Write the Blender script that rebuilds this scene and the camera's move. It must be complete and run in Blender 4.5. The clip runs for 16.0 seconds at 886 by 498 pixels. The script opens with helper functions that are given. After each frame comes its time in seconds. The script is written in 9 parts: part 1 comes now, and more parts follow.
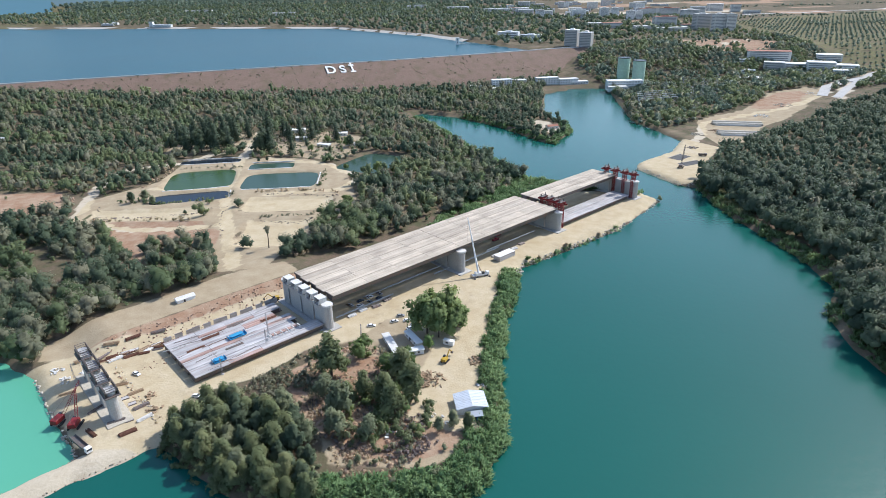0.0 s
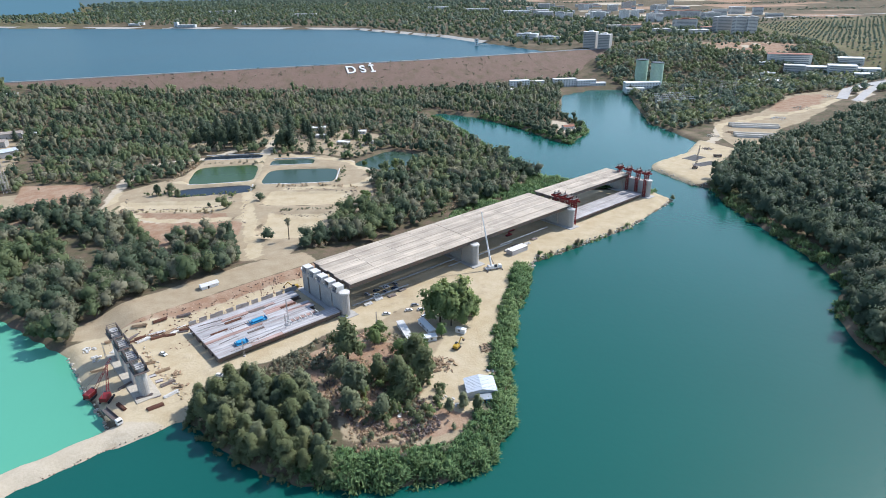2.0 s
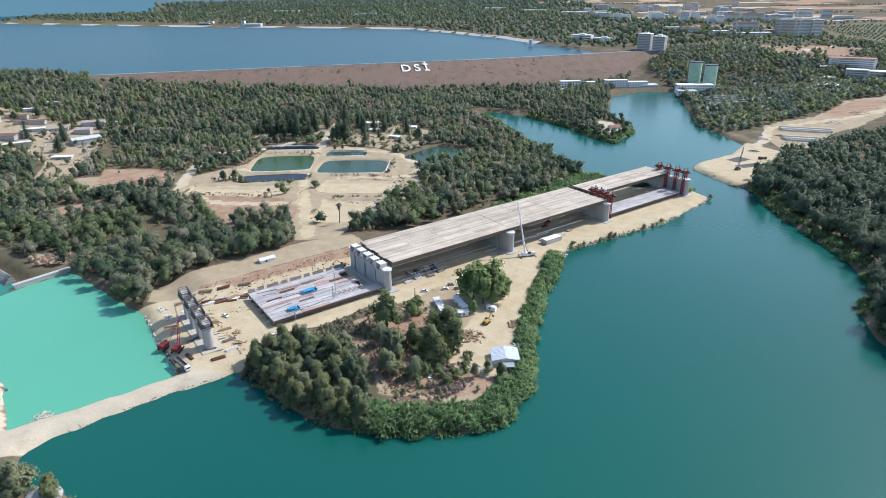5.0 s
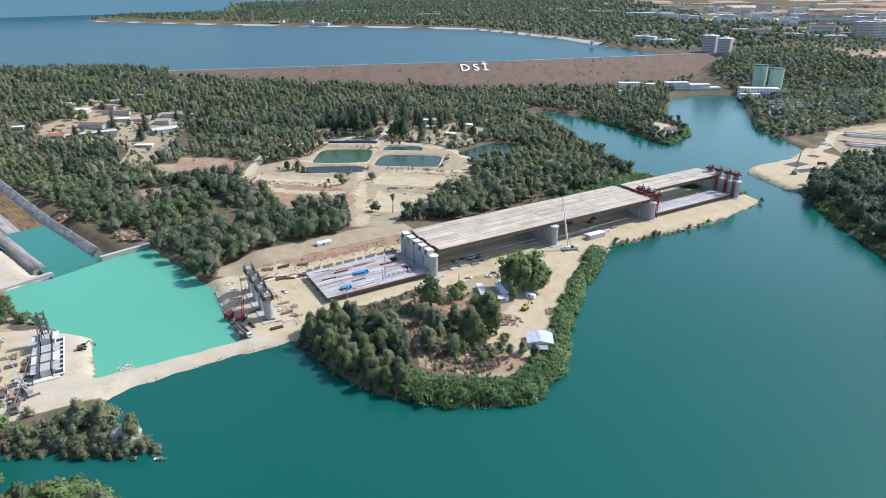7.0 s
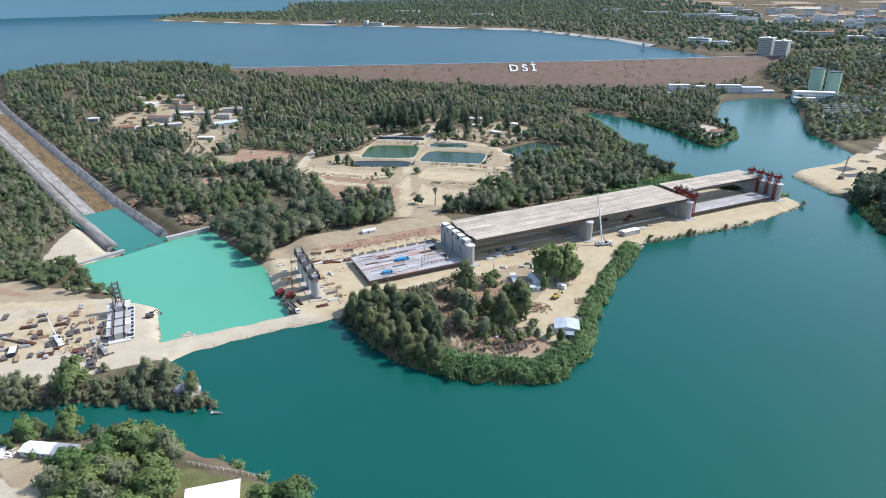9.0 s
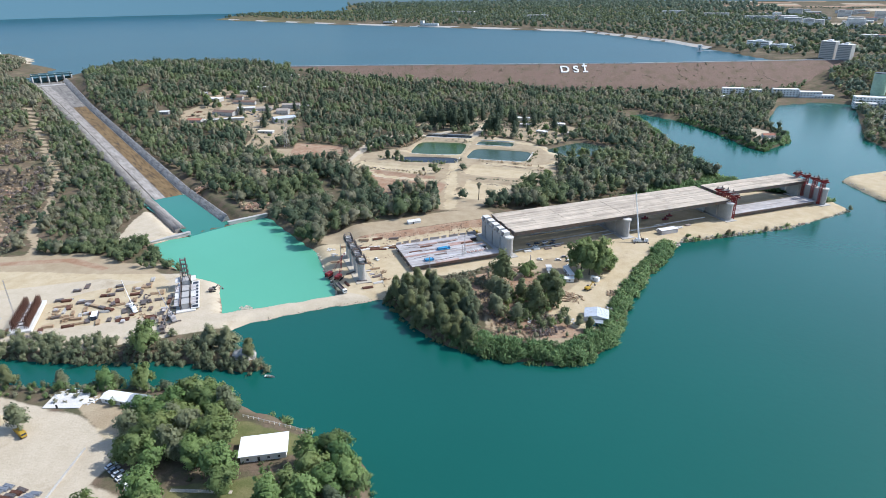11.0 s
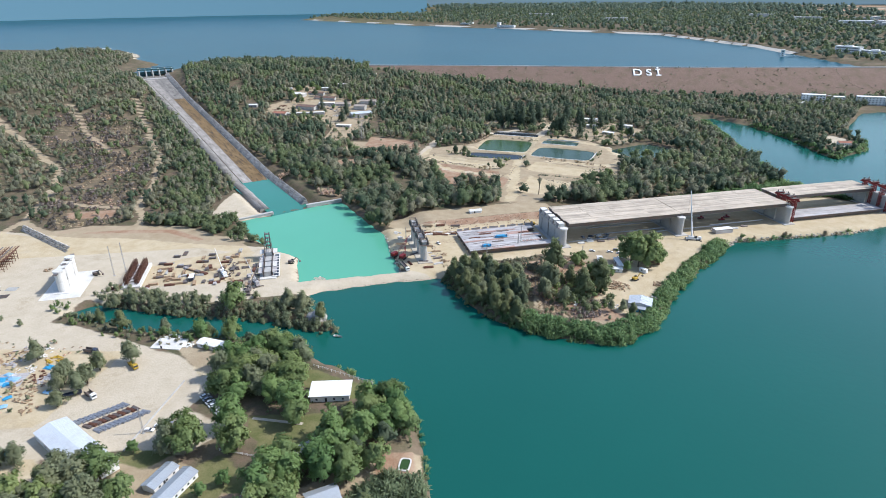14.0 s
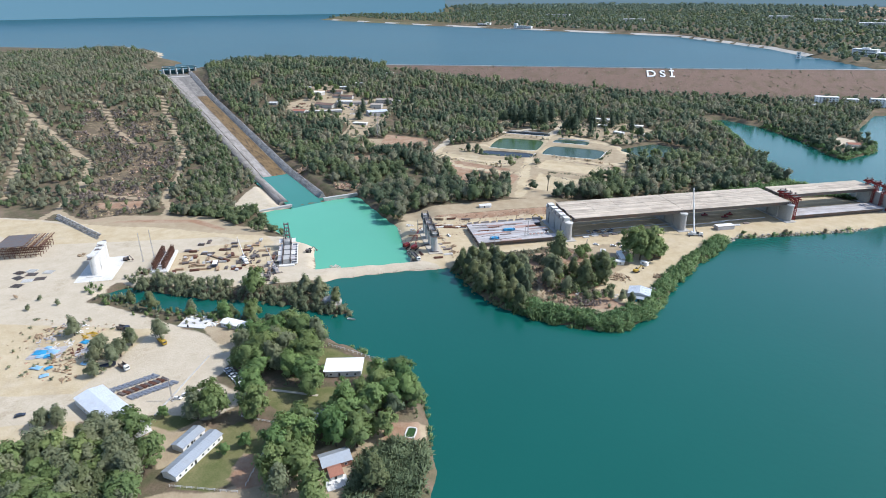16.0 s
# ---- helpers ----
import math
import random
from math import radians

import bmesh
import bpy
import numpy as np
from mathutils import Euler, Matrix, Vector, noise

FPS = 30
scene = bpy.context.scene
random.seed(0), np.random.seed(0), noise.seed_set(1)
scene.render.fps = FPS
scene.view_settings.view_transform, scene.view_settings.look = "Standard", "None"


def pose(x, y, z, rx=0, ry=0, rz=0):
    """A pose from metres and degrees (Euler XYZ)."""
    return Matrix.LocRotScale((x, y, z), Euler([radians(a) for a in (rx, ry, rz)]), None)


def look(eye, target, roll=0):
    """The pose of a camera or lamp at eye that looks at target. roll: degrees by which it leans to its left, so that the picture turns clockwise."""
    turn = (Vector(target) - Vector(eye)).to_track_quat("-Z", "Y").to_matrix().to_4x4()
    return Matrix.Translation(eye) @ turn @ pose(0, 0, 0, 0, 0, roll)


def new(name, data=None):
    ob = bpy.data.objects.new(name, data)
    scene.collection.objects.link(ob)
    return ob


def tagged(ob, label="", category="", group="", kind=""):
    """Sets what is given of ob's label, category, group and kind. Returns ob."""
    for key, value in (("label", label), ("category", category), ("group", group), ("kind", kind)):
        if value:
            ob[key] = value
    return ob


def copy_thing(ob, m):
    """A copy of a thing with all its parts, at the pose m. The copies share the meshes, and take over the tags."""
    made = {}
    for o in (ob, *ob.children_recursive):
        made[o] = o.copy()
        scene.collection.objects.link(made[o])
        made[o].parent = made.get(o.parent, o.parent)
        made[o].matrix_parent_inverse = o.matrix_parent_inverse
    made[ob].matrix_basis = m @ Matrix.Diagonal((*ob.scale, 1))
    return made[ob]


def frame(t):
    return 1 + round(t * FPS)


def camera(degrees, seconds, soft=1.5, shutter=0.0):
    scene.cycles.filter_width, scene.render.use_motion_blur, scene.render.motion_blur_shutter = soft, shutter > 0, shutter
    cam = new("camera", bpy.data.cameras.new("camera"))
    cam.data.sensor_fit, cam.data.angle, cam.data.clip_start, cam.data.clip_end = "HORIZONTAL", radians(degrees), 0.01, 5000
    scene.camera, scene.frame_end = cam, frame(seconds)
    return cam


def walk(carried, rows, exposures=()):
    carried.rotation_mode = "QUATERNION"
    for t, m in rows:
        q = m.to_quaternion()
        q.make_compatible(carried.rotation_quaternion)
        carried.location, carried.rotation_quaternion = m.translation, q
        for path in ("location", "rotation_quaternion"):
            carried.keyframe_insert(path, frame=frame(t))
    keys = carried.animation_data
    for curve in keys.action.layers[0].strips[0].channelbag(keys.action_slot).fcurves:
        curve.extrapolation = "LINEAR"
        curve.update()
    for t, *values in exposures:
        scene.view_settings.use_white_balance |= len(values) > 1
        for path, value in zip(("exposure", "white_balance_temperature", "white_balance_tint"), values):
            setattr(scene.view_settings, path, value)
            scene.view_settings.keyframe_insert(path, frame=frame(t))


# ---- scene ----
cam = camera(72.32, 16.0, soft=0.8)


def drone(x, y, z, yaw, pitch, roll):
    return pose(x, y, z, 90 + pitch, 0, yaw) @ pose(0, 0, 0, 0, 0, roll)


walk(cam, [
    (0.0, drone(0.00, 0.00, 170.00, -0.001, -23.663, -1.100)),
    (0.5, drone(0.12, -2.22, 169.83, 0.369, -23.623, -1.031)),
    (1.0, drone(0.41, -5.08, 169.64, 0.783, -23.574, -0.977)),
    (1.5, drone(0.90, -8.50, 169.51, 1.224, -23.524, -0.939)),
    (2.0, drone(1.63, -12.47, 169.49, 1.721, -23.479, -0.920)),
    (2.5, drone(2.68, -16.83, 169.58, 2.282, -23.450, -0.895)),
    (3.0, drone(4.07, -21.35, 169.74, 2.839, -23.442, -0.866)),
    (3.5, drone(5.65, -26.05, 169.97, 3.453, -23.435, -0.838)),
    (4.0, drone(7.29, -31.00, 170.35, 4.275, -23.413, -0.770)),
    (6.5, drone(18.60, -57.24, 172.73, 11.387, -23.332, -0.857)),
    (7.0, drone(21.00, -62.22, 172.96, 12.567, -23.300, -0.772)),
    (7.5, drone(23.59, -67.20, 173.38, 13.743, -23.282, -0.733)),
    (8.0, drone(26.39, -72.20, 173.90, 14.954, -23.260, -0.731)),
    (8.5, drone(29.30, -77.28, 174.45, 16.168, -23.242, -0.753)),
    (9.0, drone(32.29, -82.49, 175.01, 17.342, -23.228, -0.763)),
    (11.5, drone(48.32, -107.65, 177.62, 23.634, -23.110, -0.679)),
    (12.0, drone(51.73, -112.63, 177.82, 24.955, -23.063, -0.667)),
    (12.5, drone(55.06, -117.46, 178.10, 26.091, -23.015, -0.651)),
    (13.0, drone(58.29, -122.18, 178.47, 27.171, -22.986, -0.610)),
    (13.5, drone(61.57, -126.70, 178.93, 28.234, -22.970, -0.564)),
    (14.0, drone(65.08, -131.02, 179.48, 29.183, -22.956, -0.549)),
    (14.5, drone(68.78, -135.34, 180.12, 29.940, -22.948, -0.538)),
    (15.0, drone(72.46, -139.75, 180.75, 30.490, -22.947, -0.503)),
    (15.5, drone(76.00, -144.02, 181.27, 30.773, -22.944, -0.449)),
    (16.0, drone(79.23, -147.81, 181.60, 30.750, -22.932, -0.371)),
], exposures=[(0.0, 0.53, 6060, 10), (16.0, 0.53, 6060, 10)])

# ---- sky and sun ----
SUN_TO = Vector((0.83, 0.56, 1.06)).normalized()
world = bpy.data.worlds.new("sky")
scene.world = world
world.use_nodes = True
sky = world.node_tree.nodes.new("ShaderNodeTexSky")
sky.sky_type, sky.sun_disc = "NISHITA", False
sky.sun_elevation = math.asin(SUN_TO.z)
sky.sun_rotation = math.atan2(SUN_TO.x, SUN_TO.y)
sky.air_density, sky.dust_density = 1.0, 1.0
world.node_tree.links.new(sky.outputs[0], world.node_tree.nodes["Background"].inputs[0])
world.node_tree.nodes["Background"].inputs[1].default_value = 0.15
sun = new("sun", bpy.data.lights.new("sun", "SUN"))
sun.data.energy, sun.data.angle, sun.data.color = 3.3, radians(0.6), (1.0, 0.96, 0.90)
sun.matrix_world = look(SUN_TO * 900, (0, 0, 0))
scene.view_settings.exposure = 0.0


# ---- materials ----
def material(name, colour, rough=0.8, metal=0.0, spread=0.15, scale=1.0, bump=0.2, per_object=0.0, per_island=0.0, stain=None, stain_scale=0.2, stain_amount=0.5, spec=0.3):
    """A surface with grain at one scale, broad stains at another and fine relief."""
    m = bpy.data.materials.new(name)
    m.use_nodes = True
    t = m.node_tree
    b = t.nodes["Principled BSDF"]
    b.inputs["Roughness"].default_value, b.inputs["Metallic"].default_value = rough, metal
    b.inputs["Specular IOR Level"].default_value = spec
    co = t.nodes.new("ShaderNodeNewGeometry").outputs["Position"]
    grain = t.nodes.new("ShaderNodeTexNoise")
    grain.inputs["Scale"].default_value, grain.inputs["Detail"].default_value = scale, 6
    broad = t.nodes.new("ShaderNodeTexNoise")
    broad.inputs["Scale"].default_value, broad.inputs["Detail"].default_value = stain_scale, 4
    for n in (grain, broad):
        t.links.new(co, n.inputs["Vector"])
    dark, light = [tuple(min(1, c * k) for c in colour) + (1,) for k in (1 - spread * 2, 1 + spread * 2)]
    mix = t.nodes.new("ShaderNodeMix")
    mix.data_type = "RGBA"
    mix.inputs[6].default_value, mix.inputs[7].default_value = dark, light
    t.links.new(grain.outputs["Fac"], mix.inputs[0])
    out = mix.outputs[2]
    if stain:
        ramp = t.nodes.new("ShaderNodeMapRange")
        ramp.inputs[1].default_value, ramp.inputs[2].default_value, ramp.inputs[4].default_value = 0.48, 0.72, stain_amount
        t.links.new(broad.outputs["Fac"], ramp.inputs[0])
        mix2 = t.nodes.new("ShaderNodeMix")
        mix2.data_type = "RGBA"
        mix2.inputs[7].default_value = (*stain, 1)
        t.links.new(ramp.outputs[0], mix2.inputs[0])
        t.links.new(out, mix2.inputs[6])
        out = mix2.outputs[2]
    for amount, node, socket in ((per_object, "ShaderNodeObjectInfo", "Random"), (per_island, "ShaderNodeNewGeometry", "Random Per Island")):
        if amount:
            info = t.nodes.new(node)
            rng = t.nodes.new("ShaderNodeMapRange")
            rng.inputs[3].default_value, rng.inputs[4].default_value = 1 - amount, 1 + amount
            t.links.new(info.outputs[socket], rng.inputs[0])
            hsv = t.nodes.new("ShaderNodeHueSaturation")
            t.links.new(rng.outputs[0], hsv.inputs["Value"])
            t.links.new(out, hsv.inputs["Color"])
            out = hsv.outputs[0]
    t.links.new(out, b.inputs["Base Color"])
    if bump:
        bn = t.nodes.new("ShaderNodeBump")
        bn.inputs["Strength"].default_value, bn.inputs["Distance"].default_value = bump, 0.3 / scale
        t.links.new(grain.outputs["Fac"], bn.inputs["Height"])
        t.links.new(bn.outputs[0], b.inputs["Normal"])
    return m


def leaf_material(name, colour, spread=0.15, hue=0.02):
    """Foliage: each clump and each tree differs a little; light passes through the leaves."""
    m = bpy.data.materials.new(name)
    m.use_nodes = True
    t = m.node_tree
    b = t.nodes["Principled BSDF"]
    b.inputs["Roughness"].default_value, b.inputs["Specular IOR Level"].default_value = 0.6, 0.2
    geo = t.nodes.new("ShaderNodeNewGeometry")
    info = t.nodes.new("ShaderNodeObjectInfo")
    tint = t.nodes.new("ShaderNodeAttribute")
    tint.attribute_name = "tint"
    val = t.nodes.new("ShaderNodeMapRange")
    val.inputs[3].default_value, val.inputs[4].default_value = 1 - spread, 1 + spread
    t.links.new(geo.outputs["Random Per Island"], val.inputs[0])
    add = t.nodes.new("ShaderNodeMath")
    add.operation = "SUBTRACT"
    add.inputs[1].default_value = 0.2
    t.links.new(tint.outputs["Fac"], add.inputs[0])
    frac = t.nodes.new("ShaderNodeMath")
    frac.operation = "MULTIPLY_ADD"
    frac.use_clamp = True
    frac.inputs[1].default_value = 0.4
    t.links.new(info.outputs["Random"], frac.inputs[0])
    t.links.new(add.outputs[0], frac.inputs[2])
    hueing = t.nodes.new("ShaderNodeMapRange")
    hueing.inputs[3].default_value, hueing.inputs[4].default_value = 0.5 - hue * 1.6, 0.5 + hue
    t.links.new(frac.outputs[0], hueing.inputs[0])
    whole = t.nodes.new("ShaderNodeMapRange")
    whole.inputs[3].default_value, whole.inputs[4].default_value = 1.22, 0.78
    t.links.new(frac.outputs[0], whole.inputs[0])
    mul = t.nodes.new("ShaderNodeMath")
    mul.operation = "MULTIPLY"
    t.links.new(val.outputs[0], mul.inputs[0])
    t.links.new(whole.outputs[0], mul.inputs[1])
    hsv = t.nodes.new("ShaderNodeHueSaturation")
    hsv.inputs["Color"].default_value = (*colour, 1)
    t.links.new(hueing.outputs[0], hsv.inputs["Hue"])
    t.links.new(mul.outputs[0], hsv.inputs["Value"])
    t.links.new(hsv.outputs[0], b.inputs["Base Color"])
    thin = t.nodes.new("ShaderNodeBsdfTranslucent")
    t.links.new(hsv.outputs[0], thin.inputs["Color"])
    both = t.nodes.new("ShaderNodeMixShader")
    both.inputs[0].default_value = 0.42
    t.links.new(b.outputs[0], both.inputs[1])
    t.links.new(thin.outputs[0], both.inputs[2])
    t.links.new(both.outputs[0], t.nodes["Material Output"].inputs["Surface"])
    return m


def water_material(name, deep, rough=0.06, wave=0.35, scale=0.25, drift=None, spec=0.5):
    """Murky water: a body colour under a rippled, glossy skin."""
    m = bpy.data.materials.new(name)
    m.use_nodes = True
    t = m.node_tree
    b = t.nodes["Principled BSDF"]
    b.inputs["Roughness"].default_value, b.inputs["IOR"].default_value = rough, 1.33
    b.inputs["Specular IOR Level"].default_value = spec
    co = t.nodes.new("ShaderNodeNewGeometry").outputs["Position"]
    broad = t.nodes.new("ShaderNodeTexNoise")
    broad.inputs["Scale"].default_value, broad.inputs["Detail"].default_value = 0.006, 3
    t.links.new(co, broad.inputs["Vector"])
    mix = t.nodes.new("ShaderNodeMix")
    mix.data_type = "RGBA"
    mix.inputs[6].default_value = (*[c * 0.85 for c in deep], 1)
    mix.inputs[7].default_value = (*(drift or [c * 1.15 for c in deep]), 1)
    t.links.new(broad.outputs["Fac"], mix.inputs[0])
    t.links.new(mix.outputs[2], b.inputs["Base Color"])
    ripple = t.nodes.new("ShaderNodeTexNoise")
    ripple.inputs["Scale"].default_value, ripple.inputs["Detail"].default_value = scale, 5
    t.links.new(co, ripple.inputs["Vector"])
    bn = t.nodes.new("ShaderNodeBump")
    bn.inputs["Strength"].default_value, bn.inputs["Distance"].default_value = wave, 0.25
    t.links.new(ripple.outputs["Fac"], bn.inputs["Height"])
    t.links.new(bn.outputs[0], b.inputs["Normal"])
    return m


def ground_material():
    """Earth that changes with what covers it: dry scrub, cream site soil, turf, red earth."""
    m = bpy.data.materials.new("earth")
    m.use_nodes = True
    t = m.node_tree
    b = t.nodes["Principled BSDF"]
    b.inputs["Roughness"].default_value, b.inputs["Specular IOR Level"].default_value = 0.95, 0.1
    co = t.nodes.new("ShaderNodeNewGeometry").outputs["Position"]
    cover = t.nodes.new("ShaderNodeAttribute")
    cover.attribute_name = "cover"
    split = t.nodes.new("ShaderNodeSeparateColor")
    t.links.new(cover.outputs["Color"], split.inputs[0])

    def noise_at(scale, detail=6, rough=0.6):
        n = t.nodes.new("ShaderNodeTexNoise")
        n.inputs["Scale"].default_value, n.inputs["Detail"].default_value, n.inputs["Roughness"].default_value = scale, detail, rough
        t.links.new(co, n.inputs["Vector"])
        return n.outputs["Fac"]

    fine, mid, wide = noise_at(0.9), noise_at(0.12), noise_at(0.02)

    def blend(fac, a, c):
        n = t.nodes.new("ShaderNodeMix")
        n.data_type = "RGBA"
        t.links.new(fac, n.inputs[0])
        for socket, v in ((n.inputs[6], a), (n.inputs[7], c)):
            if isinstance(v, tuple):
                socket.default_value = (*v, 1)
            else:
                t.links.new(v, socket)
        return n.outputs[2]

    def ranged(fac, lo, hi):
        n = t.nodes.new("ShaderNodeMapRange")
        n.inputs[1].default_value, n.inputs[2].default_value = lo, hi
        t.links.new(fac, n.inputs[0])
        return n.outputs[0]

    def edge(channel):
        """The cover with a ragged border."""
        n = t.nodes.new("ShaderNodeMath")
        n.operation = "MULTIPLY_ADD"
        n.inputs[1].default_value, n.inputs[2].default_value = 0.9, -0.45
        t.links.new(mid, n.inputs[0])
        a = t.nodes.new("ShaderNodeMath")
        a.operation = "ADD"
        t.links.new(channel, a.inputs[0])
        t.links.new(n.outputs[0], a.inputs[1])
        return ranged(a.outputs[0], 0.38, 0.62)

    scrub = blend(ranged(mid, 0.35, 0.65), blend(fine, (0.11, 0.08, 0.057), (0.21, 0.152, 0.108)), blend(fine, (0.06, 0.065, 0.033), (0.125, 0.118, 0.065)))
    scrub = blend(ranged(wide, 0.52, 0.8), scrub, blend(fine, (0.23, 0.17, 0.11), (0.32, 0.25, 0.17)))
    soil = blend(ranged(mid, 0.3, 0.7), blend(fine, (0.385, 0.30, 0.18), (0.49, 0.39, 0.245)), blend(fine, (0.47, 0.385, 0.25), (0.575, 0.485, 0.335)))
    dust = blend(ranged(mid, 0.3, 0.7), blend(fine, (0.40, 0.335, 0.24), (0.505, 0.43, 0.32)), blend(fine, (0.465, 0.395, 0.29), (0.58, 0.505, 0.39)))
    soil = blend(edge(cover.outputs["Alpha"]), dust, soil)
    soil = blend(ranged(wide, 0.58, 0.78), soil, dust)
    wear = noise_at(0.045, 8, 0.75)
    soil = blend(ranged(wear, 0.56, 0.74), soil, blend(fine, (0.30, 0.235, 0.15), (0.42, 0.345, 0.24)))
    tan = blend(ranged(mid, 0.3, 0.7), blend(fine, (0.27, 0.205, 0.125), (0.37, 0.29, 0.19)), blend(fine, (0.36, 0.29, 0.19), (0.45, 0.37, 0.255)))
    turf = blend(ranged(mid, 0.35, 0.65), blend(fine, (0.085, 0.105, 0.035), (0.145, 0.15, 0.06)), blend(fine, (0.15, 0.145, 0.06), (0.22, 0.195, 0.10)))
    red = blend(ranged(mid, 0.35, 0.7), blend(fine, (0.235, 0.135, 0.082), (0.35, 0.215, 0.138)), blend(fine, (0.34, 0.245, 0.165), (0.43, 0.325, 0.228)))
    out = blend(edge(cover.outputs["Alpha"]), scrub, tan)
    out = blend(edge(split.outputs[1]), out, turf)
    out = blend(edge(split.outputs[2]), out, red)
    out = blend(edge(split.outputs[0]), out, soil)
    t.links.new(out, b.inputs["Base Color"])
    bn = t.nodes.new("ShaderNodeBump")
    bn.inputs["Strength"].default_value, bn.inputs["Distance"].default_value = 0.5, 0.5
    t.links.new(fine, bn.inputs["Height"])
    t.links.new(bn.outputs[0], b.inputs["Normal"])
    return m


EARTH = ground_material()
RIVER = water_material("river_water", (0.007, 0.087, 0.068), 0.2, 0.25, spec=0.55)
LAGOON = water_material("lagoon_water", (0.105, 0.360, 0.238), 0.2, 0.2, spec=0.4)
POOL = water_material("pool_water", (0.030, 0.180, 0.128), 0.12, 0.2)
LAKE = water_material("lake_water", (0.007, 0.064, 0.086), 0.3, 0.5, spec=0.15)
POND = water_material("pond_water", (0.040, 0.078, 0.028), 0.2, 0.05, spec=0.15)
POND_DARK = water_material("dark_pond_water", (0.018, 0.026, 0.036), 0.2, 0.05, spec=0.15)
POND_TEAL = water_material("teal_pond_water", (0.040, 0.072, 0.050), 0.2, 0.05, spec=0.15)
WALL_STONE = material("wall_stone", (0.40, 0.375, 0.34), 0.95, scale=1.0, per_object=0.35)
CONCRETE = material("concrete", (0.42, 0.405, 0.38), 0.85, scale=1.5, stain=(0.30, 0.28, 0.25), stain_scale=0.15, per_object=0.06)
PALE = material("pale_concrete", (0.62, 0.60, 0.56), 0.85, scale=1.5, stain=(0.45, 0.42, 0.38), stain_scale=0.2)
def streaked(name, colours, rough=0.75, turn=42.16, along=0.03, across=0.9, vary=(0.8, 1.1)):
    """A surface with long streaks along the bridge, and blotches."""
    m = bpy.data.materials.new(name)
    m.use_nodes = True
    t = m.node_tree
    b = t.nodes["Principled BSDF"]
    b.inputs["Roughness"].default_value, b.inputs["Specular IOR Level"].default_value = rough, 0.25
    co = t.nodes.new("ShaderNodeNewGeometry").outputs["Position"]
    mp = t.nodes.new("ShaderNodeMapping")
    mp.vector_type = "TEXTURE"
    mp.inputs["Rotation"].default_value[2] = radians(turn)
    mp.inputs["Scale"].default_value = (1 / along, 1 / across, 1)
    t.links.new(co, mp.inputs[0])
    streak = t.nodes.new("ShaderNodeTexNoise")
    streak.inputs["Scale"].default_value, streak.inputs["Detail"].default_value, streak.inputs["Roughness"].default_value = 1.0, 5, 0.7
    t.links.new(mp.outputs[0], streak.inputs["Vector"])
    blot = t.nodes.new("ShaderNodeTexNoise")
    blot.inputs["Scale"].default_value, blot.inputs["Detail"].default_value = 0.09, 5
    t.links.new(co, blot.inputs["Vector"])
    ramp = t.nodes.new("ShaderNodeValToRGB")
    for i, (at, c) in enumerate(zip((0.34, 0.5, 0.66), colours)):
        e = ramp.color_ramp.elements[i] if i < 2 else ramp.color_ramp.elements.new(at)
        e.position, e.color = at, (*c, 1)
    ramp.color_ramp.elements[1].position, ramp.color_ramp.elements[1].color = 0.5, (*colours[1], 1)
    t.links.new(streak.outputs["Fac"], ramp.inputs[0])
    mul = t.nodes.new("ShaderNodeMapRange")
    mul.inputs[1].default_value, mul.inputs[2].default_value, mul.inputs[3].default_value, mul.inputs[4].default_value = 0.3, 0.7, 0.82, 1.14
    t.links.new(blot.outputs["Fac"], mul.inputs[0])
    info = t.nodes.new("ShaderNodeObjectInfo")
    per = t.nodes.new("ShaderNodeMapRange")
    per.inputs[3].default_value, per.inputs[4].default_value = vary
    t.links.new(info.outputs["Random"], per.inputs[0])
    both = t.nodes.new("ShaderNodeMath")
    both.operation = "MULTIPLY"
    t.links.new(mul.outputs[0], both.inputs[0])
    t.links.new(per.outputs[0], both.inputs[1])
    hsv = t.nodes.new("ShaderNodeHueSaturation")
    t.links.new(ramp.outputs[0], hsv.inputs["Color"])
    t.links.new(both.outputs[0], hsv.inputs["Value"])
    t.links.new(hsv.outputs[0], b.inputs["Base Color"])
    return m


STEEL = material("weathered_steel", (0.16, 0.14, 0.13), 0.6, 0.3, scale=1.2, stain=(0.22, 0.11, 0.07), stain_scale=0.3)
PINK_STEEL = streaked("primed_steel", ((0.26, 0.15, 0.115), (0.40, 0.27, 0.225), (0.50, 0.40, 0.36)))
DECK = streaked("deck_panel", ((0.37, 0.305, 0.235), (0.50, 0.42, 0.325), (0.575, 0.50, 0.405)), along=0.014, across=1.7)
PALE_STEEL = streaked("pale_steel", ((0.31, 0.26, 0.24), (0.42, 0.395, 0.38), (0.50, 0.485, 0.48)), 0.6, across=0.6, vary=(0.92, 1.08))
RED = material("red_paint", (0.22, 0.022, 0.022), 0.5, scale=2, stain=(0.12, 0.03, 0.03), stain_scale=0.5)
ROCK = material("rock", (0.43, 0.385, 0.31), 0.9, scale=1.0, per_island=0.3)
DAM_FACE = material("dam_face", (0.175, 0.118, 0.088), 0.95, scale=0.5, spread=0.3, stain=(0.11, 0.09, 0.05), stain_scale=0.06, stain_amount=0.7)
BARK = material("bark", (0.11, 0.085, 0.06), 0.95, scale=2.0, spread=0.3)
LEAF = leaf_material("broad_leaves", (0.164, 0.206, 0.098))
LEAF_DRY = leaf_material("grey_leaves", (0.228, 0.232, 0.148))
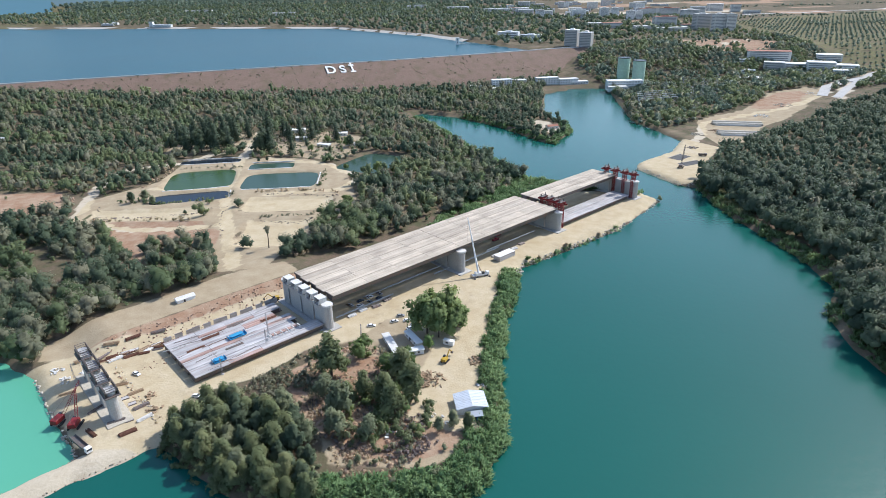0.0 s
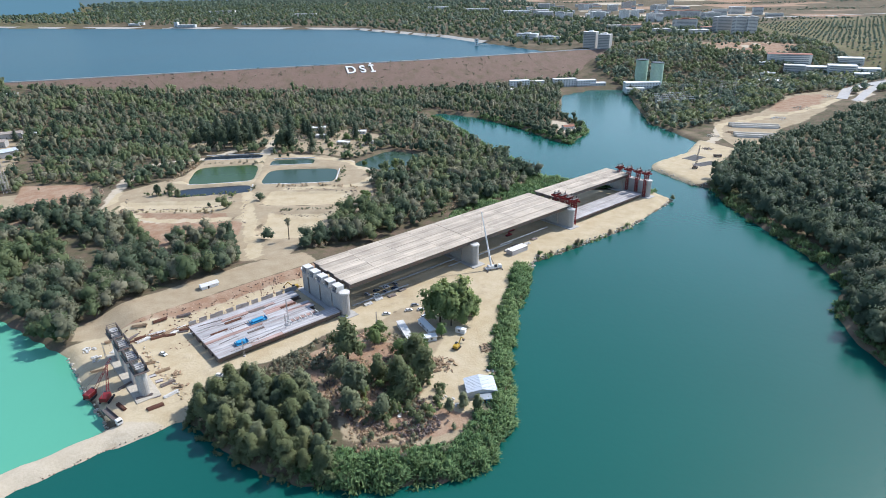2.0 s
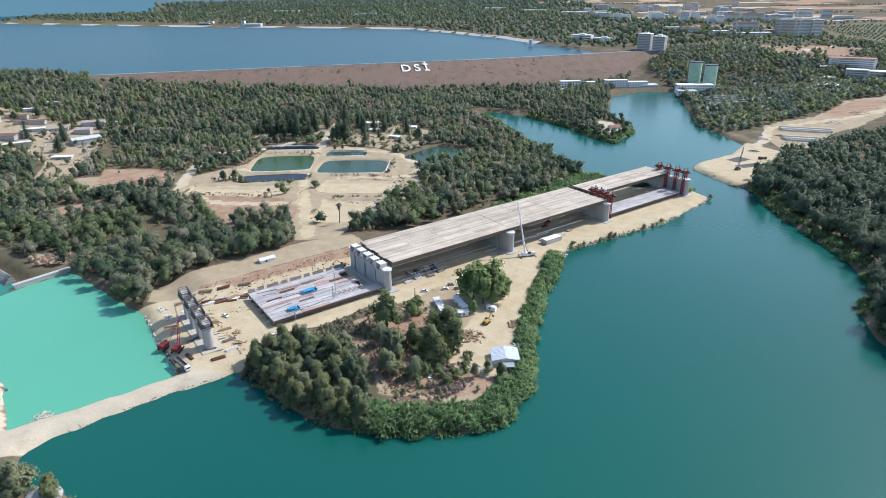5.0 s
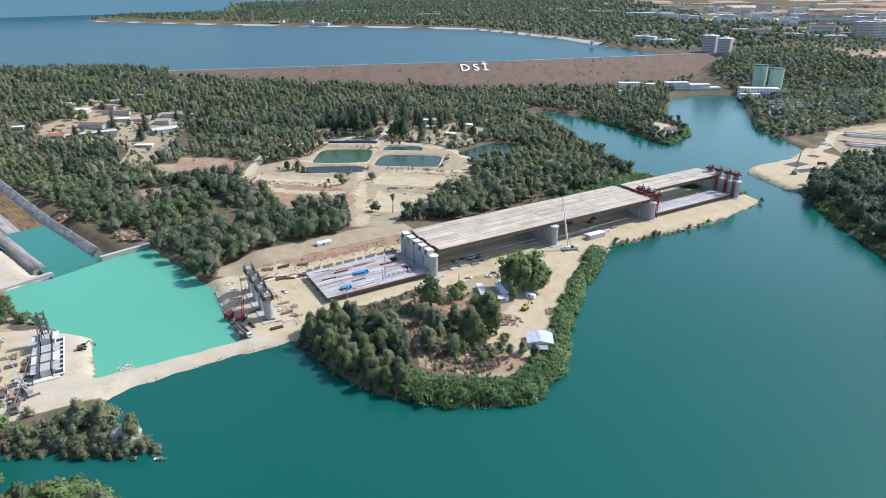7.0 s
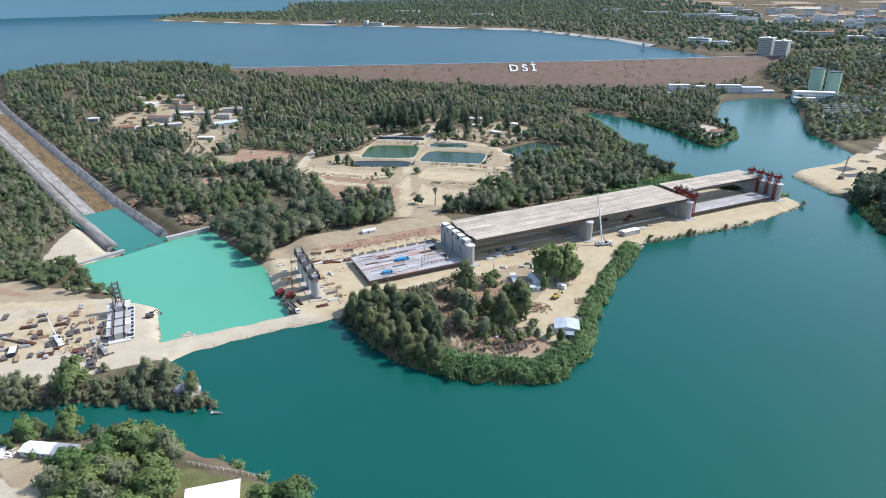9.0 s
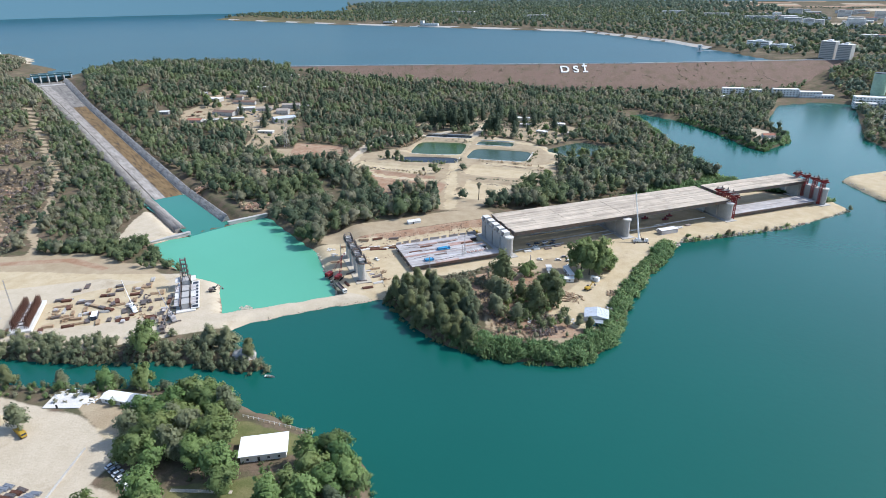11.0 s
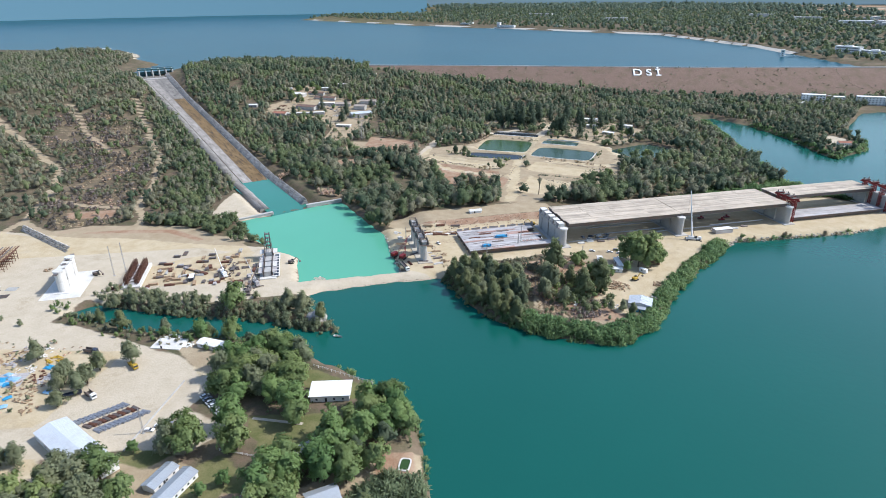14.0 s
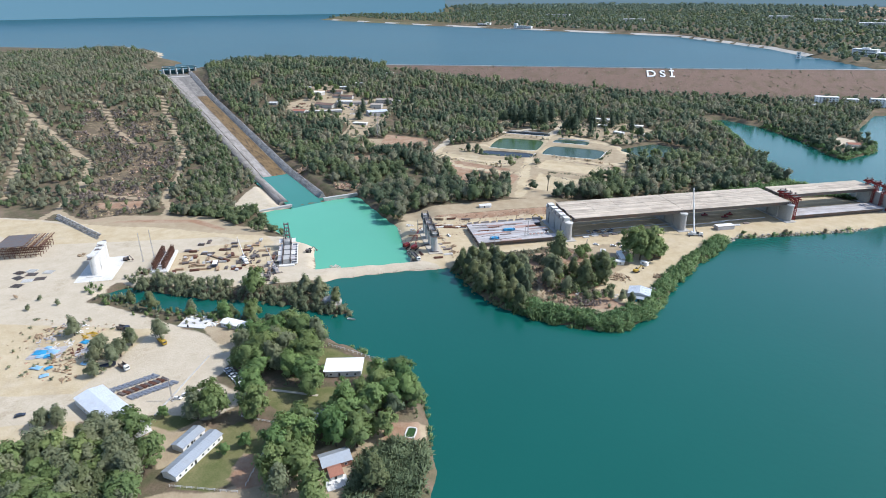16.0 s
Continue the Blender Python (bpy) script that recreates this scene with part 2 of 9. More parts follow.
LEAF_DARK = leaf_material("dark_leaves", (0.114, 0.152, 0.090))
LEAF_DEEP = leaf_material("deep_green_leaves", (0.078, 0.112, 0.070))
# A bluer LEAF for far trees: the distant haze is mixed into its colour.
LEAF_HAZE = leaf_material("hazed_leaves", (0.165, 0.215, 0.150))
LEAF_NEAR = leaf_material("garden_leaves", (0.215, 0.282, 0.108))
GREY_NEAR = leaf_material("silver_leaves", (0.236, 0.262, 0.150))
BRIGHT_NEAR = leaf_material("fresh_leaves", (0.190, 0.290, 0.105))
OLIVE_NEAR = leaf_material("olive_leaves", (0.197, 0.226, 0.108))
REED = leaf_material("reed_leaves", (0.178, 0.278, 0.115), 0.25)
SCRUB = leaf_material("scrub_leaves", (0.52, 0.41, 0.27), 0.3)
BRUSH = leaf_material("bare_brush", (0.235, 0.200, 0.170), 0.35)
WHITE = material("white_paint", (0.78, 0.77, 0.74), 0.6, scale=1.5, spread=0.04, stain=(0.6, 0.57, 0.52), stain_scale=0.3)
BLUE = material("blue_sheet", (0.04, 0.26, 0.46), 0.5, scale=1.5)
ROOF_METAL = material("pale_roof_sheet", (0.36, 0.39, 0.42), 0.45, 0.2, scale=1.0, spread=0.06, stain=(0.36, 0.36, 0.36), stain_scale=0.3)
ROOF_LIGHT = material("light_roof_sheet", (0.56, 0.59, 0.62), 0.45, 0.1, scale=1.0, spread=0.06, stain=(0.45, 0.45, 0.45), stain_scale=0.3)
TILE_ROOF = material("red_roof_tile", (0.33, 0.15, 0.10), 0.85, scale=1.5, stain=(0.22, 0.12, 0.09))
DARK = material("dark_opening", (0.03, 0.032, 0.035), 0.4, scale=2, bump=0)
GLASS = material("window_glass", (0.04, 0.05, 0.06), 0.1, scale=1, bump=0, spec=0.5)
RUBBER = material("rubber", (0.025, 0.025, 0.025), 0.9, scale=4)
YELLOW = material("yellow_paint", (0.42, 0.27, 0.035), 0.5, scale=2)
TIMBER = material("timber", (0.30, 0.21, 0.13), 0.85, scale=2, per_object=0.25, per_island=0.25)
ASPHALT = material("asphalt", (0.09, 0.088, 0.085), 0.9, scale=1, stain=(0.16, 0.15, 0.13), stain_scale=0.1)
RUST = material("rusty_steel", (0.13, 0.06, 0.04), 0.85, 0.1, scale=1.5, stain=(0.2, 0.1, 0.06))


# ---- mesh helpers ----
def mesh_of(name, verts, faces, mat=None, normals=None):
    """A mesh from arrays; faces all have the same number of corners."""
    me = bpy.data.meshes.new(name)
    verts, faces = np.asarray(verts, np.float32), np.asarray(faces, np.int32)
    k = faces.shape[1]
    me.vertices.add(len(verts))
    me.vertices.foreach_set("co", verts.ravel())
    me.loops.add(faces.size)
    me.loops.foreach_set("vertex_index", faces.ravel())
    me.polygons.add(len(faces))
    me.polygons.foreach_set("loop_start", np.arange(len(faces), dtype=np.int32) * k)
    me.update(calc_edges=True)
    if normals is not None:
        me.polygons.foreach_set("use_smooth", np.ones(len(faces), bool))
        me.normals_split_custom_set_from_vertices(np.asarray(normals, np.float32))
    if mat:
        me.materials.append(mat)
    return me


def part(name, bm, mat, parent, label=""):
    """One mesh object under a thing or a part."""
    me = bpy.data.meshes.new(name)
    bm.normal_update()
    bm.to_mesh(me)
    bm.free()
    me.materials.append(mat)
    return shared(name, me, parent, label)


def shared(name, me, parent, label="", m=None):
    ob = new(name, me)
    ob.parent = parent
    if m is not None:
        ob.matrix_basis = m
    return tagged(ob, label) if label else ob


def thing(name, m, label, category, group="", kind=""):
    ob = new(name)
    ob.matrix_basis = m
    return tagged(ob, label, category, group, kind)


def box(bm, x0, x1, y0, y1, z0, z1, bevel=0.0, m=None):
    r = bmesh.ops.create_cube(bm, size=1.0, matrix=Matrix.Translation(((x0 + x1) / 2, (y0 + y1) / 2, (z0 + z1) / 2)) @ Matrix.Diagonal((x1 - x0, y1 - y0, z1 - z0, 1)))
    vs = r["verts"]
    if bevel:
        es = list({e for v in vs for e in v.link_edges})
        vs = [v for f in bmesh.ops.bevel(bm, geom=es, offset=bevel, segments=1, affect="EDGES")["faces"] for v in f.verts] + [v for v in vs if v.is_valid]
        vs = list(set(vs))
    if m is not None:
        bmesh.ops.transform(bm, matrix=m, verts=vs)
    return vs


def boxes(*dims, bevel=0.0):
    bm = bmesh.new()
    for d in dims:
        box(bm, *d, bevel=bevel)
    return bm


def rod(bm, a, b, r0, r1=None, n=8):
    """A round bar from a to b."""
    a, b = Vector(a), Vector(b)
    d = b - a
    m = Matrix.Translation((a + b) / 2) @ d.to_track_quat("Z", "Y").to_matrix().to_4x4()
    return bmesh.ops.create_cone(bm, cap_ends=True, segments=n, radius1=r0, radius2=r0 if r1 is None else r1, depth=d.length, matrix=m)["verts"]


def prism(bm, outline, z0, z1):
    """An upright prism over an outline that runs anticlockwise."""
    lo = [bm.verts.new((x, y, z0)) for x, y in outline]
    hi = [bm.verts.new((x, y, z1)) for x, y in outline]
    n = len(outline)
    bm.faces.new(lo[::-1])
    bm.faces.new(hi)
    for i in range(n):
        bm.faces.new((lo[i], lo[(i + 1) % n], hi[(i + 1) % n], hi[i]))
    return lo + hi


def loft(bm, rings):
    """Closed rings of equal length joined into a skin with end caps."""
    vs = [[bm.verts.new(p) for p in r] for r in rings]
    n = len(vs[0])
    for a, b in zip(vs, vs[1:]):
        for i in range(n):
            bm.faces.new((a[i], a[(i + 1) % n], b[(i + 1) % n], b[i]))
    bm.faces.new(vs[0][::-1])
    bm.faces.new(vs[-1])
    bmesh.ops.recalc_face_normals(bm, faces=bm.faces)


# ---- the lie of the land ----
def polygon(*p):
    return np.array(p, float)


def inside(x, y, poly):
    c = np.zeros(np.shape(x), bool)
    px, py = poly[:, 0], poly[:, 1]
    for i in range(len(poly)):
        j = i - 1
        if py[i] != py[j]:
            c ^= ((py[i] > y) != (py[j] > y)) & (x < (px[j] - px[i]) * (y - py[i]) / (py[j] - py[i]) + px[i])
    return c


def line_distance(x, y, line, closed=False):
    d = np.full(np.shape(x), 1e9)
    n = len(line)
    for i in range(n if closed else n - 1):
        (ax, ay), (bx, by) = line[i], line[(i + 1) % n]
        dx, dy = bx - ax, by - ay
        s = np.clip(((x - ax) * dx + (y - ay) * dy) / max(dx * dx + dy * dy, 1e-9), 0, 1)
        d = np.minimum(d, np.hypot(x - ax - s * dx, y - ay - s * dy))
    return d


def signed(x, y, poly):
    """Distance to the outline, positive inside."""
    return np.where(inside(x, y, poly), 1, -1) * line_distance(x, y, poly, True)


def smooth(v, a, b):
    s = np.clip((v - a) / (b - a), 0, 1)
    return s * s * (3 - 2 * s)


def wobble(x, y, scale, seed=0):
    """A cheap smooth noise from a few sines, about -1 to 1."""
    r = np.random.RandomState(seed)
    out = 0
    for k in range(6):
        a, ph, f = r.uniform(0, 6.28), r.uniform(0, 6.28), r.uniform(0.6, 1.8) / scale
        out = out + np.sin((x * np.cos(a) + y * np.sin(a)) * f * 6.28 + ph)
    return out / 3.0


RIVER_SHORE = polygon(
    (-118, 194), (-130, 183), (-143, 173), (-165, 151.5), (-178, 138), (-182, 129), (-176, 112), (-151, 112), (-136, 104), (-150, 97), (-176, 95), (-200, 88), (-235, 72), (-290, 58),
    (-295, 40), (-235, 50), (-195, 64), (-165, 76), (-132, 75), (-105, 74), (-58, 62), (-36, 33), (-23, 18), (-12, -10), (10, -90), (30, -420),
    (190, -420), (182, 0), (190, 150), (204, 232), (203, 259), (209, 287), (232, 319), (235, 359), (231, 388), (224, 432), (223, 471), (225, 512), (212, 519),
    (191, 573), (199, 593), (247, 634), (274, 682), (266, 726))
RIVER_SHORE = np.vstack([RIVER_SHORE, polygon(
    (251, 793), (285, 1050), (234, 1064), (173, 1015), (152, 900), (146, 835), (164, 789), (161, 738), (129, 679), (115, 693), (79, 765), (28, 834), (-26, 869),
    (-44, 852), (-24, 828), (15, 724), (36, 652), (68, 587), (82, 540), (172, 498), (182, 478), (130, 416), (102, 394), (72, 370), (49, 353), (43, 322), (34, 286), (27, 249), (25, 213),
    (22, 190), (11, 167), (-5, 160), (-25, 156), (-43, 156), (-63, 159), (-85, 169), (-108, 188))])
LAGOON_SHORE = polygon(
    (-325, 211), (-313, 237), (-296, 266), (-279, 293), (-245, 271), (-211, 250), (-197, 242), (-171, 213), (-146, 187), (-173, 163), (-187, 151), (-199, 142),
    (-214, 158), (-228, 174), (-252, 176), (-277, 183), (-300, 194))
POOL_SHORE = polygon((-309, 234), (-408, 297), (-398, 315), (-294, 269))
LAKE_SHORE = polygon(
    (-1262, 800), (-1120, 755), (-1050, 640), (-1000, 600), (-985, 640), (-1020, 740), (-1000, 850), (-830, 925), (-640, 915), (-349, 1030), (-78, 1130), (120, 1230), (180, 1262), (185, 1290),
    (150, 1345), (60, 1520), (-26, 1690), (-344, 2090), (-888, 2235), (-1459, 2366), (-1936, 2533), (-2406, 2698), (-2330, 2880), (-1950, 3060), (-1800, 3300), (-2300, 3900), (-4200, 5000), (-9000, 9200), (-16000, 9200), (-16000, 900), (-2200, 700), (-1620, 860), (-1480, 930), (-1357, 880))
LAKE_Z = 42.0
UP = np.array((-0.873, 0.488))
CHUTE_A, CHUTE_B = np.array((-402.0, 306.0)), np.array((-985.0, 632.0))


def land(x, y):
    """Dry land before the shores are cut: a hill beside the chute, the plain round the lake, flat river banks."""
    s = (x + 402) * UP[0] + (y - 306) * UP[1]
    across = np.abs((x + 402) * UP[1] - (y - 306) * UP[0])
    hill = 3 + 45 * smooth(s, 15, 640) * 1.0
    east = 43 * smooth(y - 0.25 * np.maximum(300 - x, 0), 1040, 1290) * smooth(x, 60, 330)
    north = 46 * smooth(y, 1150, 1320)
    h = np.maximum(hill, np.maximum(east, north))
    h = np.maximum(h, 2.6 + 14 * smooth(x, 330, 800) * smooth(y, -200, 600))
    h = np.maximum(h, 3.0 + 3.0 * smooth(y, 330, 520) * smooth(-x, -40, 100))
    far = smooth(np.hypot(x, y), 2400, 4800) * 26
    bs, bv = local(x, y, -69.5, 300.5, 42.16)
    h = h + 5.0 * smooth(bv, 29, 42) * (1 - smooth(bv, 70, 110)) * smooth(bs, -118, -95) * (1 - smooth(bs, 10, 45))
    lake = signed(x, y, LAKE_SHORE)
    shore_hill = 10 * smooth(-lake, 20, 240) * smooth(y, 1500, 2100)
    head = 16 * np.exp(-((x + 1330) ** 2 + (y - 730) ** 2) / 110.0 ** 2)
    return h + far + head + shore_hill + wobble(x, y, 130, 3) * 0.4 * smooth(h, 3, 10) + wobble(x, y, 420, 5) * 2.0 * smooth(h, 20, 40)


def height(x, y):
    x, y = np.asarray(x, float), np.asarray(y, float)
    h = land(x, y)
    for shore, level, slope in ((RIVER_SHORE, 0.0, 0.75), (LAGOON_SHORE, 0.0, 0.8), (LAKE_SHORE, LAKE_Z, 0.35)):
        d = -signed(x, y, shore) + wobble(x, y, 17, 7) * 0.8
        h = np.minimum(h, np.where(d > 0, np.maximum(level + d * slope, np.where(level > 1, -99, 0) + d * slope), h))
        h = np.where(d > 0, h, np.maximum(level - 5, level + d * 0.7))
    # the chute and its pool are cut into the hill
    ax = (x - CHUTE_A[0]) * UP[0] + (y - CHUTE_A[1]) * UP[1]
    ac = np.abs((x - CHUTE_A[0]) * -UP[1] + (y - CHUTE_A[1]) * UP[0])
    bed = 45 * np.clip(ax / 670, 0, 1) - 2.5
    cut = bed + np.maximum(ac - 24, 0) * 0.9
    h = np.where((ax > -110) & (ax < 690) & (ac < 80), np.minimum(h, cut), h)
    for cx, cy, hx, hy, a, z in PONDS:
        u, v = local(x, y, cx, cy, a)
        e = ((((np.abs(u) / hx) ** 5 + (np.abs(v) / hy) ** 5) ** 0.2) - 1) * min(hx, hy)
        h = np.where(e < 6, np.minimum(h, np.maximum(z - 2.5, z + e * 0.7)), h)
    for cx, cy, hx, hy, a, deep in BASINS:
        u, v = local(x, y, cx, cy, a)
        e = ((np.abs(u) / hx) ** 4 + (np.abs(v) / hy) ** 4) ** 0.25
        h = h - deep * smooth(-e, -1.06, -0.9) + 0.7 * np.exp(-((e - 1.12) / 0.05) ** 2)
    return h


# dry basins: centre, half sizes, turn, depth
BASINS = [(-236, 455, 46, 12, 2, 1.5), (-128, 475, 38, 17, 4, 1.3), (-124, 415, 26, 26, 8, 1.2), (-215, 428, 40, 10, 0, 0.8)]


def local(x, y, cx, cy, a):
    c, s = math.cos(radians(a)), math.sin(radians(a))
    return (x - cx) * c + (y - cy) * s, -(x - cx) * s + (y - cy) * c


# fish ponds: centre, half sizes, turn, water level
PONDS = [(-226, 550, 30, 31, 12, 4.6), (-150, 543, 34, 25, 5, 4.6), (-218, 499, 32, 13, 13, 4.2), (-170, 592, 22, 11, 5, 5.0), (-238, 612, 30, 8, 8, 5.2), (-70, 600, 26, 34, -30, 4.0)]


def axis(lo, hi, step, start, end, growth):
    a = list(np.arange(lo, hi + step / 2, step))
    s = step
    while a[-1] < end:
        s *= growth
        a.append(a[-1] + s)
    s = step
    while a[0] > start:
        s *= growth
        a.insert(0, a[0] - s)
    return np.array(a)


SHELF = polygon((-1420, 915), (-1357, 888), (-1279, 815), (-1250, 795), (-1262, 770), (-1330, 800), (-1400, 880))
BARE = [SHELF, polygon((-215, -68), (-178, -40), (-164, -52), (-176, -76), (-200, -95), (-240, -95)), polygon((-208, 243), (-170, 213), (-146, 190), (-118, 190), (-112, 205), (-110, 226), (-88, 236), (-66, 262), (-46, 266), (-30, 290), (-14, 285), (-6, 258), (-14, 232), (-16, 205), (2, 196), (18, 200), (17, 240), (26, 290),
            (38, 330), (50, 355), (100, 394), (130, 417), (180, 478), (170, 496), (110, 500), (20, 430), (-60, 350), (-110, 312), (-150, 275))] + [polygon((-146, 187), (-187, 151), (-200, 142), (-250, 135), (-330, 95), (-400, 40), (-300, 55), (-235, 82), (-182, 128), (-116, 189)), polygon((-199, 142), (-228, 174), (-252, 176), (-262, 172), (-313, 152), (-368, 136), (-404, 118), (-480, 95), (-560, 60), (-520, -60), (-330, -60), (-285, 20), (-300, 60), (-230, 90)), polygon((-350, 10), (-268, 34), (-190, 40), (-158, 34), (-150, 12), (-124, 12), (-126, -10), (-150, -18), (-178, -42), (-215, -70), (-290, -110), (-420, -90))] + [polygon((-276, 446), (-284, 466), (-190, 470), (-190, 446)), polygon((-164, 462), (-164, 492), (-92, 494), (-92, 458)), polygon((-146, 392), (-150, 438), (-100, 440), (-104, 392)), polygon((190, 571), (212, 520), (226, 517), (244, 540), (268, 590), (300, 640), (275, 684), (246, 634), (199, 594)), polygon((118, 800), (140, 790), (150, 740), (136, 712), (124, 740))] + [polygon((-313, 237), (-324, 211), (-350, 200), (-375, 240), (-400, 300))]
TURF = [polygon((-122, 22), (-100, 34), (-86, 46), (-82, 32), (-95, 20), (-112, 10)), polygon((-117, -13), (-114, -2), (-92, -8), (-84, -24), (-93, -40), (-106, -46), (-108, -38)), polygon((-112, 17), (-99, 25), (-88, 14), (-101, 6)), polygon((-150, -14), (-130, -8), (-134, -24), (-152, -26)), polygon((-110, 12), (-92, 4), (-84, 22), (-96, 24), (-112, 18)), polygon((-120, 50), (-86, 54), (-84, 66), (-124, 64))]
TOWN_WORKS = polygon((303, 638), (306, 690), (325, 770), (357, 800), (412, 832), (470, 890), (500, 945), (575, 975), (600, 945), (540, 880), (455, 785), (392, 731), (340, 664))
RED_EARTH = [polygon((-97, -18), (-85, -10), (-74, -22), (-82, -34), (-92, -30)), polygon((-58, 28), (-44, 37), (-34, 22), (-47, 14)), polygon((425, 840), (470, 900), (520, 950), (560, 940), (520, 880), (470, 830)), polygon((500, 1330), (520, 1420), (640, 1420), (710, 1340), (640, 1230), (560, 1250)), polygon((-58, 206), (-40, 182), (-10, 180), (10, 190), (-10, 215), (-20, 250), (-60, 254), (-78, 236)), polygon((-416, 122), (-391, 144), (-352, 166), (-313, 163), (-313, 158), (-352, 158), (-391, 136)), polygon((-260, 440), (-185, 440), (-165, 395), (-230, 395)), polygon((-186, 253), (-156, 281), (-124, 310), (-90, 340), (-78, 328), (-130, 281), (-175, 240)), polygon((-246, 417), (-220, 439), (-165, 420), (-160, 392), (-201, 405), (-207, 383), (-192, 340), (-190, 324), (-196, 326), (-206, 364), (-225, 382)), polygon((-400, 512), (-337, 516), (-308, 460), (-343, 442), (-380, 470)), polygon((-378, 395), (-345, 425), (-330, 408), (-355, 385)), polygon((-470, 150), (-440, 175), (-425, 160), (-455, 140))]
YARD = polygon((-616, 556), (-624, 609), (-664, 660), (-660, 694), (-620, 682), (-578, 672), (-540, 650), (-530, 678), (-508, 684), (-472, 622), (-440, 556), (-414, 486), (-420, 466), (-446, 470), (-468, 516), (-512, 548), (-550, 512), (-590, 520))
POND_YARD = polygon((-204, 628), (-168, 630), (-112, 606), (-88, 640), (-108, 690), (-158, 764), (-190, 756), (-200, 690))
CONIFER_YARD = polygon((-300, 640), (-228, 642), (-216, 690), (-214, 740), (-262, 730), (-310, 722))
TAN = [polygon((-66, 262), (-46, 266), (-30, 290), (-14, 285), (-6, 258), (-14, 232), (-20, 234), (-24, 256), (-44, 264)), polygon((-152, -20), (-130, -12), (-117, -14), (-119, -42), (-128, -38), (-140, -34)), polygon((-200, 46), (-196, 58), (-164, 64), (-160, 46), (-166, 32), (-186, 40)), YARD, POND_YARD, CONIFER_YARD, polygon((-340, 326), (-300, 312), (-284, 300), (-300, 296)), polygon((-200, 252), (-182, 256), (-150, 287), (-118, 316), (-90, 341), (-102, 356), (-134, 336), (-164, 308), (-190, 284), (-206, 268)), polygon((-70, 236), (-60, 256), (-44, 262), (-20, 255), (-14, 225), (-10, 195), (8, 190), (12, 184), (-10, 176), (-44, 178), (-52, 195), (-64, 212)), TOWN_WORKS, *BARE[1:3], polygon((190, 571), (212, 520), (226, 517), (244, 540), (268, 590), (300, 640), (275, 684), (246, 634), (199, 594)), polygon((-282, 172), (-352, 176), (-420, 140), (-440, 112), (-404, 112), (-313, 146), (-255, 160)), polygon((-312, 92), (-296, 130), (-268, 160), (-236, 152), (-222, 132), (-258, 100), (-286, 84))] + [polygon((-290, 445), (-300, 490), (-262, 540), (-262, 610), (-180, 622), (-140, 614), (-95, 580), (-80, 520), (-66, 455), (-95, 430), (-112, 345), (-140, 340), (-165, 400), (-225, 420)), polygon((-560, 60), (-470, 95), (-425, 106), (-390, 138), (-330, 165), (-270, 186), (-300, 150), (-420, 60)), polygon((-320, 450), (-390, 440), (-410, 480), (-340, 505)), polygon((-96, 662), (-140, 690), (-172, 735), (-135, 745), (-84, 700))] + [polygon((-320, -20), (-220, 30), (-200, -30), (-260, -70)), polygon((-90, -40), (-60, -40), (-30, 10), (-40, 40), (-62, 20)), polygon((-112, -56), (-106, -47), (-84, -36), (-70, -40), (-90, -60)), polygon((300, 690), (340, 690), (440, 770), (510, 850), (470, 880), (380, 800))]
TRACKS = [(5, polygon((-133, 350), (-160, 420), (-189, 503), (-205, 600), (-223, 741))), (4, polygon((-293, 464), (-288, 440), (-230, 425), (-170, 430))), (4, polygon((-150, 500), (-90, 508), (-76, 540), (-110, 590), (-180, 618))), (3, polygon((-262, 520), (-190, 520))), (5, polygon((-293, 464), (-310, 520), (-313, 579), (-260, 610), (-215, 690))), (3.6, polygon((-468, 91), (-482, 118), (-552, 186), (-601, 222), (-678, 242), (-852, 290), (-980, 330)))] + [(3.2, polygon((-366, 135), (-400, 173), (-433, 192), (-484, 250), (-554, 309), (-686, 391), (-808, 470))), (3, polygon((-560, 112), (-613, 145), (-727, 216), (-818, 280))), (3.4, polygon((-620, 292), (-709, 322), (-760, 350), (-834, 382))), (3, polygon((-482, 118), (-440, 112), (-404, 106))), (3, polygon((-552, 186), (-520, 165), (-470, 170), (-430, 185))), (5, polygon((-418, 462), (-428, 484), (-434, 512), (-441, 540), (-456, 580), (-470, 612), (-520, 610), (-560, 596))), (5, polygon((262, 640), (300, 690), (330, 760), (400, 800), (470, 830), (560, 905), (607, 969))), (8, polygon((560, 900), (607, 969), (687, 1018), (800, 1090))), (8, polygon((570, 880), (630, 951), (735, 1057), (820, 1120))), (5, polygon((510, 1290), (545, 1275), (575, 1300), (640, 1360), (700, 1420)))]


PLAIN = polygon((720, 1080), (800, 1900), (1700, 2400), (3200, 2500), (3200, 1300), (900, 1010))
DRY_SLOPE = polygon((-395, 150), (-392, 134), (-424, 108), (-475, 116), (-555, 192), (-605, 232), (-700, 262), (-800, 340), (-760, 385), (-690, 385), (-560, 302), (-488, 245), (-438, 185))


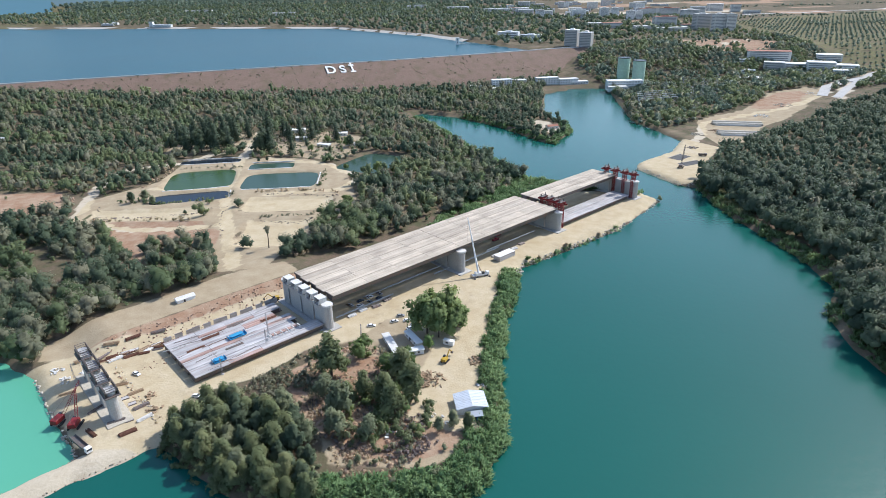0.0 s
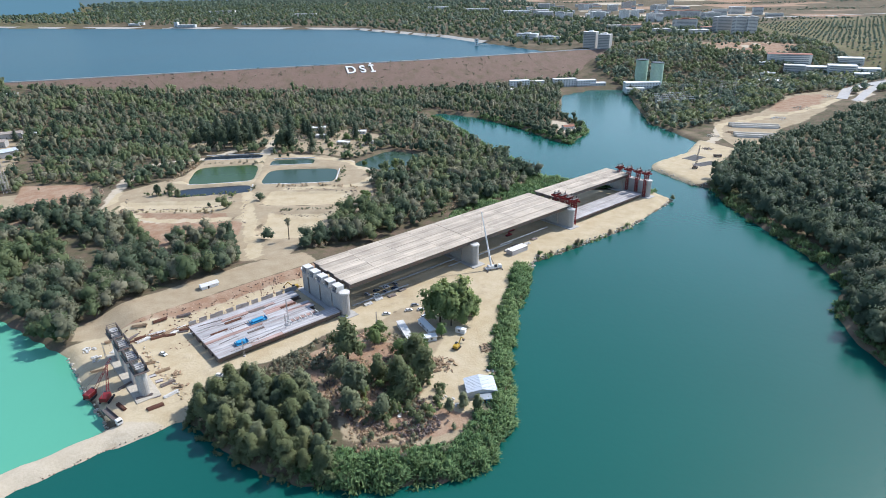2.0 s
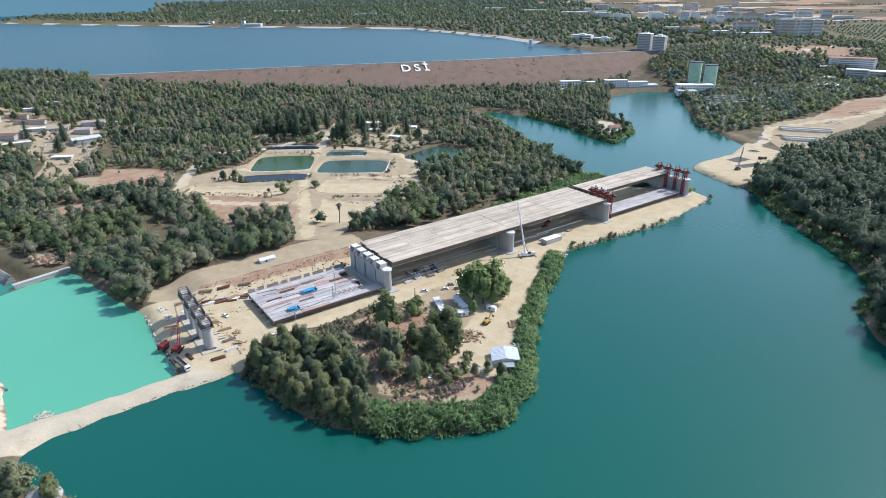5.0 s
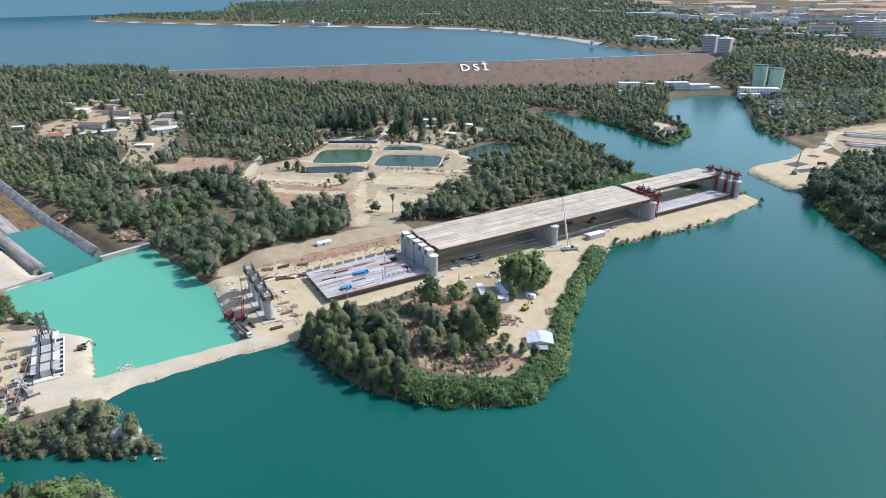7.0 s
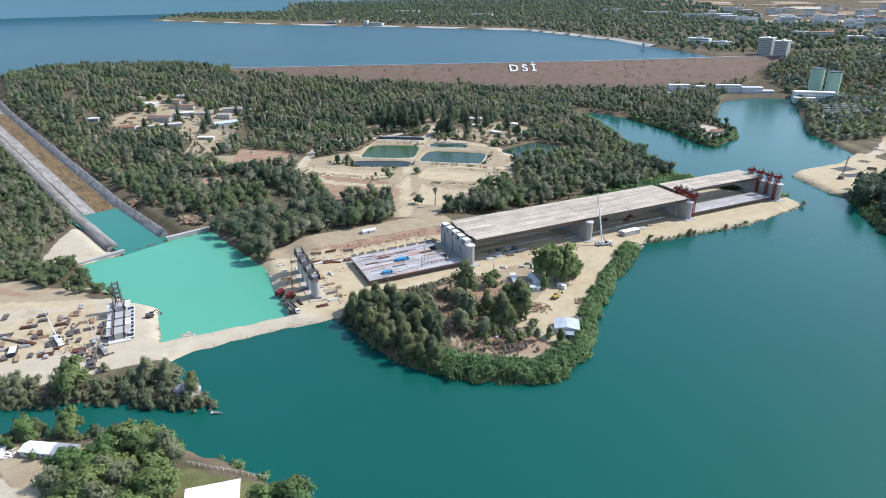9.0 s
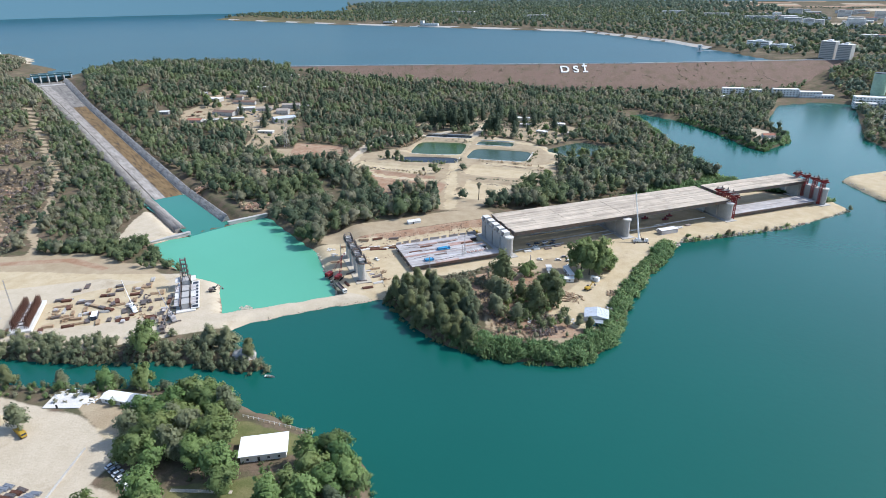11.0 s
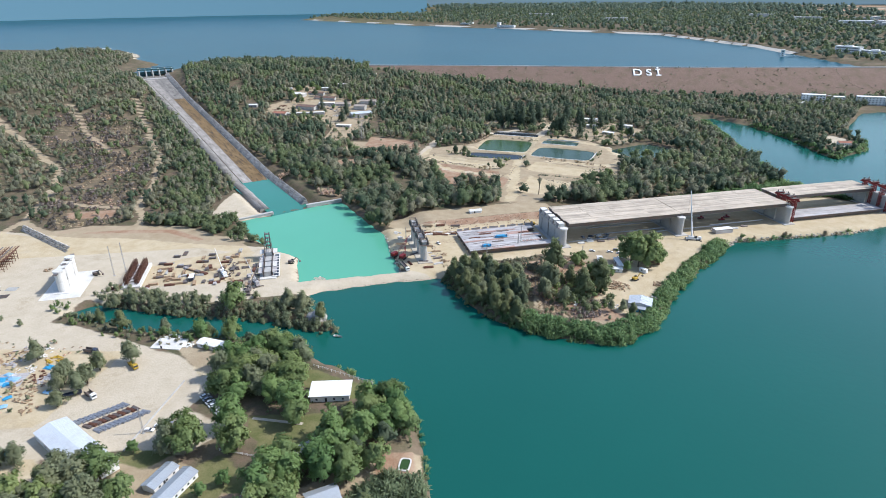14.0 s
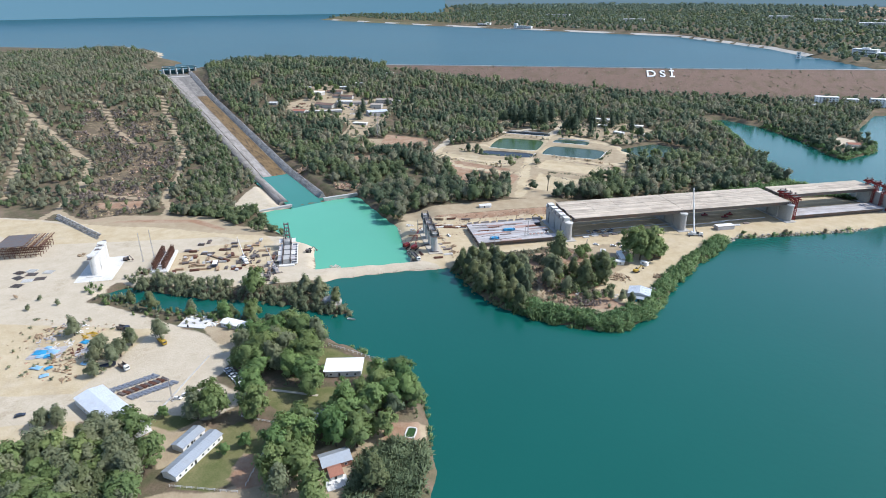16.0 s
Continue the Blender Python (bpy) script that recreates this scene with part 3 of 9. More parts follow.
def cover(x, y):
    c = np.zeros((*x.shape, 4), np.float32)
    for i, areas in ((0, BARE), (1, TURF), (2, RED_EARTH), (3, TAN)):
        for p in areas:
            c[..., i] = np.maximum(c[..., i], smooth(signed(x, y, p), -3, 3))
    for w, line in TRACKS:
        k = 3 if line[0][0] < -360 and w <= 5 else 0
        c[..., k] = np.maximum(c[..., k], smooth(-line_distance(x, y, line) + 1.5 * wobble(x, y, 14, 3), -w - 2, -w + 2))
    for cx, cy, hx, hy, a, deep in BASINS:
        u, v = local(x, y, cx, cy, a)
        e = ((np.abs(u) / hx) ** 4 + (np.abs(v) / hy) ** 4) ** 0.25
        c[..., 0] = c[..., 0] * (1 - 0.8 * np.exp(-((e - 0.99) / 0.04) ** 2) * (v < hy * 0.5))
        c[..., 3] = c[..., 3] * (1 - 0.9 * np.exp(-((e - 1.0) / 0.035) ** 2) * (v < hy * 0.6))
    c[..., 2] = np.maximum(c[..., 2], 0.395 * smooth(signed(x, y, DRY_SLOPE), -15, 15))
    # scrubby green land west of the town, mottled orchards east of it, dry fields far off
    c[..., 1] = np.maximum(c[..., 1], 0.48 * smooth(np.hypot(x, y), 2500, 2900) * (1 - smooth(x + 0.1 * y, 200, 500)))
    c[..., 1] = np.maximum(c[..., 1], 0.5 * smooth(signed(x, y, PLAIN), -25, 25))
    field = np.clip(wobble(np.round(x / 210) * 210.0, np.round(y / 150) * 150.0, 300, 9), -1, 1)
    plain = smooth(y, 1250, 1500) * smooth(x + 0.15 * y, 500, 900)
    c[..., 2] = np.maximum(c[..., 2], (field > 0.5) * smooth(y, 1700, 2100) * plain)
    c[..., 0] = np.maximum(c[..., 0], 0.8 * (field > 0.2) * (field < 0.28) * plain)
    return c


def build_ground():
    xs = axis(-480, 300, 3.3, -6400, 5200, 1.05)
    ys = axis(-70, 640, 3.3, -600, 5600, 1.045)
    gx, gy = np.meshgrid(xs, ys)
    z = height(gx, gy)
    c = cover(gx, gy)
    n, k = gx.shape
    idx = np.arange(n * k).reshape(n, k)
    faces = np.stack([idx[:-1, :-1], idx[:-1, 1:], idx[1:, 1:], idx[1:, :-1]], -1).reshape(-1, 4)
    me = mesh_of("ground", np.stack([gx, gy, z], -1).reshape(-1, 3), faces, EARTH)
    me.polygons.foreach_set("use_smooth", np.ones(len(faces), bool))
    a = me.attributes.new("cover", "FLOAT_COLOR", "POINT")
    a.data.foreach_set("color", c.reshape(-1))
    tagged(new("ground", me), "dry scrubland, cream building-site soil and shores", "ground", kind="structure")


def sheet(name, outline, z, mat, label, category="water", grow=0.0):
    """A level sheet of water over an outline."""
    p = np.array(outline, float)
    bm = bmesh.new()
    bm.faces.new([bm.verts.new((x, y, z)) for x, y in p])
    bmesh.ops.triangulate(bm, faces=bm.faces)
    bm.normal_update()
    for f in bm.faces:
        if f.normal.z < 0:
            f.normal_flip()
    me = bpy.data.meshes.new(name)
    bm.to_mesh(me)
    bm.free()
    me.materials.append(mat)
    return tagged(new(name, me), label, category, kind="structure")


build_ground()
sheet("river_water", [(-121, 200), (-186, 139), (-190, 100), (-330, 70), (-330, 30), (-250, 30), (-160, 60), (-60, 45), (-45, 10), (-30, -420), (200, -420), (320, 300), (320, 1090), (100, 1090), (-80, 900), (-60, 800), (60, 540), (120, 500), (150, 480), (60, 390), (20, 350), (0, 200), (-40, 185)], 0, RIVER, "calm green-teal river water", "river")
sheet("lagoon_water", [(-345, 195), (-309, 234), (-294, 269), (-275, 310), (-185, 250), (-132, 190), (-199, 130), (-260, 160)], 0.0, LAGOON, "bright turquoise dammed-off water", "lagoon")
sheet("pool_water", [(-309, 234), (-430, 290), (-410, 330), (-294, 269)], 0.0, POOL, "teal water at the foot of the chute", "pool")
sheet("lake_water", [(-1300, 790), (-1120, 730), (-1050, 620), (-985, 580), (-960, 640), (-990, 740), (-960, 840), (-830, 915), (-640, 905), (-349, 1022), (-78, 1122), (120, 1222), (230, 1270), (230, 1310), (100, 1560), (10, 1720), (-300, 2140), (-888, 2290), (-1900, 2600), (-2350, 2750), (-2250, 2930), (-1900, 3110), (-1750, 3330), (-2250, 3960), (-4150, 5080), (-10000, 11000), (-18000, 11000), (-18000, 800), (-2200, 650)], LAKE_Z, LAKE, "wide blue reservoir behind the dam", "reservoir")
for (cx, cy, hx, hy, a, z), mat, what in zip(PONDS, (POND, POND_TEAL, POND_DARK, POND_TEAL, POND_DARK, POND_TEAL), ("green", "grey-green", "dark blue", "grey-green", "dark blue", "dark teal")):
    m = pose(cx, cy, z, 0, 0, a)
    sheet("pond_water", [(m @ Vector((u * (hx + 2), v * (hy + 2), 0)))[:2] for u, v in ((-1, -1), (1, -1), (1, 1), (-1, 1))], z, mat, what + " water of an earth-banked fish pond", "pond")


# ---- the dam, the chute and its gates ----
def build_dam():
    crest = [Vector(p) for p in ((-720, 880), (-540, 953), (-349, 1026), (-78, 1124), (120, 1216), (238, 1275), (330, 1300))]
    rows = []
    for i, p in enumerate(crest):
        a, b = crest[max(i - 1, 0)], crest[min(i + 1, len(crest) - 1)]
        d = (b - a).normalized()
        n = Vector((d.y, -d.x))
        rows.append((p, n))
    profile = [(-40, 28), (-9, 43.5), (-4.5, 46), (4.5, 46), (30, 35), (33, 34.8), (60, 22), (63, 21.8), (105, 2), (112, -3)]
    verts, faces = [], []
    fine = []
    for i in range(len(rows) - 1):
        for k in range(12):
            t = k / 12
            fine.append((rows[i][0].lerp(rows[i + 1][0], t), rows[i][1].lerp(rows[i + 1][1], t).normalized()))
    fine.append(rows[-1])
    for p, n in fine:
        for o, z in profile:
            verts.append((p.x + n.x * o, p.y + n.y * o, z + (0.5 * noise.noise((p.x * 0.03, p.y * 0.03, o * 0.05)) if o > 5 else 0)))
    k = len(profile)
    for i in range(len(fine) - 1):
        for j in range(k - 1):
            faces.append((i * k + j, i * k + j + 1, (i + 1) * k + j + 1, (i + 1) * k + j))
    dam = thing("embankment_dam", Matrix(), "long brown earth-fill dam with dry grass on its face", "dam", kind="structure")
    shared("embankment", mesh_of("embankment", verts, faces, DAM_FACE), dam)
    road = [(p.x + n.x * o, p.y + n.y * o, 46.08) for p, n in fine for o in (-3.6, 3.6)]
    rf = [(2 * i, 2 * i + 1, 2 * i + 3, 2 * i + 2) for i in range(len(fine) - 1)]
    shared("crest_road", mesh_of("crest_road", road, rf, ASPHALT), dam, "grey crest road")
    wall = [(p.x + n.x * o, p.y + n.y * o, z) for p, n in fine for o, z in ((-4.6, 43), (-4.6, 47.1), (-4.1, 47.1), (-4.1, 45.9))]
    wf = [(4 * i + j, 4 * i + j + 1, 4 * i + j + 5, 4 * i + j + 4) for i in range(len(fine) - 1) for j in range(3)]
    shared("parapet", mesh_of("parapet", wall, wf, PALE), dam, "pale concrete parapet on the lake side")


build_dam()


def dam_letters():
    curve = bpy.data.curves.new("letters", "FONT")
    curve.body, curve.size, curve.extrude, curve.space_character, curve.align_x = "DS\u0130", 25, 0.5, 1.5, "CENTER"
    curve.offset = 0.35
    tmp = new("tmp", curve)
    bpy.context.view_layer.update()
    me = bpy.data.meshes.new_from_object(tmp.evaluated_get(bpy.context.evaluated_depsgraph_get()))
    bpy.data.objects.remove(tmp)
    me.materials.append(WHITE)
    ob = new("dam_lettering", me)
    d = Vector((271, 98, 0)).normalized()
    n = Vector((d.y, -d.x, 0))
    up = (-n * 25.5 + Vector((0, 0, 11))).normalized()
    m = Matrix((d, up, d.cross(up))).transposed().to_4x4()
    m.translation = Vector((-176, 1088.5, 0)) + n * 33 + Vector((0, 0, 35.0))
    ob.matrix_basis = m @ Matrix.Diagonal((0.96, 1.3, 1, 1))
    tagged(ob, "huge white letters laid on the dam face", "sign")


dam_letters()


def build_chute():
    """A concrete spillway chute that falls from the gates to the pool."""
    d = Vector((CHUTE_B[0] - CHUTE_A[0], CHUTE_B[1] - CHUTE_A[1], 0))
    length = d.length
    chute = thing("spillway_chute", pose(CHUTE_A[0], CHUTE_A[1], 0, 0, 0, math.degrees(math.atan2(d.y, d.x))), "long concrete spillway chute, worn and stained, with sloping side walls", "spillway", kind="structure")
    rise = 43.0 / length

    def strip(name, mat, profile, x0, x1, step=12.0, label="", flat=False, rough=0.0):
        n = int((x1 - x0) / step) + 1
        k = len(profile)
        v = []
        for i in range(n + 1):
            x = x0 + (x1 - x0) * i / n
            w = 1.0 + 0.35 * smooth(x, 380, 640)
            for y, z in profile:
                v.append((x, y * (w if abs(y) < 40 else w), z + (0 if flat else max(0.0, x) * rise) + rough * noise.noise((x * 0.1, y * 0.2, z))))
        f = [(i * k + j, i * k + j + 1, (i + 1) * k + j + 1, (i + 1) * k + j) for i in range(n) for j in range(k - 1)]
        me = mesh_of(name, v, f, mat)
        if k > 3:
            bm = bmesh.new()
            bm.from_mesh(me)
            bm.verts.ensure_lookup_table()
            bm.faces.new([bm.verts[j] for j in range(k)])
            bm.faces.new([bm.verts[n * k + j] for j in range(k)][::-1])
            bm.to_mesh(me)
            bm.free()
        return shared(name, me, chute, label)

    flow = 150.8
    bed = streaked("chute_bed", ((0.09, 0.085, 0.08), (0.19, 0.175, 0.155), (0.27, 0.25, 0.225)), 0.85, flow, 0.02, 0.45)
    weed = streaked("algae_bed", ((0.055, 0.042, 0.028), (0.165, 0.105, 0.045), (0.215, 0.15, 0.075)), 0.75, flow, 0.018, 0.4)
    lining = streaked("chute_wall", ((0.12, 0.115, 0.11), (0.25, 0.24, 0.225), (0.36, 0.345, 0.32)), 0.85, flow, 0.14, 0.02)
    bank = streaked("worn_bank", ((0.20, 0.18, 0.155), (0.33, 0.30, 0.265), (0.42, 0.39, 0.35)), 0.9, flow, 0.03, 0.35)
    strip("bed", bed, [(-13, 0), (1, 0), (13, 0)], 0, length - 25)
    strip("dry_bed", bank, [(3.5, 0.06), (12.8, 0.06)], -0.5, length - 60, label="pale dry half of the bed", rough=0.05)
    strip("algae", weed, [(-12.6, 0.07), (2.8, 0.07)], -0.5, 430, label="orange-brown algae on the wet half of the bed")
    strip("side_wall", lining, [(-21.5, -7.0), (-20.6, 1.2), (-19.2, 5.2), (-18.4, 5.2), (-12.9, -1.0)], -100, length - 25)
    strip("side_wall", bank, [(12.9, -1.0), (15.0, 1.3), (17.0, 1.5), (22.5, 0.8), (24.0, -6.0)], -95, length - 25, rough=0.7)
    strip("toe_slab", PALE, [(-13.5, -6), (-13.5, 0.4), (-10, -2.5)], -1, 0)
    # ribs up the taller side wall
    bm = boxes((-0.25, 0.25, -0.12, 0.12, 0, 8.6))
    bmesh.ops.transform(bm, matrix=pose(0, 0, 0, 35), verts=bm.verts)
    me = bpy.data.meshes.new("wall_rib")
    bm.to_mesh(me)
    bm.free()
    me.materials.append(bank)
    for i in range(40):
        x = -90 + i * 16.0
        w = 1.0 + 0.35 * smooth(x, 380, 640)
        shared("wall_rib", me, chute, m=pose(x, -13.2 * w, max(0, x) * rise - 0.5))


build_chute()


def build_gates():
    a = math.degrees(math.atan2(CHUTE_B[1] - CHUTE_A[1], CHUTE_B[0] - CHUTE_A[0]))
    g = thing("spillway_gates", pose(-972, 632, 42, 0, 0, a), "row of grey spillway gates between concrete piers under a road bridge", "gate", kind="structure")
    piers, n, w = 6, 5, 11.5
    steel = material("gate_steel", (0.055, 0.115, 0.125), 0.5, 0.3, scale=1)
    for i in range(piers):
        y = (i - 2.5) * w
        part("gate_pier", boxes((-12, 10, y - 0.9, y + 0.9, -8, 9.5), (-4, 4, y - 0.8, y + 0.8, 9.5, 12.5), bevel=0.2), PALE, g)
    for i in range(n):
        y = (i - 2) * w
        part("gate_leaf", boxes((-1, 0, y - 4.4, y + 4.4, -2, 6.5), (-1.6, -1, y - 4.4, y + 4.4, 1, 1.6), (-1.6, -1, y - 4.4, y + 4.4, 4, 4.6)), steel, g, "grey-green steel gate")
    part("road_bridge", boxes((-9, -3, -2.7 * w, 2.7 * w, 9.6, 10.8), (-9.2, -8.8, -2.7 * w, 2.7 * w, 10.8, 11.9), bevel=0.1), steel, g, "dark blue-green bridge deck")
    part("hoist_bridge", boxes((-2.5, 2.5, -2.6 * w, 2.6 * w, 12.5, 13.4), bevel=0.1), steel, g, "dark blue-green hoist deck")
    part("sill", boxes((-45, 14, -2.6 * w, 2.6 * w, -12, -1.9)), CONCRETE, g)


build_gates()


def quay(a, b, w, z, label):
    d = Vector(b) - Vector(a)
    t = thing("quay_wall", pose(a[0], a[1], 0, 0, 0, math.degrees(math.atan2(d.y, d.x))), label, "quay", kind="structure")
    part("wall", boxes((0, d.length, -w, 0, -4, z), bevel=0.15), CONCRETE, t)
    part("coping", boxes((-0.2, d.length + 0.2, -w - 0.15, 0.15, z + 0.01, z + 0.4), bevel=0.05), CONCRETE, t)


quay((-279, 293), (-297, 265), 3.0, 2.6, "pale concrete quay beside the lagoon")
quay((-312, 238), (-326, 210), 3.5, 1.6, "worn concrete edge of the lagoon")


# ---- the bridge ----
BRIDGE = pose(-69.5, 300.5, 0, 0, 0, 42.16)
SITE = 3.0


def stadium(half_length, half_width, round_lo, round_hi, n=8):
    """Outline of a wall-like column along y with round ends where wanted, anticlockwise."""
    pts = []
    if round_hi:
        pts += [(half_width * math.cos(a), half_length - half_width + half_width * math.sin(a)) for a in np.linspace(0, math.pi, n + 1)]
    else:
        pts += [(half_width, half_length), (-half_width, half_length)]
    if round_lo:
        pts += [(half_width * math.cos(a), -half_length + half_width + half_width * math.sin(a)) for a in np.linspace(math.pi, 2 * math.pi, n + 1)]
    else:
        pts += [(-half_width, -half_length), (half_width, -half_length)]
    return pts


def bridge_pier(s, top, capped, label, mat=None, cage=False, centre=0.0, half=23.5, base=SITE):
    mat = mat or CONCRETE
    pier = thing("bridge_pier", BRIDGE @ pose(s, centre, base - 0.3), label, "bridge pier", "bridge piers")
    part("footing", boxes((-5.2, 5.2, -half - 2, half + 2, -0.5, 0.75), bevel=0.1), PALE if mat is PALE else ROCK if cage else CONCRETE, pier)
    count = 4
    step = (2 * half - 8) / (count - 1)
    h = top - base + 0.3
    for i in range(count):
        y = -half + 4 + i * step
        bm = bmesh.new()
        lo, hi = i == 0, i == count - 1
        vs = prism(bm, stadium(3.3, 2.0, lo, hi) if cage else stadium(4.0, 2.6, lo, hi), 0.75, h)
        bmesh.ops.transform(bm, matrix=pose(0, y, 0), verts=vs)
        col = part("column", bm, mat, pier)
        if lo or hi:
            bm = bmesh.new()
            end = y - 1.4 if lo else y + 1.4
            vs = prism(bm, stadium(2.4, 2.2, True, True) if cage else stadium(3.2, 3.0, True, True), h + 0.02, h + 0.9)
            bmesh.ops.transform(bm, matrix=pose(0, end, 0), verts=vs)
            part("nose_cap", bm, CONCRETE if cage else PALE, col, "pale rounded cap")
        if cage:
            bm = bmesh.new()
            for k in range(14):
                u, v = -2.2 + 4.4 * (k % 2), y - 3.6 + 7.2 * (k // 2) / 6
                rod(bm, (u, v, h), (u, v, h + 3.2), 0.09, n=4)
            for z in (0.8, 2.0, 3.0):
                for u in (-2.3, 2.3):
                    box(bm, u - 0.1, u + 0.1, y - 3.8, y + 3.8, h + z, h + z + 0.16)
                for v in (-3.7, 3.7):
                    box(bm, -2.4, 2.4, y + v - 0.1, y + v + 0.1, h + z, h + z + 0.16)
            box(bm, -3.2, 3.2, y - 4.6, y + 4.6, h - 1.4, h - 1.1)
            part("rebar_cage", bm, STEEL, col, "dark formwork and starter bars")
            part("ply_form", boxes((-2.75, -2.5, y - 3.7, y + 3.7, h - 1.6, h + 1.6), (2.5, 2.75, y - 3.7, y + 3.7, h - 1.6, h + 1.6)), ASPHALT, col, "dark plywood form")
    if capped and (s > -20 or mat is PALE):
        for i in range(count - 1):
            y = -half + 4 + (i + 0.5) * step
            part("infill_wall", boxes((-2.15, 2.15, y - step / 2 + 4.0 + 0.02, y + step / 2 - 4.7, 0.75, h - 2.6)), mat, pier)
    if capped:
        part("cap_beam", boxes((-2.5, 2.5, -half + 4.2, half - 4.2, h - 2.6, h - 0.2), bevel=0.15), mat, pier)
        for i in range(5):
            y = (i - 2) * 8.2
            part("bearing", boxes((-1.2, 1.2, y - 1.5, y + 1.5, h - 0.2, h + 0.3)), STEEL, pier)
    return pier


bridge_pier(-114, 17.2, False, "unfinished concrete bridge pier with dark formwork on its columns", cage=True, centre=-1)
for s, what in ((-8, "grey concrete bridge pier under the open end of the deck"), (90, "grey concrete wall pier with rounded noses under the deck"), (188, "grey concrete wall pier beside the red lifting frames"), (291, "end pier of grey concrete on the tip of the spit")):
    bridge_pier(s, 16.6, True, what)


def girder(name, x0, x1, y, z_top, label, mat, seg, depth=3.4, web=2.7, group="deck girders", bare=0.0):
    """A steel box girder that carries deck panels; each panel is a piece of its own."""
    g = thing(name, BRIDGE @ pose(x0, y, z_top), label, "bridge girder", group)
    length = x1 - x0
    bm = bmesh.new()
    prof = [(-web * 0.8, -depth), (web * 0.8, -depth), (web, -0.32), (-web, -0.32)]
    a = [bm.verts.new((0, u, v)) for u, v in prof]
    b = [bm.verts.new((length, u, v)) for u, v in prof]
    bm.faces.new(a[::-1])
    bm.faces.new(b)
    for i in range(4):
        bm.faces.new((a[i], b[i], b[(i + 1) % 4], a[(i + 1) % 4])[::-1])
    bmesh.ops.recalc_face_normals(bm, faces=bm.faces)
    part("steel_box", bm, STEEL, g)
    n = int(length / 8)
    bm = boxes((-0.1, 0.1, -4.0, 4.0, -0.9, -0.3))
    rib = bpy.data.meshes.new("cross_rib")
    bm.to_mesh(rib)
    bm.free()
    rib.materials.append(STEEL)
    for i in range(n + 1):
        shared("cross_rib", rib, g, m=pose(i * length / n, 0, 0))
    count = max(1, round(length / seg))
    w = length / count
    me, worn = panel_mesh(w - 0.1, 2.6, 0.3, mat), panel_mesh(w - 0.1, 2.6, 0.3, PINK_STEEL)
    for i in range(count):
        for k in (-1, 0, 1):
            pink = name == "ground_girder" and x0 < 0 and random.random() < (0.35 if k == -1 else 0.05)
            shared("deck_panel", worn if pink else me, g, m=pose((i + 0.5) * w, k * 2.64, -0.15 + random.uniform(-0.02, 0.02)))
    return g


PANELS = {}


def panel_mesh(w, d, t, mat):
    key = (round(w, 3), round(d, 3), mat.name)
    if key not in PANELS:
        bm = boxes((-w / 2, w / 2, -d / 2, d / 2, -t / 2, t / 2), bevel=0.03)
        me = bpy.data.meshes.new("deck_panel")
        bm.to_mesh(me)
        bm.free()
        me.materials.append(mat)
        PANELS[key] = me
    return PANELS[key]


LANES = [-16.4, -8.2, 0.0, 8.2, 16.4]
for y in LANES:
    girder("deck_girder", -4.2 + (0.9 if y in LANES[::2] else 0), 89.9, y, 20.0, "raised steel box girder with cream concrete deck panels", DECK, 24)
    girder("deck_girder", 90.1, 187.5, y, 20.0, "raised steel box girder with cream concrete deck panels", DECK, 24)
for y in LANES[2:]:
    girder("deck_girder", 194, 289, y, 20.0, "raised steel box girder with cream concrete deck panels", DECK, 24)
for y in LANES[:2]:
    girder("ground_girder", 195, 284, y, 6.9, "pale girder waiting on the ground to be lifted", PALE_STEEL, 22)
for y, end in zip(LANES, (-11.5, -22, -18.5, -25, -19)):
    girder("ground_girder", -80, end, y - 1.5, 6.9, "pale steel girder assembled on the ground beside the pier", PALE_STEEL, 16)


def end_boxes():
    """Open-ended girder heads on the pier where the deck stops."""
    for y in LANES:
        t = thing("end_box", BRIDGE @ pose(-9.3, y, 16.9), "grey open-ended steel box on the pier top", "steel box", "end boxes")
        for sy in (-1, 1):
            bm = bmesh.new()
            loft(bm, [[(-2.6, sy * 2.05 + e, 0), (2.6, sy * 2.05 + e, 0), (2.6, sy * 2.6 + e, 3.3), (-1.9, sy * 2.6 + e, 3.3)] for e in (-0.12, 0.12)])
            part("web", bm, PALE, t)
        part("bottom_plate", boxes((-2.6, 2.6, -2.05, 2.05, -0.22, 0)), PALE_STEEL, t)
        part("lid", boxes((-1.9, 2.6, -2.85, 2.85, 3.3, 3.5)), PALE, t)
        part("diaphragm", boxes((-0.6, -0.35, -2.2, 2.2, 0.05, 3.25)), STEEL, t)
        for sy in (-1.5, 0.0, 1.5):
            for e in (-0.75, 0.75):
                bm = bmesh.new()
                rod(bm, (-1.7, sy + e, 0.1), (-1.5, sy - e, 3.2), 0.14, n=5)
                part("brace", bm, PALE_STEEL, t)


end_boxes()


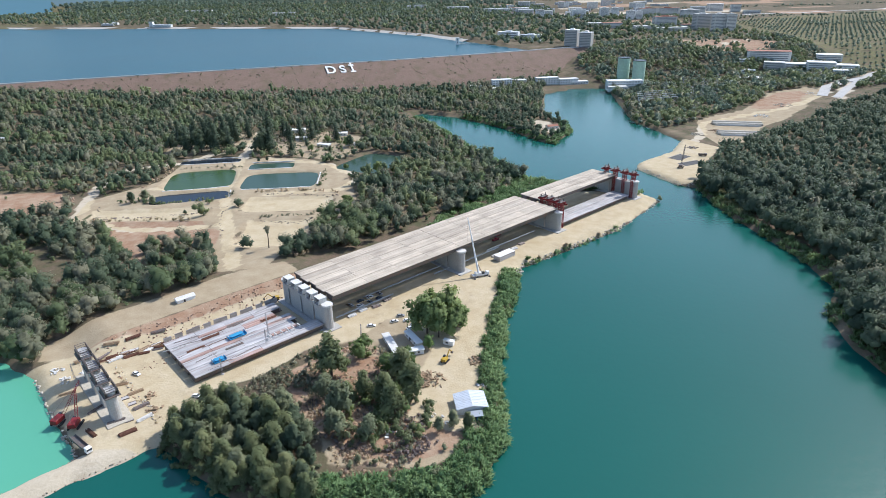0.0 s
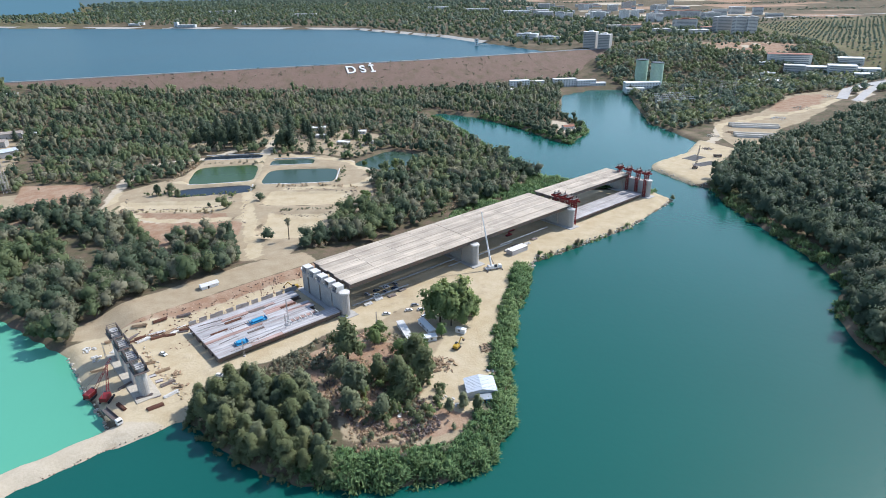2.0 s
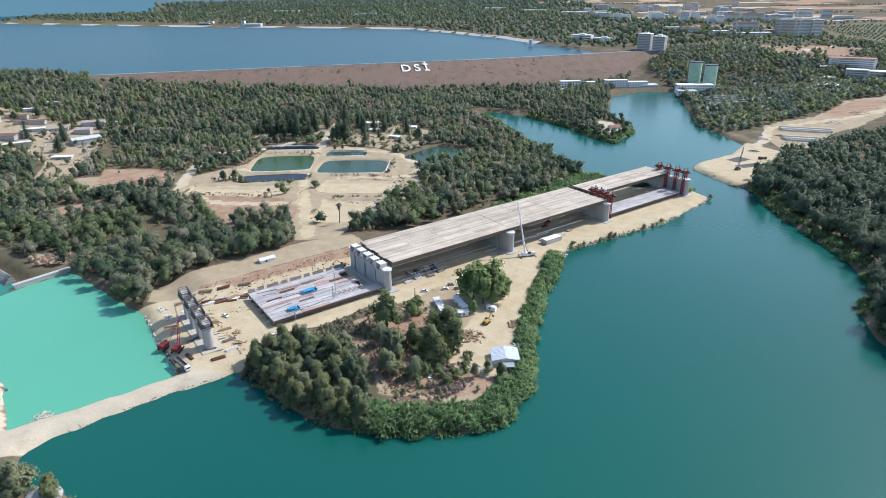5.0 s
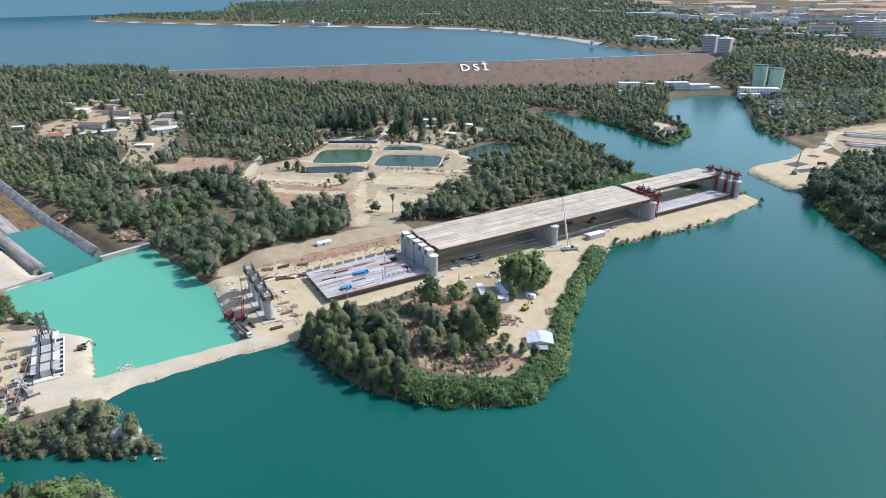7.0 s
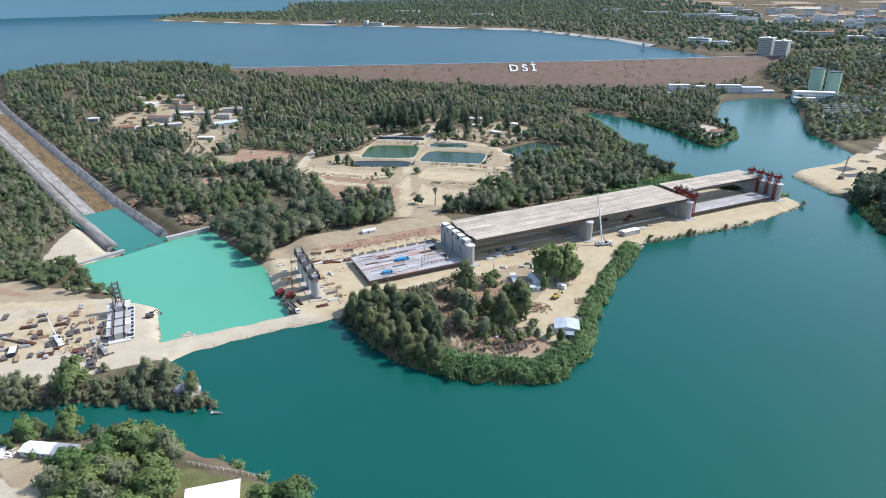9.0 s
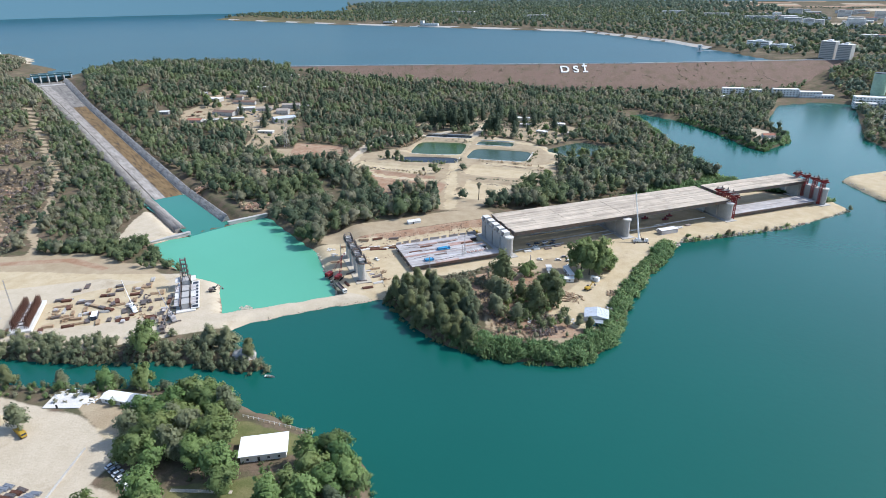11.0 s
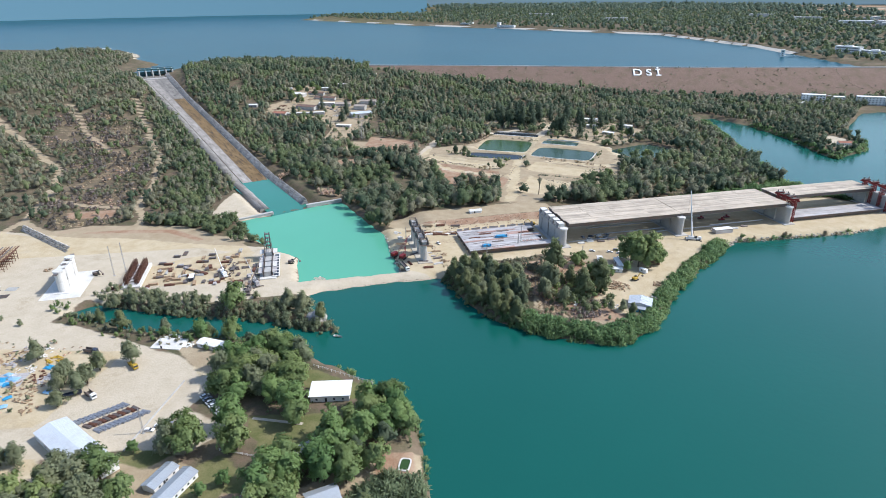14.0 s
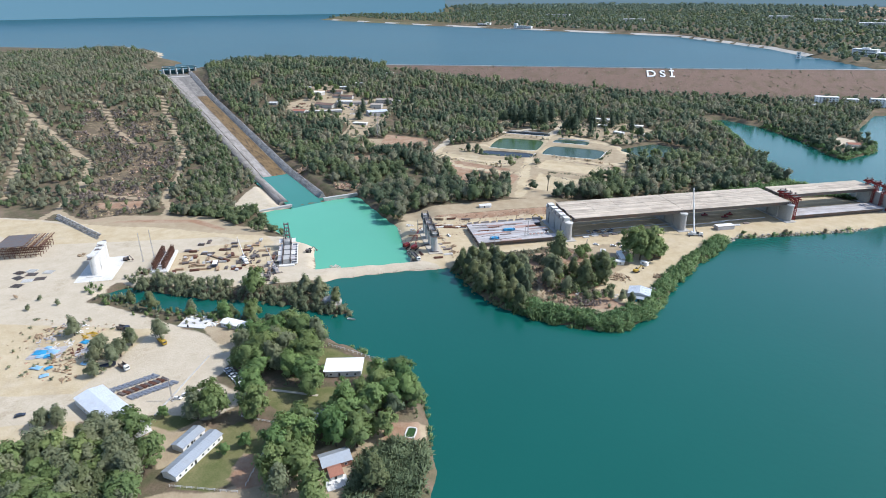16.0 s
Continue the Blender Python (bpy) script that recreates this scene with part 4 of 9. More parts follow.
def lifting_frame(s, y, foot, top, label):
    """A red strand-jack frame: two legs, beams, braces and jacks on top."""
    t = thing("lifting_frame", BRIDGE @ pose(s, y, foot), label, "lifting frame", "lifting frames")
    h = top - foot
    for sx in (-1.9, 1.9):
        part("leg", boxes((sx - 0.22, sx + 0.22, -1.1, -0.7, 0, h), (sx - 0.22, sx + 0.22, 0.7, 1.1, 0, h), *[(sx - 0.16, sx + 0.16, -0.75, 0.75, z, z + 0.3) for z in np.arange(0.6, h, 1.6)]), RED, t)
    for z in np.arange(0.5, h - 1.5, 3.0):
        for y2 in (-0.9, 0.9):
            bm = bmesh.new()
            rod(bm, (-1.9, y2, z), (1.9, y2, min(z + 2.8, h)), 0.24, n=6)
            rod(bm, (1.9, y2, z), (-1.9, y2, min(z + 2.8, h)), 0.24, n=6)
            part("brace", bm, RED, t)
    part("top_beam", boxes((-3.6, 3.6, -1.2, -0.5, h, h + 1.2), (-3.6, 3.6, 0.5, 1.2, h, h + 1.2), bevel=0.08), RED, t)
    part("cross_beam", boxes((-2.3, -1.5, -3.6, 3.6, h - 1.2, h - 0.1), (1.5, 2.3, -3.6, 3.6, h - 1.2, h - 0.1), bevel=0.06), RED, t)
    part("walkway", boxes((-3.4, 3.4, -1.5, 1.5, h + 1.2, h + 1.32), (-3.4, 3.4, -1.5, -1.42, h + 2.2, h + 2.3), (-3.4, 3.4, 1.42, 1.5, h + 2.2, h + 2.3)), STEEL, t)
    for sx in (-2.4, 2.4):
        bm = bmesh.new()
        rod(bm, (sx, 0, h + 1.3), (sx, 0, h + 2.6), 0.45, n=8)
        rod(bm, (sx, 0, h + 2.6), (sx, 0, h + 3.4), 0.2, n=6)
        part("jack", bm, STEEL, t)


for y in (-20, -14, -8, -2):
    lifting_frame(194 if y > -18 else 192.5, y, 16.7 if y > -18 else SITE, 22.5, "red strand-jack lifting frame beside the pier")
for y in (-20, -12, -3, 6):
    lifting_frame(288.5, y, SITE if y < 0 else 16.8, 24, "tall red strand-jack lifting frame at the end pier")


# ---- kinds of things ----
CAR_PAINT = {"white": material("white_car_paint", (0.75, 0.75, 0.74), 0.3, scale=3, spread=0.03, bump=0), "silver": material("silver_car_paint", (0.35, 0.36, 0.38), 0.3, 0.5, scale=3, spread=0.03, bump=0),
             "dark": material("dark_car_paint", (0.035, 0.045, 0.07), 0.3, scale=3, spread=0.03, bump=0), "red": RED}


def wheels(t, spots, r, w=0.24):
    bm = bmesh.new()
    rod(bm, (0, -w / 2, 0), (0, w / 2, 0), r, n=10)
    me = bpy.data.meshes.new("wheel")
    bm.to_mesh(me)
    bm.free()
    me.materials.append(RUBBER)
    bm = bmesh.new()
    rod(bm, (0, -w / 2 - 0.01, 0), (0, w / 2 + 0.01, 0), r * 0.55, n=8)
    rim = bpy.data.meshes.new("rim")
    bm.to_mesh(rim)
    bm.free()
    rim.materials.append(CAR_PAINT["silver"])
    for x, y in spots:
        shared("rim", rim, shared("wheel", me, t, m=pose(x, y, r)))


CARS = {}


def car(x, y, a, paint="white", z=None, long=4.4):
    """A parked car."""
    z = ground_at(x, y) if z is None else z
    if paint in CARS:
        return copy_thing(CARS[paint], pose(x, y, z, 0, 0, a))
    t = CARS[paint] = thing("car", pose(x, y, z, 0, 0, a), "parked " + paint + " car on dusty ground", "car", "parked cars")
    bm = bmesh.new()
    side = [(-2.2, 0.35), (2.2, 0.35), (2.25, 0.65), (1.25, 0.92), (-2.0, 0.98), (-2.25, 0.7)]
    loft(bm, [[(px, s * 0.88, pz) for px, pz in side] for s in (-1, 1)])
    part("body", bm, CAR_PAINT[paint], t)
    bm = bmesh.new()
    loft(bm, [[(1.1, -0.82 , 0.93), (1.1, 0.82, 0.93), (-1.8, 0.82, 0.97), (-1.8, -0.82, 0.97)], [(0.4, -0.68, 1.4), (0.4, 0.68, 1.4), (-1.35, 0.68, 1.4), (-1.35, -0.68, 1.4)]])
    part("window_band", bm, GLASS, t)
    part("roof", boxes((-1.35, 0.4, -0.68, 0.68, 1.4, 1.46), bevel=0.02), CAR_PAINT[paint], t)
    wheels(t, [(sx, sy) for sx in (-1.35, 1.4) for sy in (-0.82, 0.82)], 0.32)
    return t


def ground_at(x, y):
    return float(height(np.array([float(x)]), np.array([float(y)]))[0])


def truck(x, y, a, kind, cab, label):
    """A lorry: dump body, flat bed or tank trailer."""
    t = thing("truck", pose(x, y, ground_at(x, y), 0, 0, a), label, "truck")
    n = {"dump": 8.0, "flat": 9.0, "trailer": 15.0}[kind]
    c = part("cab", boxes((n / 2 - 2.3, n / 2, -1.2, 1.2, 0.7, 3.0), bevel=0.18), cab, t)
    part("windscreen", boxes((n / 2 - 0.02, n / 2 + 0.05, -1.0, 1.0, 1.9, 2.7)), GLASS, c)
    part("chassis", boxes((-n / 2, n / 2 - 0.3, -0.5, 0.5, 0.6, 0.95)), STEEL, t)
    if kind == "dump":
        bm = boxes((-n / 2, n / 2 - 2.6, -1.25, 1.25, 1.0, 1.2), (-n / 2, n / 2 - 2.6, -1.25, -1.1, 1.2, 2.5), (-n / 2, n / 2 - 2.6, 1.1, 1.25, 1.2, 2.5), (n / 2 - 2.8, n / 2 - 2.6, -1.25, 1.25, 1.2, 2.8))
        part("dump_body", bm, STEEL, t)
    elif kind == "flat":
        part("flatbed", boxes((-n / 2, n / 2 - 2.6, -1.25, 1.25, 1.0, 1.25), (-n / 2, n / 2 - 2.6, -1.25, -1.18, 1.25, 1.7), (-n / 2, n / 2 - 2.6, 1.18, 1.25, 1.25, 1.7)), cab, t)
    else:
        part("trailer", boxes((-n / 2, n / 2 - 2.8, -1.25, 1.25, 1.0, 1.35), (-n / 2, n / 2 - 2.8, -1.25, -1.15, 1.35, 2.2), (-n / 2, n / 2 - 2.8, 1.15, 1.25, 1.35, 2.2), (n / 2 - 3.0, n / 2 - 2.8, -1.25, 1.25, 1.35, 2.6)), STEEL, t)
    wheels(t, [(sx, sy) for sx in (n / 2 - 1.2, -n / 2 + 1.2, -n / 2 + 2.5) for sy in (-1.05, 1.05)], 0.5, 0.35)
    return t


def mobile_crane(x, y, a, tip, mat, label, girth=1.0):
    """A crane on wheels with a telescopic boom that ends at the point tip."""
    z = ground_at(x, y)
    t = thing("mobile_crane", pose(x, y, z, 0, 0, a), label, "crane")
    part("carrier", boxes((-5.5, 5.5, -1.3, 1.3, 0.8, 1.7), (3.6, 5.4, -1.25, 1.25, 1.7, 2.9), bevel=0.1), mat, t)
    sup = part("superstructure", boxes((-3.2, 1.2, -1.25, 1.25, 1.75, 2.9), (-3.8, -2.6, -1.3, 1.3, 1.9, 3.2), bevel=0.1), mat, t)
    part("cab", boxes((0.2, 2.2, -1.35, -0.25, 1.8, 3.3), bevel=0.1), GLASS, sup)
    wheels(t, [(sx, sy) for sx in (-4.2, -2.6, 2.2, 4.0) for sy in (-1.15, 1.15)], 0.6, 0.45)
    for sx in (-5.0, 5.0):
        part("outrigger", boxes((sx - 0.25, sx + 0.25, -3.2, 3.2, 0.55, 0.85), (sx - 0.4, sx + 0.4, -3.4, -2.8, 0, 0.55), (sx - 0.4, sx + 0.4, 2.8, 3.4, 0, 0.55)), STEEL, t)
    inv = t.matrix_basis.inverted()
    p, q = Vector((-1.5, 0, 2.9)), inv @ Vector(tip)
    stages = 3
    for i in range(stages):
        bm = bmesh.new()
        rod(bm, p.lerp(q, i / stages), p.lerp(q, (i + 1) / stages), (0.62 - 0.14 * i) * girth, n=6)
        part("boom_section", bm, mat if mat is not RED else RED, t)
    bm = bmesh.new()
    rod(bm, (0.8, 0, 2.6), p.lerp(q, 0.22), 0.2, n=6)
    part("lift_cylinder", bm, STEEL, t)
    bm = bmesh.new()
    rod(bm, q, q - Vector((0, 0, (q - p).length * 0.55)), 0.04, n=4)
    part("hoist_rope", bm, STEEL, t)
    return t


def crawler_crane(x, y, a, tip, mat, label, r=0.75):
    """A crawler crane with an open lattice boom."""
    z = ground_at(x, y)
    t = thing("crawler_crane", pose(x, y, z, 0, 0, a), label, "crane")
    for s in (-1.9, 1.9):
        part("track", boxes((-3.2, 3.2, s - 0.45, s + 0.45, 0, 1.1), bevel=0.3), RUBBER, t)
    part("house", boxes((-3.6, 1.6, -1.6, 1.6, 1.3, 3.3), bevel=0.15), mat, t)
    part("cab", boxes((0.8, 2.6, 0.5, 1.7, 1.3, 3.2), bevel=0.1), GLASS, t)
    part("turntable", boxes((-1.4, 1.4, -1.6, 1.6, 0.8, 1.3)), STEEL, t)
    inv = t.matrix_basis.inverted()
    p, q = Vector((1.4, 0, 1.6)), inv @ Vector(tip)
    lattice(t, "boom", p, q, r, mat)
    bm = bmesh.new()
    rod(bm, (-3.0, 0, 3.2), (-1.5, 0, 6.5), 0.1, n=4)
    rod(bm, (-1.5, 0, 6.5), q, 0.05, n=4)
    rod(bm, q, q - Vector((0, 0, (q - p).length * 0.5)), 0.05, n=4)
    part("rigging", bm, STEEL, t)
    return t


def lattice(t, name, p, q, r, mat, bars=0.09):
    """A square lattice girder from p to q."""
    p, q = Vector(p), Vector(q)
    d = (q - p).normalized()
    u = d.orthogonal().normalized()
    v = d.cross(u)
    n = max(4, int((q - p).length / (r * 2.2)))
    bm = bmesh.new()
    corner = [(u + v) * r * 0.7, (u - v) * r * 0.7, (-u - v) * r * 0.7, (v - u) * r * 0.7]
    for c in corner:
        rod(bm, p + c, q + c * 0.5, bars, n=4)
    for i in range(n):
        a, b = p.lerp(q, i / n), p.lerp(q, (i + 1) / n)
        k0, k1 = 1 - 0.5 * i / n, 1 - 0.5 * (i + 1) / n
        for j in range(4):
            rod(bm, a + corner[j] * k0, b + corner[(j + 1) % 4] * k1, bars * 0.6, n=3)
    return part(name, bm, mat, t)


def excavator(x, y, a, mat, label):
    t = thing("excavator", pose(x, y, ground_at(x, y), 0, 0, a), label, "excavator")
    for s in (-1.2, 1.2):
        part("track", boxes((-2.1, 2.1, s - 0.35, s + 0.35, 0, 0.9), bevel=0.25), RUBBER, t)
    part("house", boxes((-2.2, 1.0, -1.3, 1.3, 1.0, 2.3), bevel=0.15), mat, t)
    part("cab", boxes((0.0, 1.5, 0.2, 1.3, 1.0, 2.9), bevel=0.1), GLASS, t)
    bm = bmesh.new()
    rod(bm, (0.9, -0.3, 1.6), (3.8, -0.3, 4.6), 0.32, 0.28, n=6)
    rod(bm, (3.8, -0.3, 4.6), (6.2, -0.3, 2.4), 0.26, 0.2, n=6)
    part("arm", bm, mat, t)
    part("bucket", boxes((5.7, 6.8, -0.9, 0.3, 1.2, 2.3), bevel=0.2), STEEL, t)
    return t


def container(x, y, a, size, mat, label, door=True):
    w, d, h = size
    t = thing("container", pose(x, y, ground_at(x, y), 0, 0, a), label, "container")
    part("shell", boxes((-w / 2, w / 2, -d / 2, d / 2, 0.15, h), bevel=0.06), mat, t)
    part("roof", boxes((-w / 2 - 0.1, w / 2 + 0.1, -d / 2 - 0.1, d / 2 + 0.1, h, h + 0.12), bevel=0.03), WHITE, t)
    if door:
        part("door", boxes((-w / 2 - 0.04, -w / 2 - 0.005, -0.9, 0.9, 0.2, 2.3)), DARK, t)
        for i in range(max(1, int(w / 3.5))):
            part("window", boxes((-w / 2 + 1.6 + i * 3.2, -w / 2 + 2.8 + i * 3.2, -d / 2 - 0.03, -d / 2 - 0.005, 1.1, 2.1)), GLASS, t)
    for sx in (-1, 1):
        part("skid", boxes((sx * w * 0.4 - 0.15, sx * w * 0.4 + 0.15, -d / 2, d / 2, 0, 0.15)), STEEL, t)
    return t


def house(x, y, a, size, roof, wall, label, category="house", roof_h=1.6, over=0.4, windows=3, z=None, name="house", ribs=False):
    """A low building with a pitched or flat roof, a door and windows."""
    w, d, h = size
    z = (min(ground_at(x + i, y + j) for i in (-3, 3) for j in (-3, 3)) if z is None else z) - 0.2
    t = thing(name, pose(x, y, z, 0, 0, a), label, category)
    bm = bmesh.new()
    if roof_h > 0:
        rings = [[(sx, -d / 2, 0), (sx, d / 2, 0), (sx, d / 2, h), (sx, 0, h + roof_h - 0.06), (sx, -d / 2, h)] for sx in (-w / 2, w / 2)]
        loft(bm, rings)
    else:
        box(bm, -w / 2, w / 2, -d / 2, d / 2, 0, h)
    part("wall", bm, wall, t)
    if roof_h > 0:
        k = roof_h / (d / 2)
        for s in (-1, 1):
            bm = bmesh.new()
            lo, hi = (s * (d / 2 + over), h - over * k), (0, h + roof_h)
            loft(bm, [[(sx, lo[0], lo[1]), (sx, lo[0], lo[1] + 0.14), (sx, hi[0], hi[1] + 0.14), (sx, hi[0], hi[1])] for sx in (-w / 2 - over, w / 2 + over)])
            slope = part("roof_slope", bm, roof, t)
            if ribs:
                bm = bmesh.new()
                n = int(w / 1.0)
                for i in range(n + 1):
                    sx = -w / 2 + i * w / n
                    loft(bm, [[(sx + e, lo[0], lo[1] + 0.15), (sx + e, lo[0], lo[1] + 0.2), (sx + e, hi[0], hi[1] + 0.2), (sx + e, hi[0], hi[1] + 0.15)] for e in (-0.04, 0.04)])
                tagged(part("seams", bm, roof, slope), kind="stuff")
    else:
        part("roof", boxes((-w / 2 - over, w / 2 + over, -d / 2 - over, d / 2 + over, h, h + 0.25), bevel=0.04), roof, t)
    part("door", boxes((-0.5 - w * 0.1, 0.5 - w * 0.1, -d / 2 - 0.05, -d / 2 - 0.005, 0.2, 2.25)), DARK, t)
    for i in range(windows):
        wx = -w / 2 + (i + 0.7) * w / (windows + 0.4)
        for s in (-1, 1):
            if s > 0 or abs(wx + w * 0.1) > 1.2:
                win = part("window", boxes((wx - 0.6, wx + 0.6, s * d / 2 + (0.005 if s > 0 else -0.05), s * d / 2 + (0.05 if s > 0 else -0.005), 1.0, 2.1)), WHITE, t)
                part("pane", boxes((wx - 0.5, wx + 0.5, s * (d / 2 + 0.05) + (0 if s > 0 else -0.02), s * (d / 2 + 0.05) + (0.02 if s > 0 else 0), 1.08, 2.02)), GLASS, win)
    return t


FAR_GLASS = material("grey_window_glass", (0.20, 0.21, 0.22), 0.2, scale=1, bump=0, spec=0.5)


def block(x, y, a, size, floors, label, wall=None, roof=None, z=None, name="apartment_block", category="building", bays=0, crest=True):
    """A tall building with rows of windows on each floor."""
    w, d, h = size
    z = ground_at(x, y) - 0.5 if z is None else z
    t = thing(name, pose(x, y, z, 0, 0, a), label, category)
    part("wall", boxes((-w / 2, w / 2, -d / 2, d / 2, 0, h), bevel=0.1), wall or WHITE, t)
    part("roof", boxes((-w / 2 - 0.3, w / 2 + 0.3, -d / 2 - 0.3, d / 2 + 0.3, h, h + 0.7), *([(-w * 0.15, w * 0.15, -d * 0.2, d * 0.2, h + 0.7, h + 3.2)] if crest else []), bevel=0.05), roof or PALE, t)
    if math.hypot(x, y) > 1150:
        for f in range(floors):
            part("window_band", boxes((-w * 0.44, w * 0.44, -d / 2 - 0.08, -d / 2 - 0.01, (f + 0.35) * h / floors, (f + 0.72) * h / floors), (-w / 2 - 0.08, -w / 2 - 0.01, -d * 0.4, d * 0.4, (f + 0.35) * h / floors, (f + 0.72) * h / floors)), FAR_GLASS, t)
        return t
    bays = bays or max(2, int(w / 4.5))
    fh = h / floors
    pane = {}
    for k, (n, span) in enumerate(((bays, w), (max(1, int(d / 5)), d))):
        bw = span / n * 0.42
        bm = boxes((-bw / 2, bw / 2, -0.06, 0.06, 0, fh * 0.42))
        me = bpy.data.meshes.new("window")
        bm.to_mesh(me)
        bm.free()
        me.materials.append(GLASS)
        for f in range(floors):
            for i in range(n):
                u = -span / 2 + (i + 0.5) * span / n
                zz = f * fh + fh * 0.28
                for s in (-1, 1):
                    if k == 0 and s < 0:
                        shared("window", me, t, m=pose(u, s * d / 2, zz))
                    elif k == 1:
                        shared("window", me, t, m=pose(s * w / 2, u, zz, 0, 0, 90))
    return t


def bundle(x, y, a, n, length, mat, label, name="pipe_stack", category="building material", r=0.16, gap=0.34, layers=3):
    """A stack of long bars, each a piece."""
    t = thing(name, pose(x, y, ground_at(x, y), 0, 0, a), label, category)
    bm = bmesh.new()
    rod(bm, (-length / 2, 0, 0), (length / 2, 0, 0), r, n=6)
    me = bpy.data.meshes.new("bar")
    bm.to_mesh(me)
    bm.free()
    me.materials.append(mat)
    for k in range(layers):
        for i in range(n - k):
            shared("bar", me, t, m=pose(random.uniform(-0.3, 0.3), (i - (n - k - 1) / 2) * gap, r + k * gap * 0.87, 0, 0, random.uniform(-1.2, 1.2)))
    return t


def heap(x, y, r, n, mat, label, name="scrap_heap", size=1.6, category="debris", flat=0.5):
    """A tangle of planks and lumps."""
    rng = random.Random(int(x * 7 + y * 13))
    t = thing(name, pose(x, y, ground_at(x, y)), label, category)
    meshes = []
    for k in range(4):
        bm = boxes((-size * rng.uniform(0.5, 1), size * rng.uniform(0.5, 1), -0.15 - 0.1 * k, 0.15 + 0.1 * k, -0.1, 0.12 + 0.08 * k), bevel=0.03)
        me = bpy.data.meshes.new("piece")
        bm.to_mesh(me)
        bm.free()
        me.materials.append(mat)
        meshes.append(me)
    for i in range(n):
        q, b = r * math.sqrt(rng.random()), rng.uniform(0, 6.28)
        zz = max(0.1, (1 - q / r) * flat * r * 0.5 * rng.random()) + 0.12
        shared("piece", meshes[i % 4], t, m=pose(q * math.cos(b), q * math.sin(b), zz, rng.uniform(-18, 18), rng.uniform(-18, 18), rng.uniform(0, 360)))
    return t


def pylon(x, y, a, h, label="grey lattice power pylon", name="power_pylon"):
    t = thing(name, pose(x, y, ground_at(x, y), 0, 0, a), label, "pylon")
    lattice(t, "mast", (0, 0, 0), (0, 0, h), h * 0.085, PALE_STEEL, 0.13)
    for z, w in ((h * 0.72, 4.5), (h * 0.84, 5.5), (h * 0.95, 4.0)):
        bm = bmesh.new()
        for s in (-1, 1):
            rod(bm, (0, 0, z + 0.9), (s * w, 0, z), 0.12, n=4)
            rod(bm, (0, 0, z - 0.3), (s * w, 0, z), 0.12, n=4)
        part("cross_arm", bm, PALE_STEEL, t)
    return t


def mast(x, y, h, label="thin lamp mast on the building site", z=None):
    t = thing("mast", pose(x, y, ground_at(x, y) if z is None else z), label, "mast")
    lattice(t, "lattice_mast", (0, 0, 0), (0, 0, h), 0.45, PALE_STEEL, 0.06)
    part("base", boxes((-0.7, 0.7, -0.7, 0.7, -0.1, 0.35), bevel=0.05), CONCRETE, t)
    return t


# ---- trees ----
def ico(level):
    bm = bmesh.new()
    bmesh.ops.create_icosphere(bm, subdivisions=level, radius=1.0)
    v = np.array([tuple(p.co) for p in bm.verts])
    f = np.array([[q.index for q in p.verts] for p in bm.faces])
    bm.free()
    return v, f


ICO = {k: ico(k) for k in (1, 2)}


def leafy(rng, lobes, leaves, size, level=1, core=0.86, cores=None, near=0.72, away=1.22):
    """Triangles of a crown: lumpy cores under many small tilted leaf sprays. Lobes: x, y, z, rx, ry, rz."""
    vs, fs, ns, base = [], [], [], 0
    iv, jf = ICO[level]
    lobes = np.asarray(lobes, float)
    vol = lobes[:, 3] * lobes[:, 4] * lobes[:, 5]
    heart, half = (lobes[:, :3] * vol[:, None]).sum(0) / vol.sum(), np.abs(lobes[:, :3]).max(0) + lobes[:, 3:].max(0)
    for x, y, z, rx, ry, rz in (lobes if cores is None else lobes[-cores:]):
        v = iv * (core * rng.uniform(0.8, 1.15, (len(iv), 1))) * (rx, ry, rz) + (x, y, z)
        vs.append(v)
        ns.append(iv * 0.6 + (v - heart) / half * 0.9 + (0, 0, 0.45))
        fs.append(jf + base)
        base += len(v)
    pick = rng.choice(len(lobes), leaves, p=vol ** 0.67 / (vol ** 0.67).sum())
    d = rng.normal(size=(leaves, 3))
    d /= np.linalg.norm(d, axis=1)[:, None]
    d[:, 2] = np.where(d[:, 2] < -0.45, -d[:, 2], d[:, 2])
    c = lobes[pick, :3] + d * lobes[pick, 3:] * rng.uniform(near, away, (leaves, 1))
    out = (c - heart) / half * 1.5
    soft = 0.22 * d + out * 0.85 + (0, 0, 0.5)
    soft /= np.linalg.norm(soft, axis=1)[:, None]
    n = soft + rng.normal(scale=0.5, size=(leaves, 3))
    n /= np.linalg.norm(n, axis=1)[:, None]
    b = out * 0.6 + (0, 0, 0.5) + rng.normal(scale=0.8, size=(leaves, 3))
    b -= n * (b * n).sum(1)[:, None]
    b /= np.linalg.norm(b, axis=1)[:, None] + 1e-9
    t = np.cross(b, n)
    s = size * rng.uniform(0.55, 1.35, (leaves, 1))
    vs.append(np.stack([c + t * s * 0.68 - b * s * 0.6, c + b * s * 1.2 - n * s * 0.2, c - t * s * 0.68 - b * s * 0.5], 1).reshape(-1, 3))
    fs.append(np.arange(leaves)[:, None] * 3 + base + (0, 1, 2))
    ns.append(np.repeat(soft, 3, axis=0))
    ns = np.concatenate(ns)
    return np.concatenate(vs), np.concatenate(fs), ns / np.linalg.norm(ns, axis=1)[:, None]


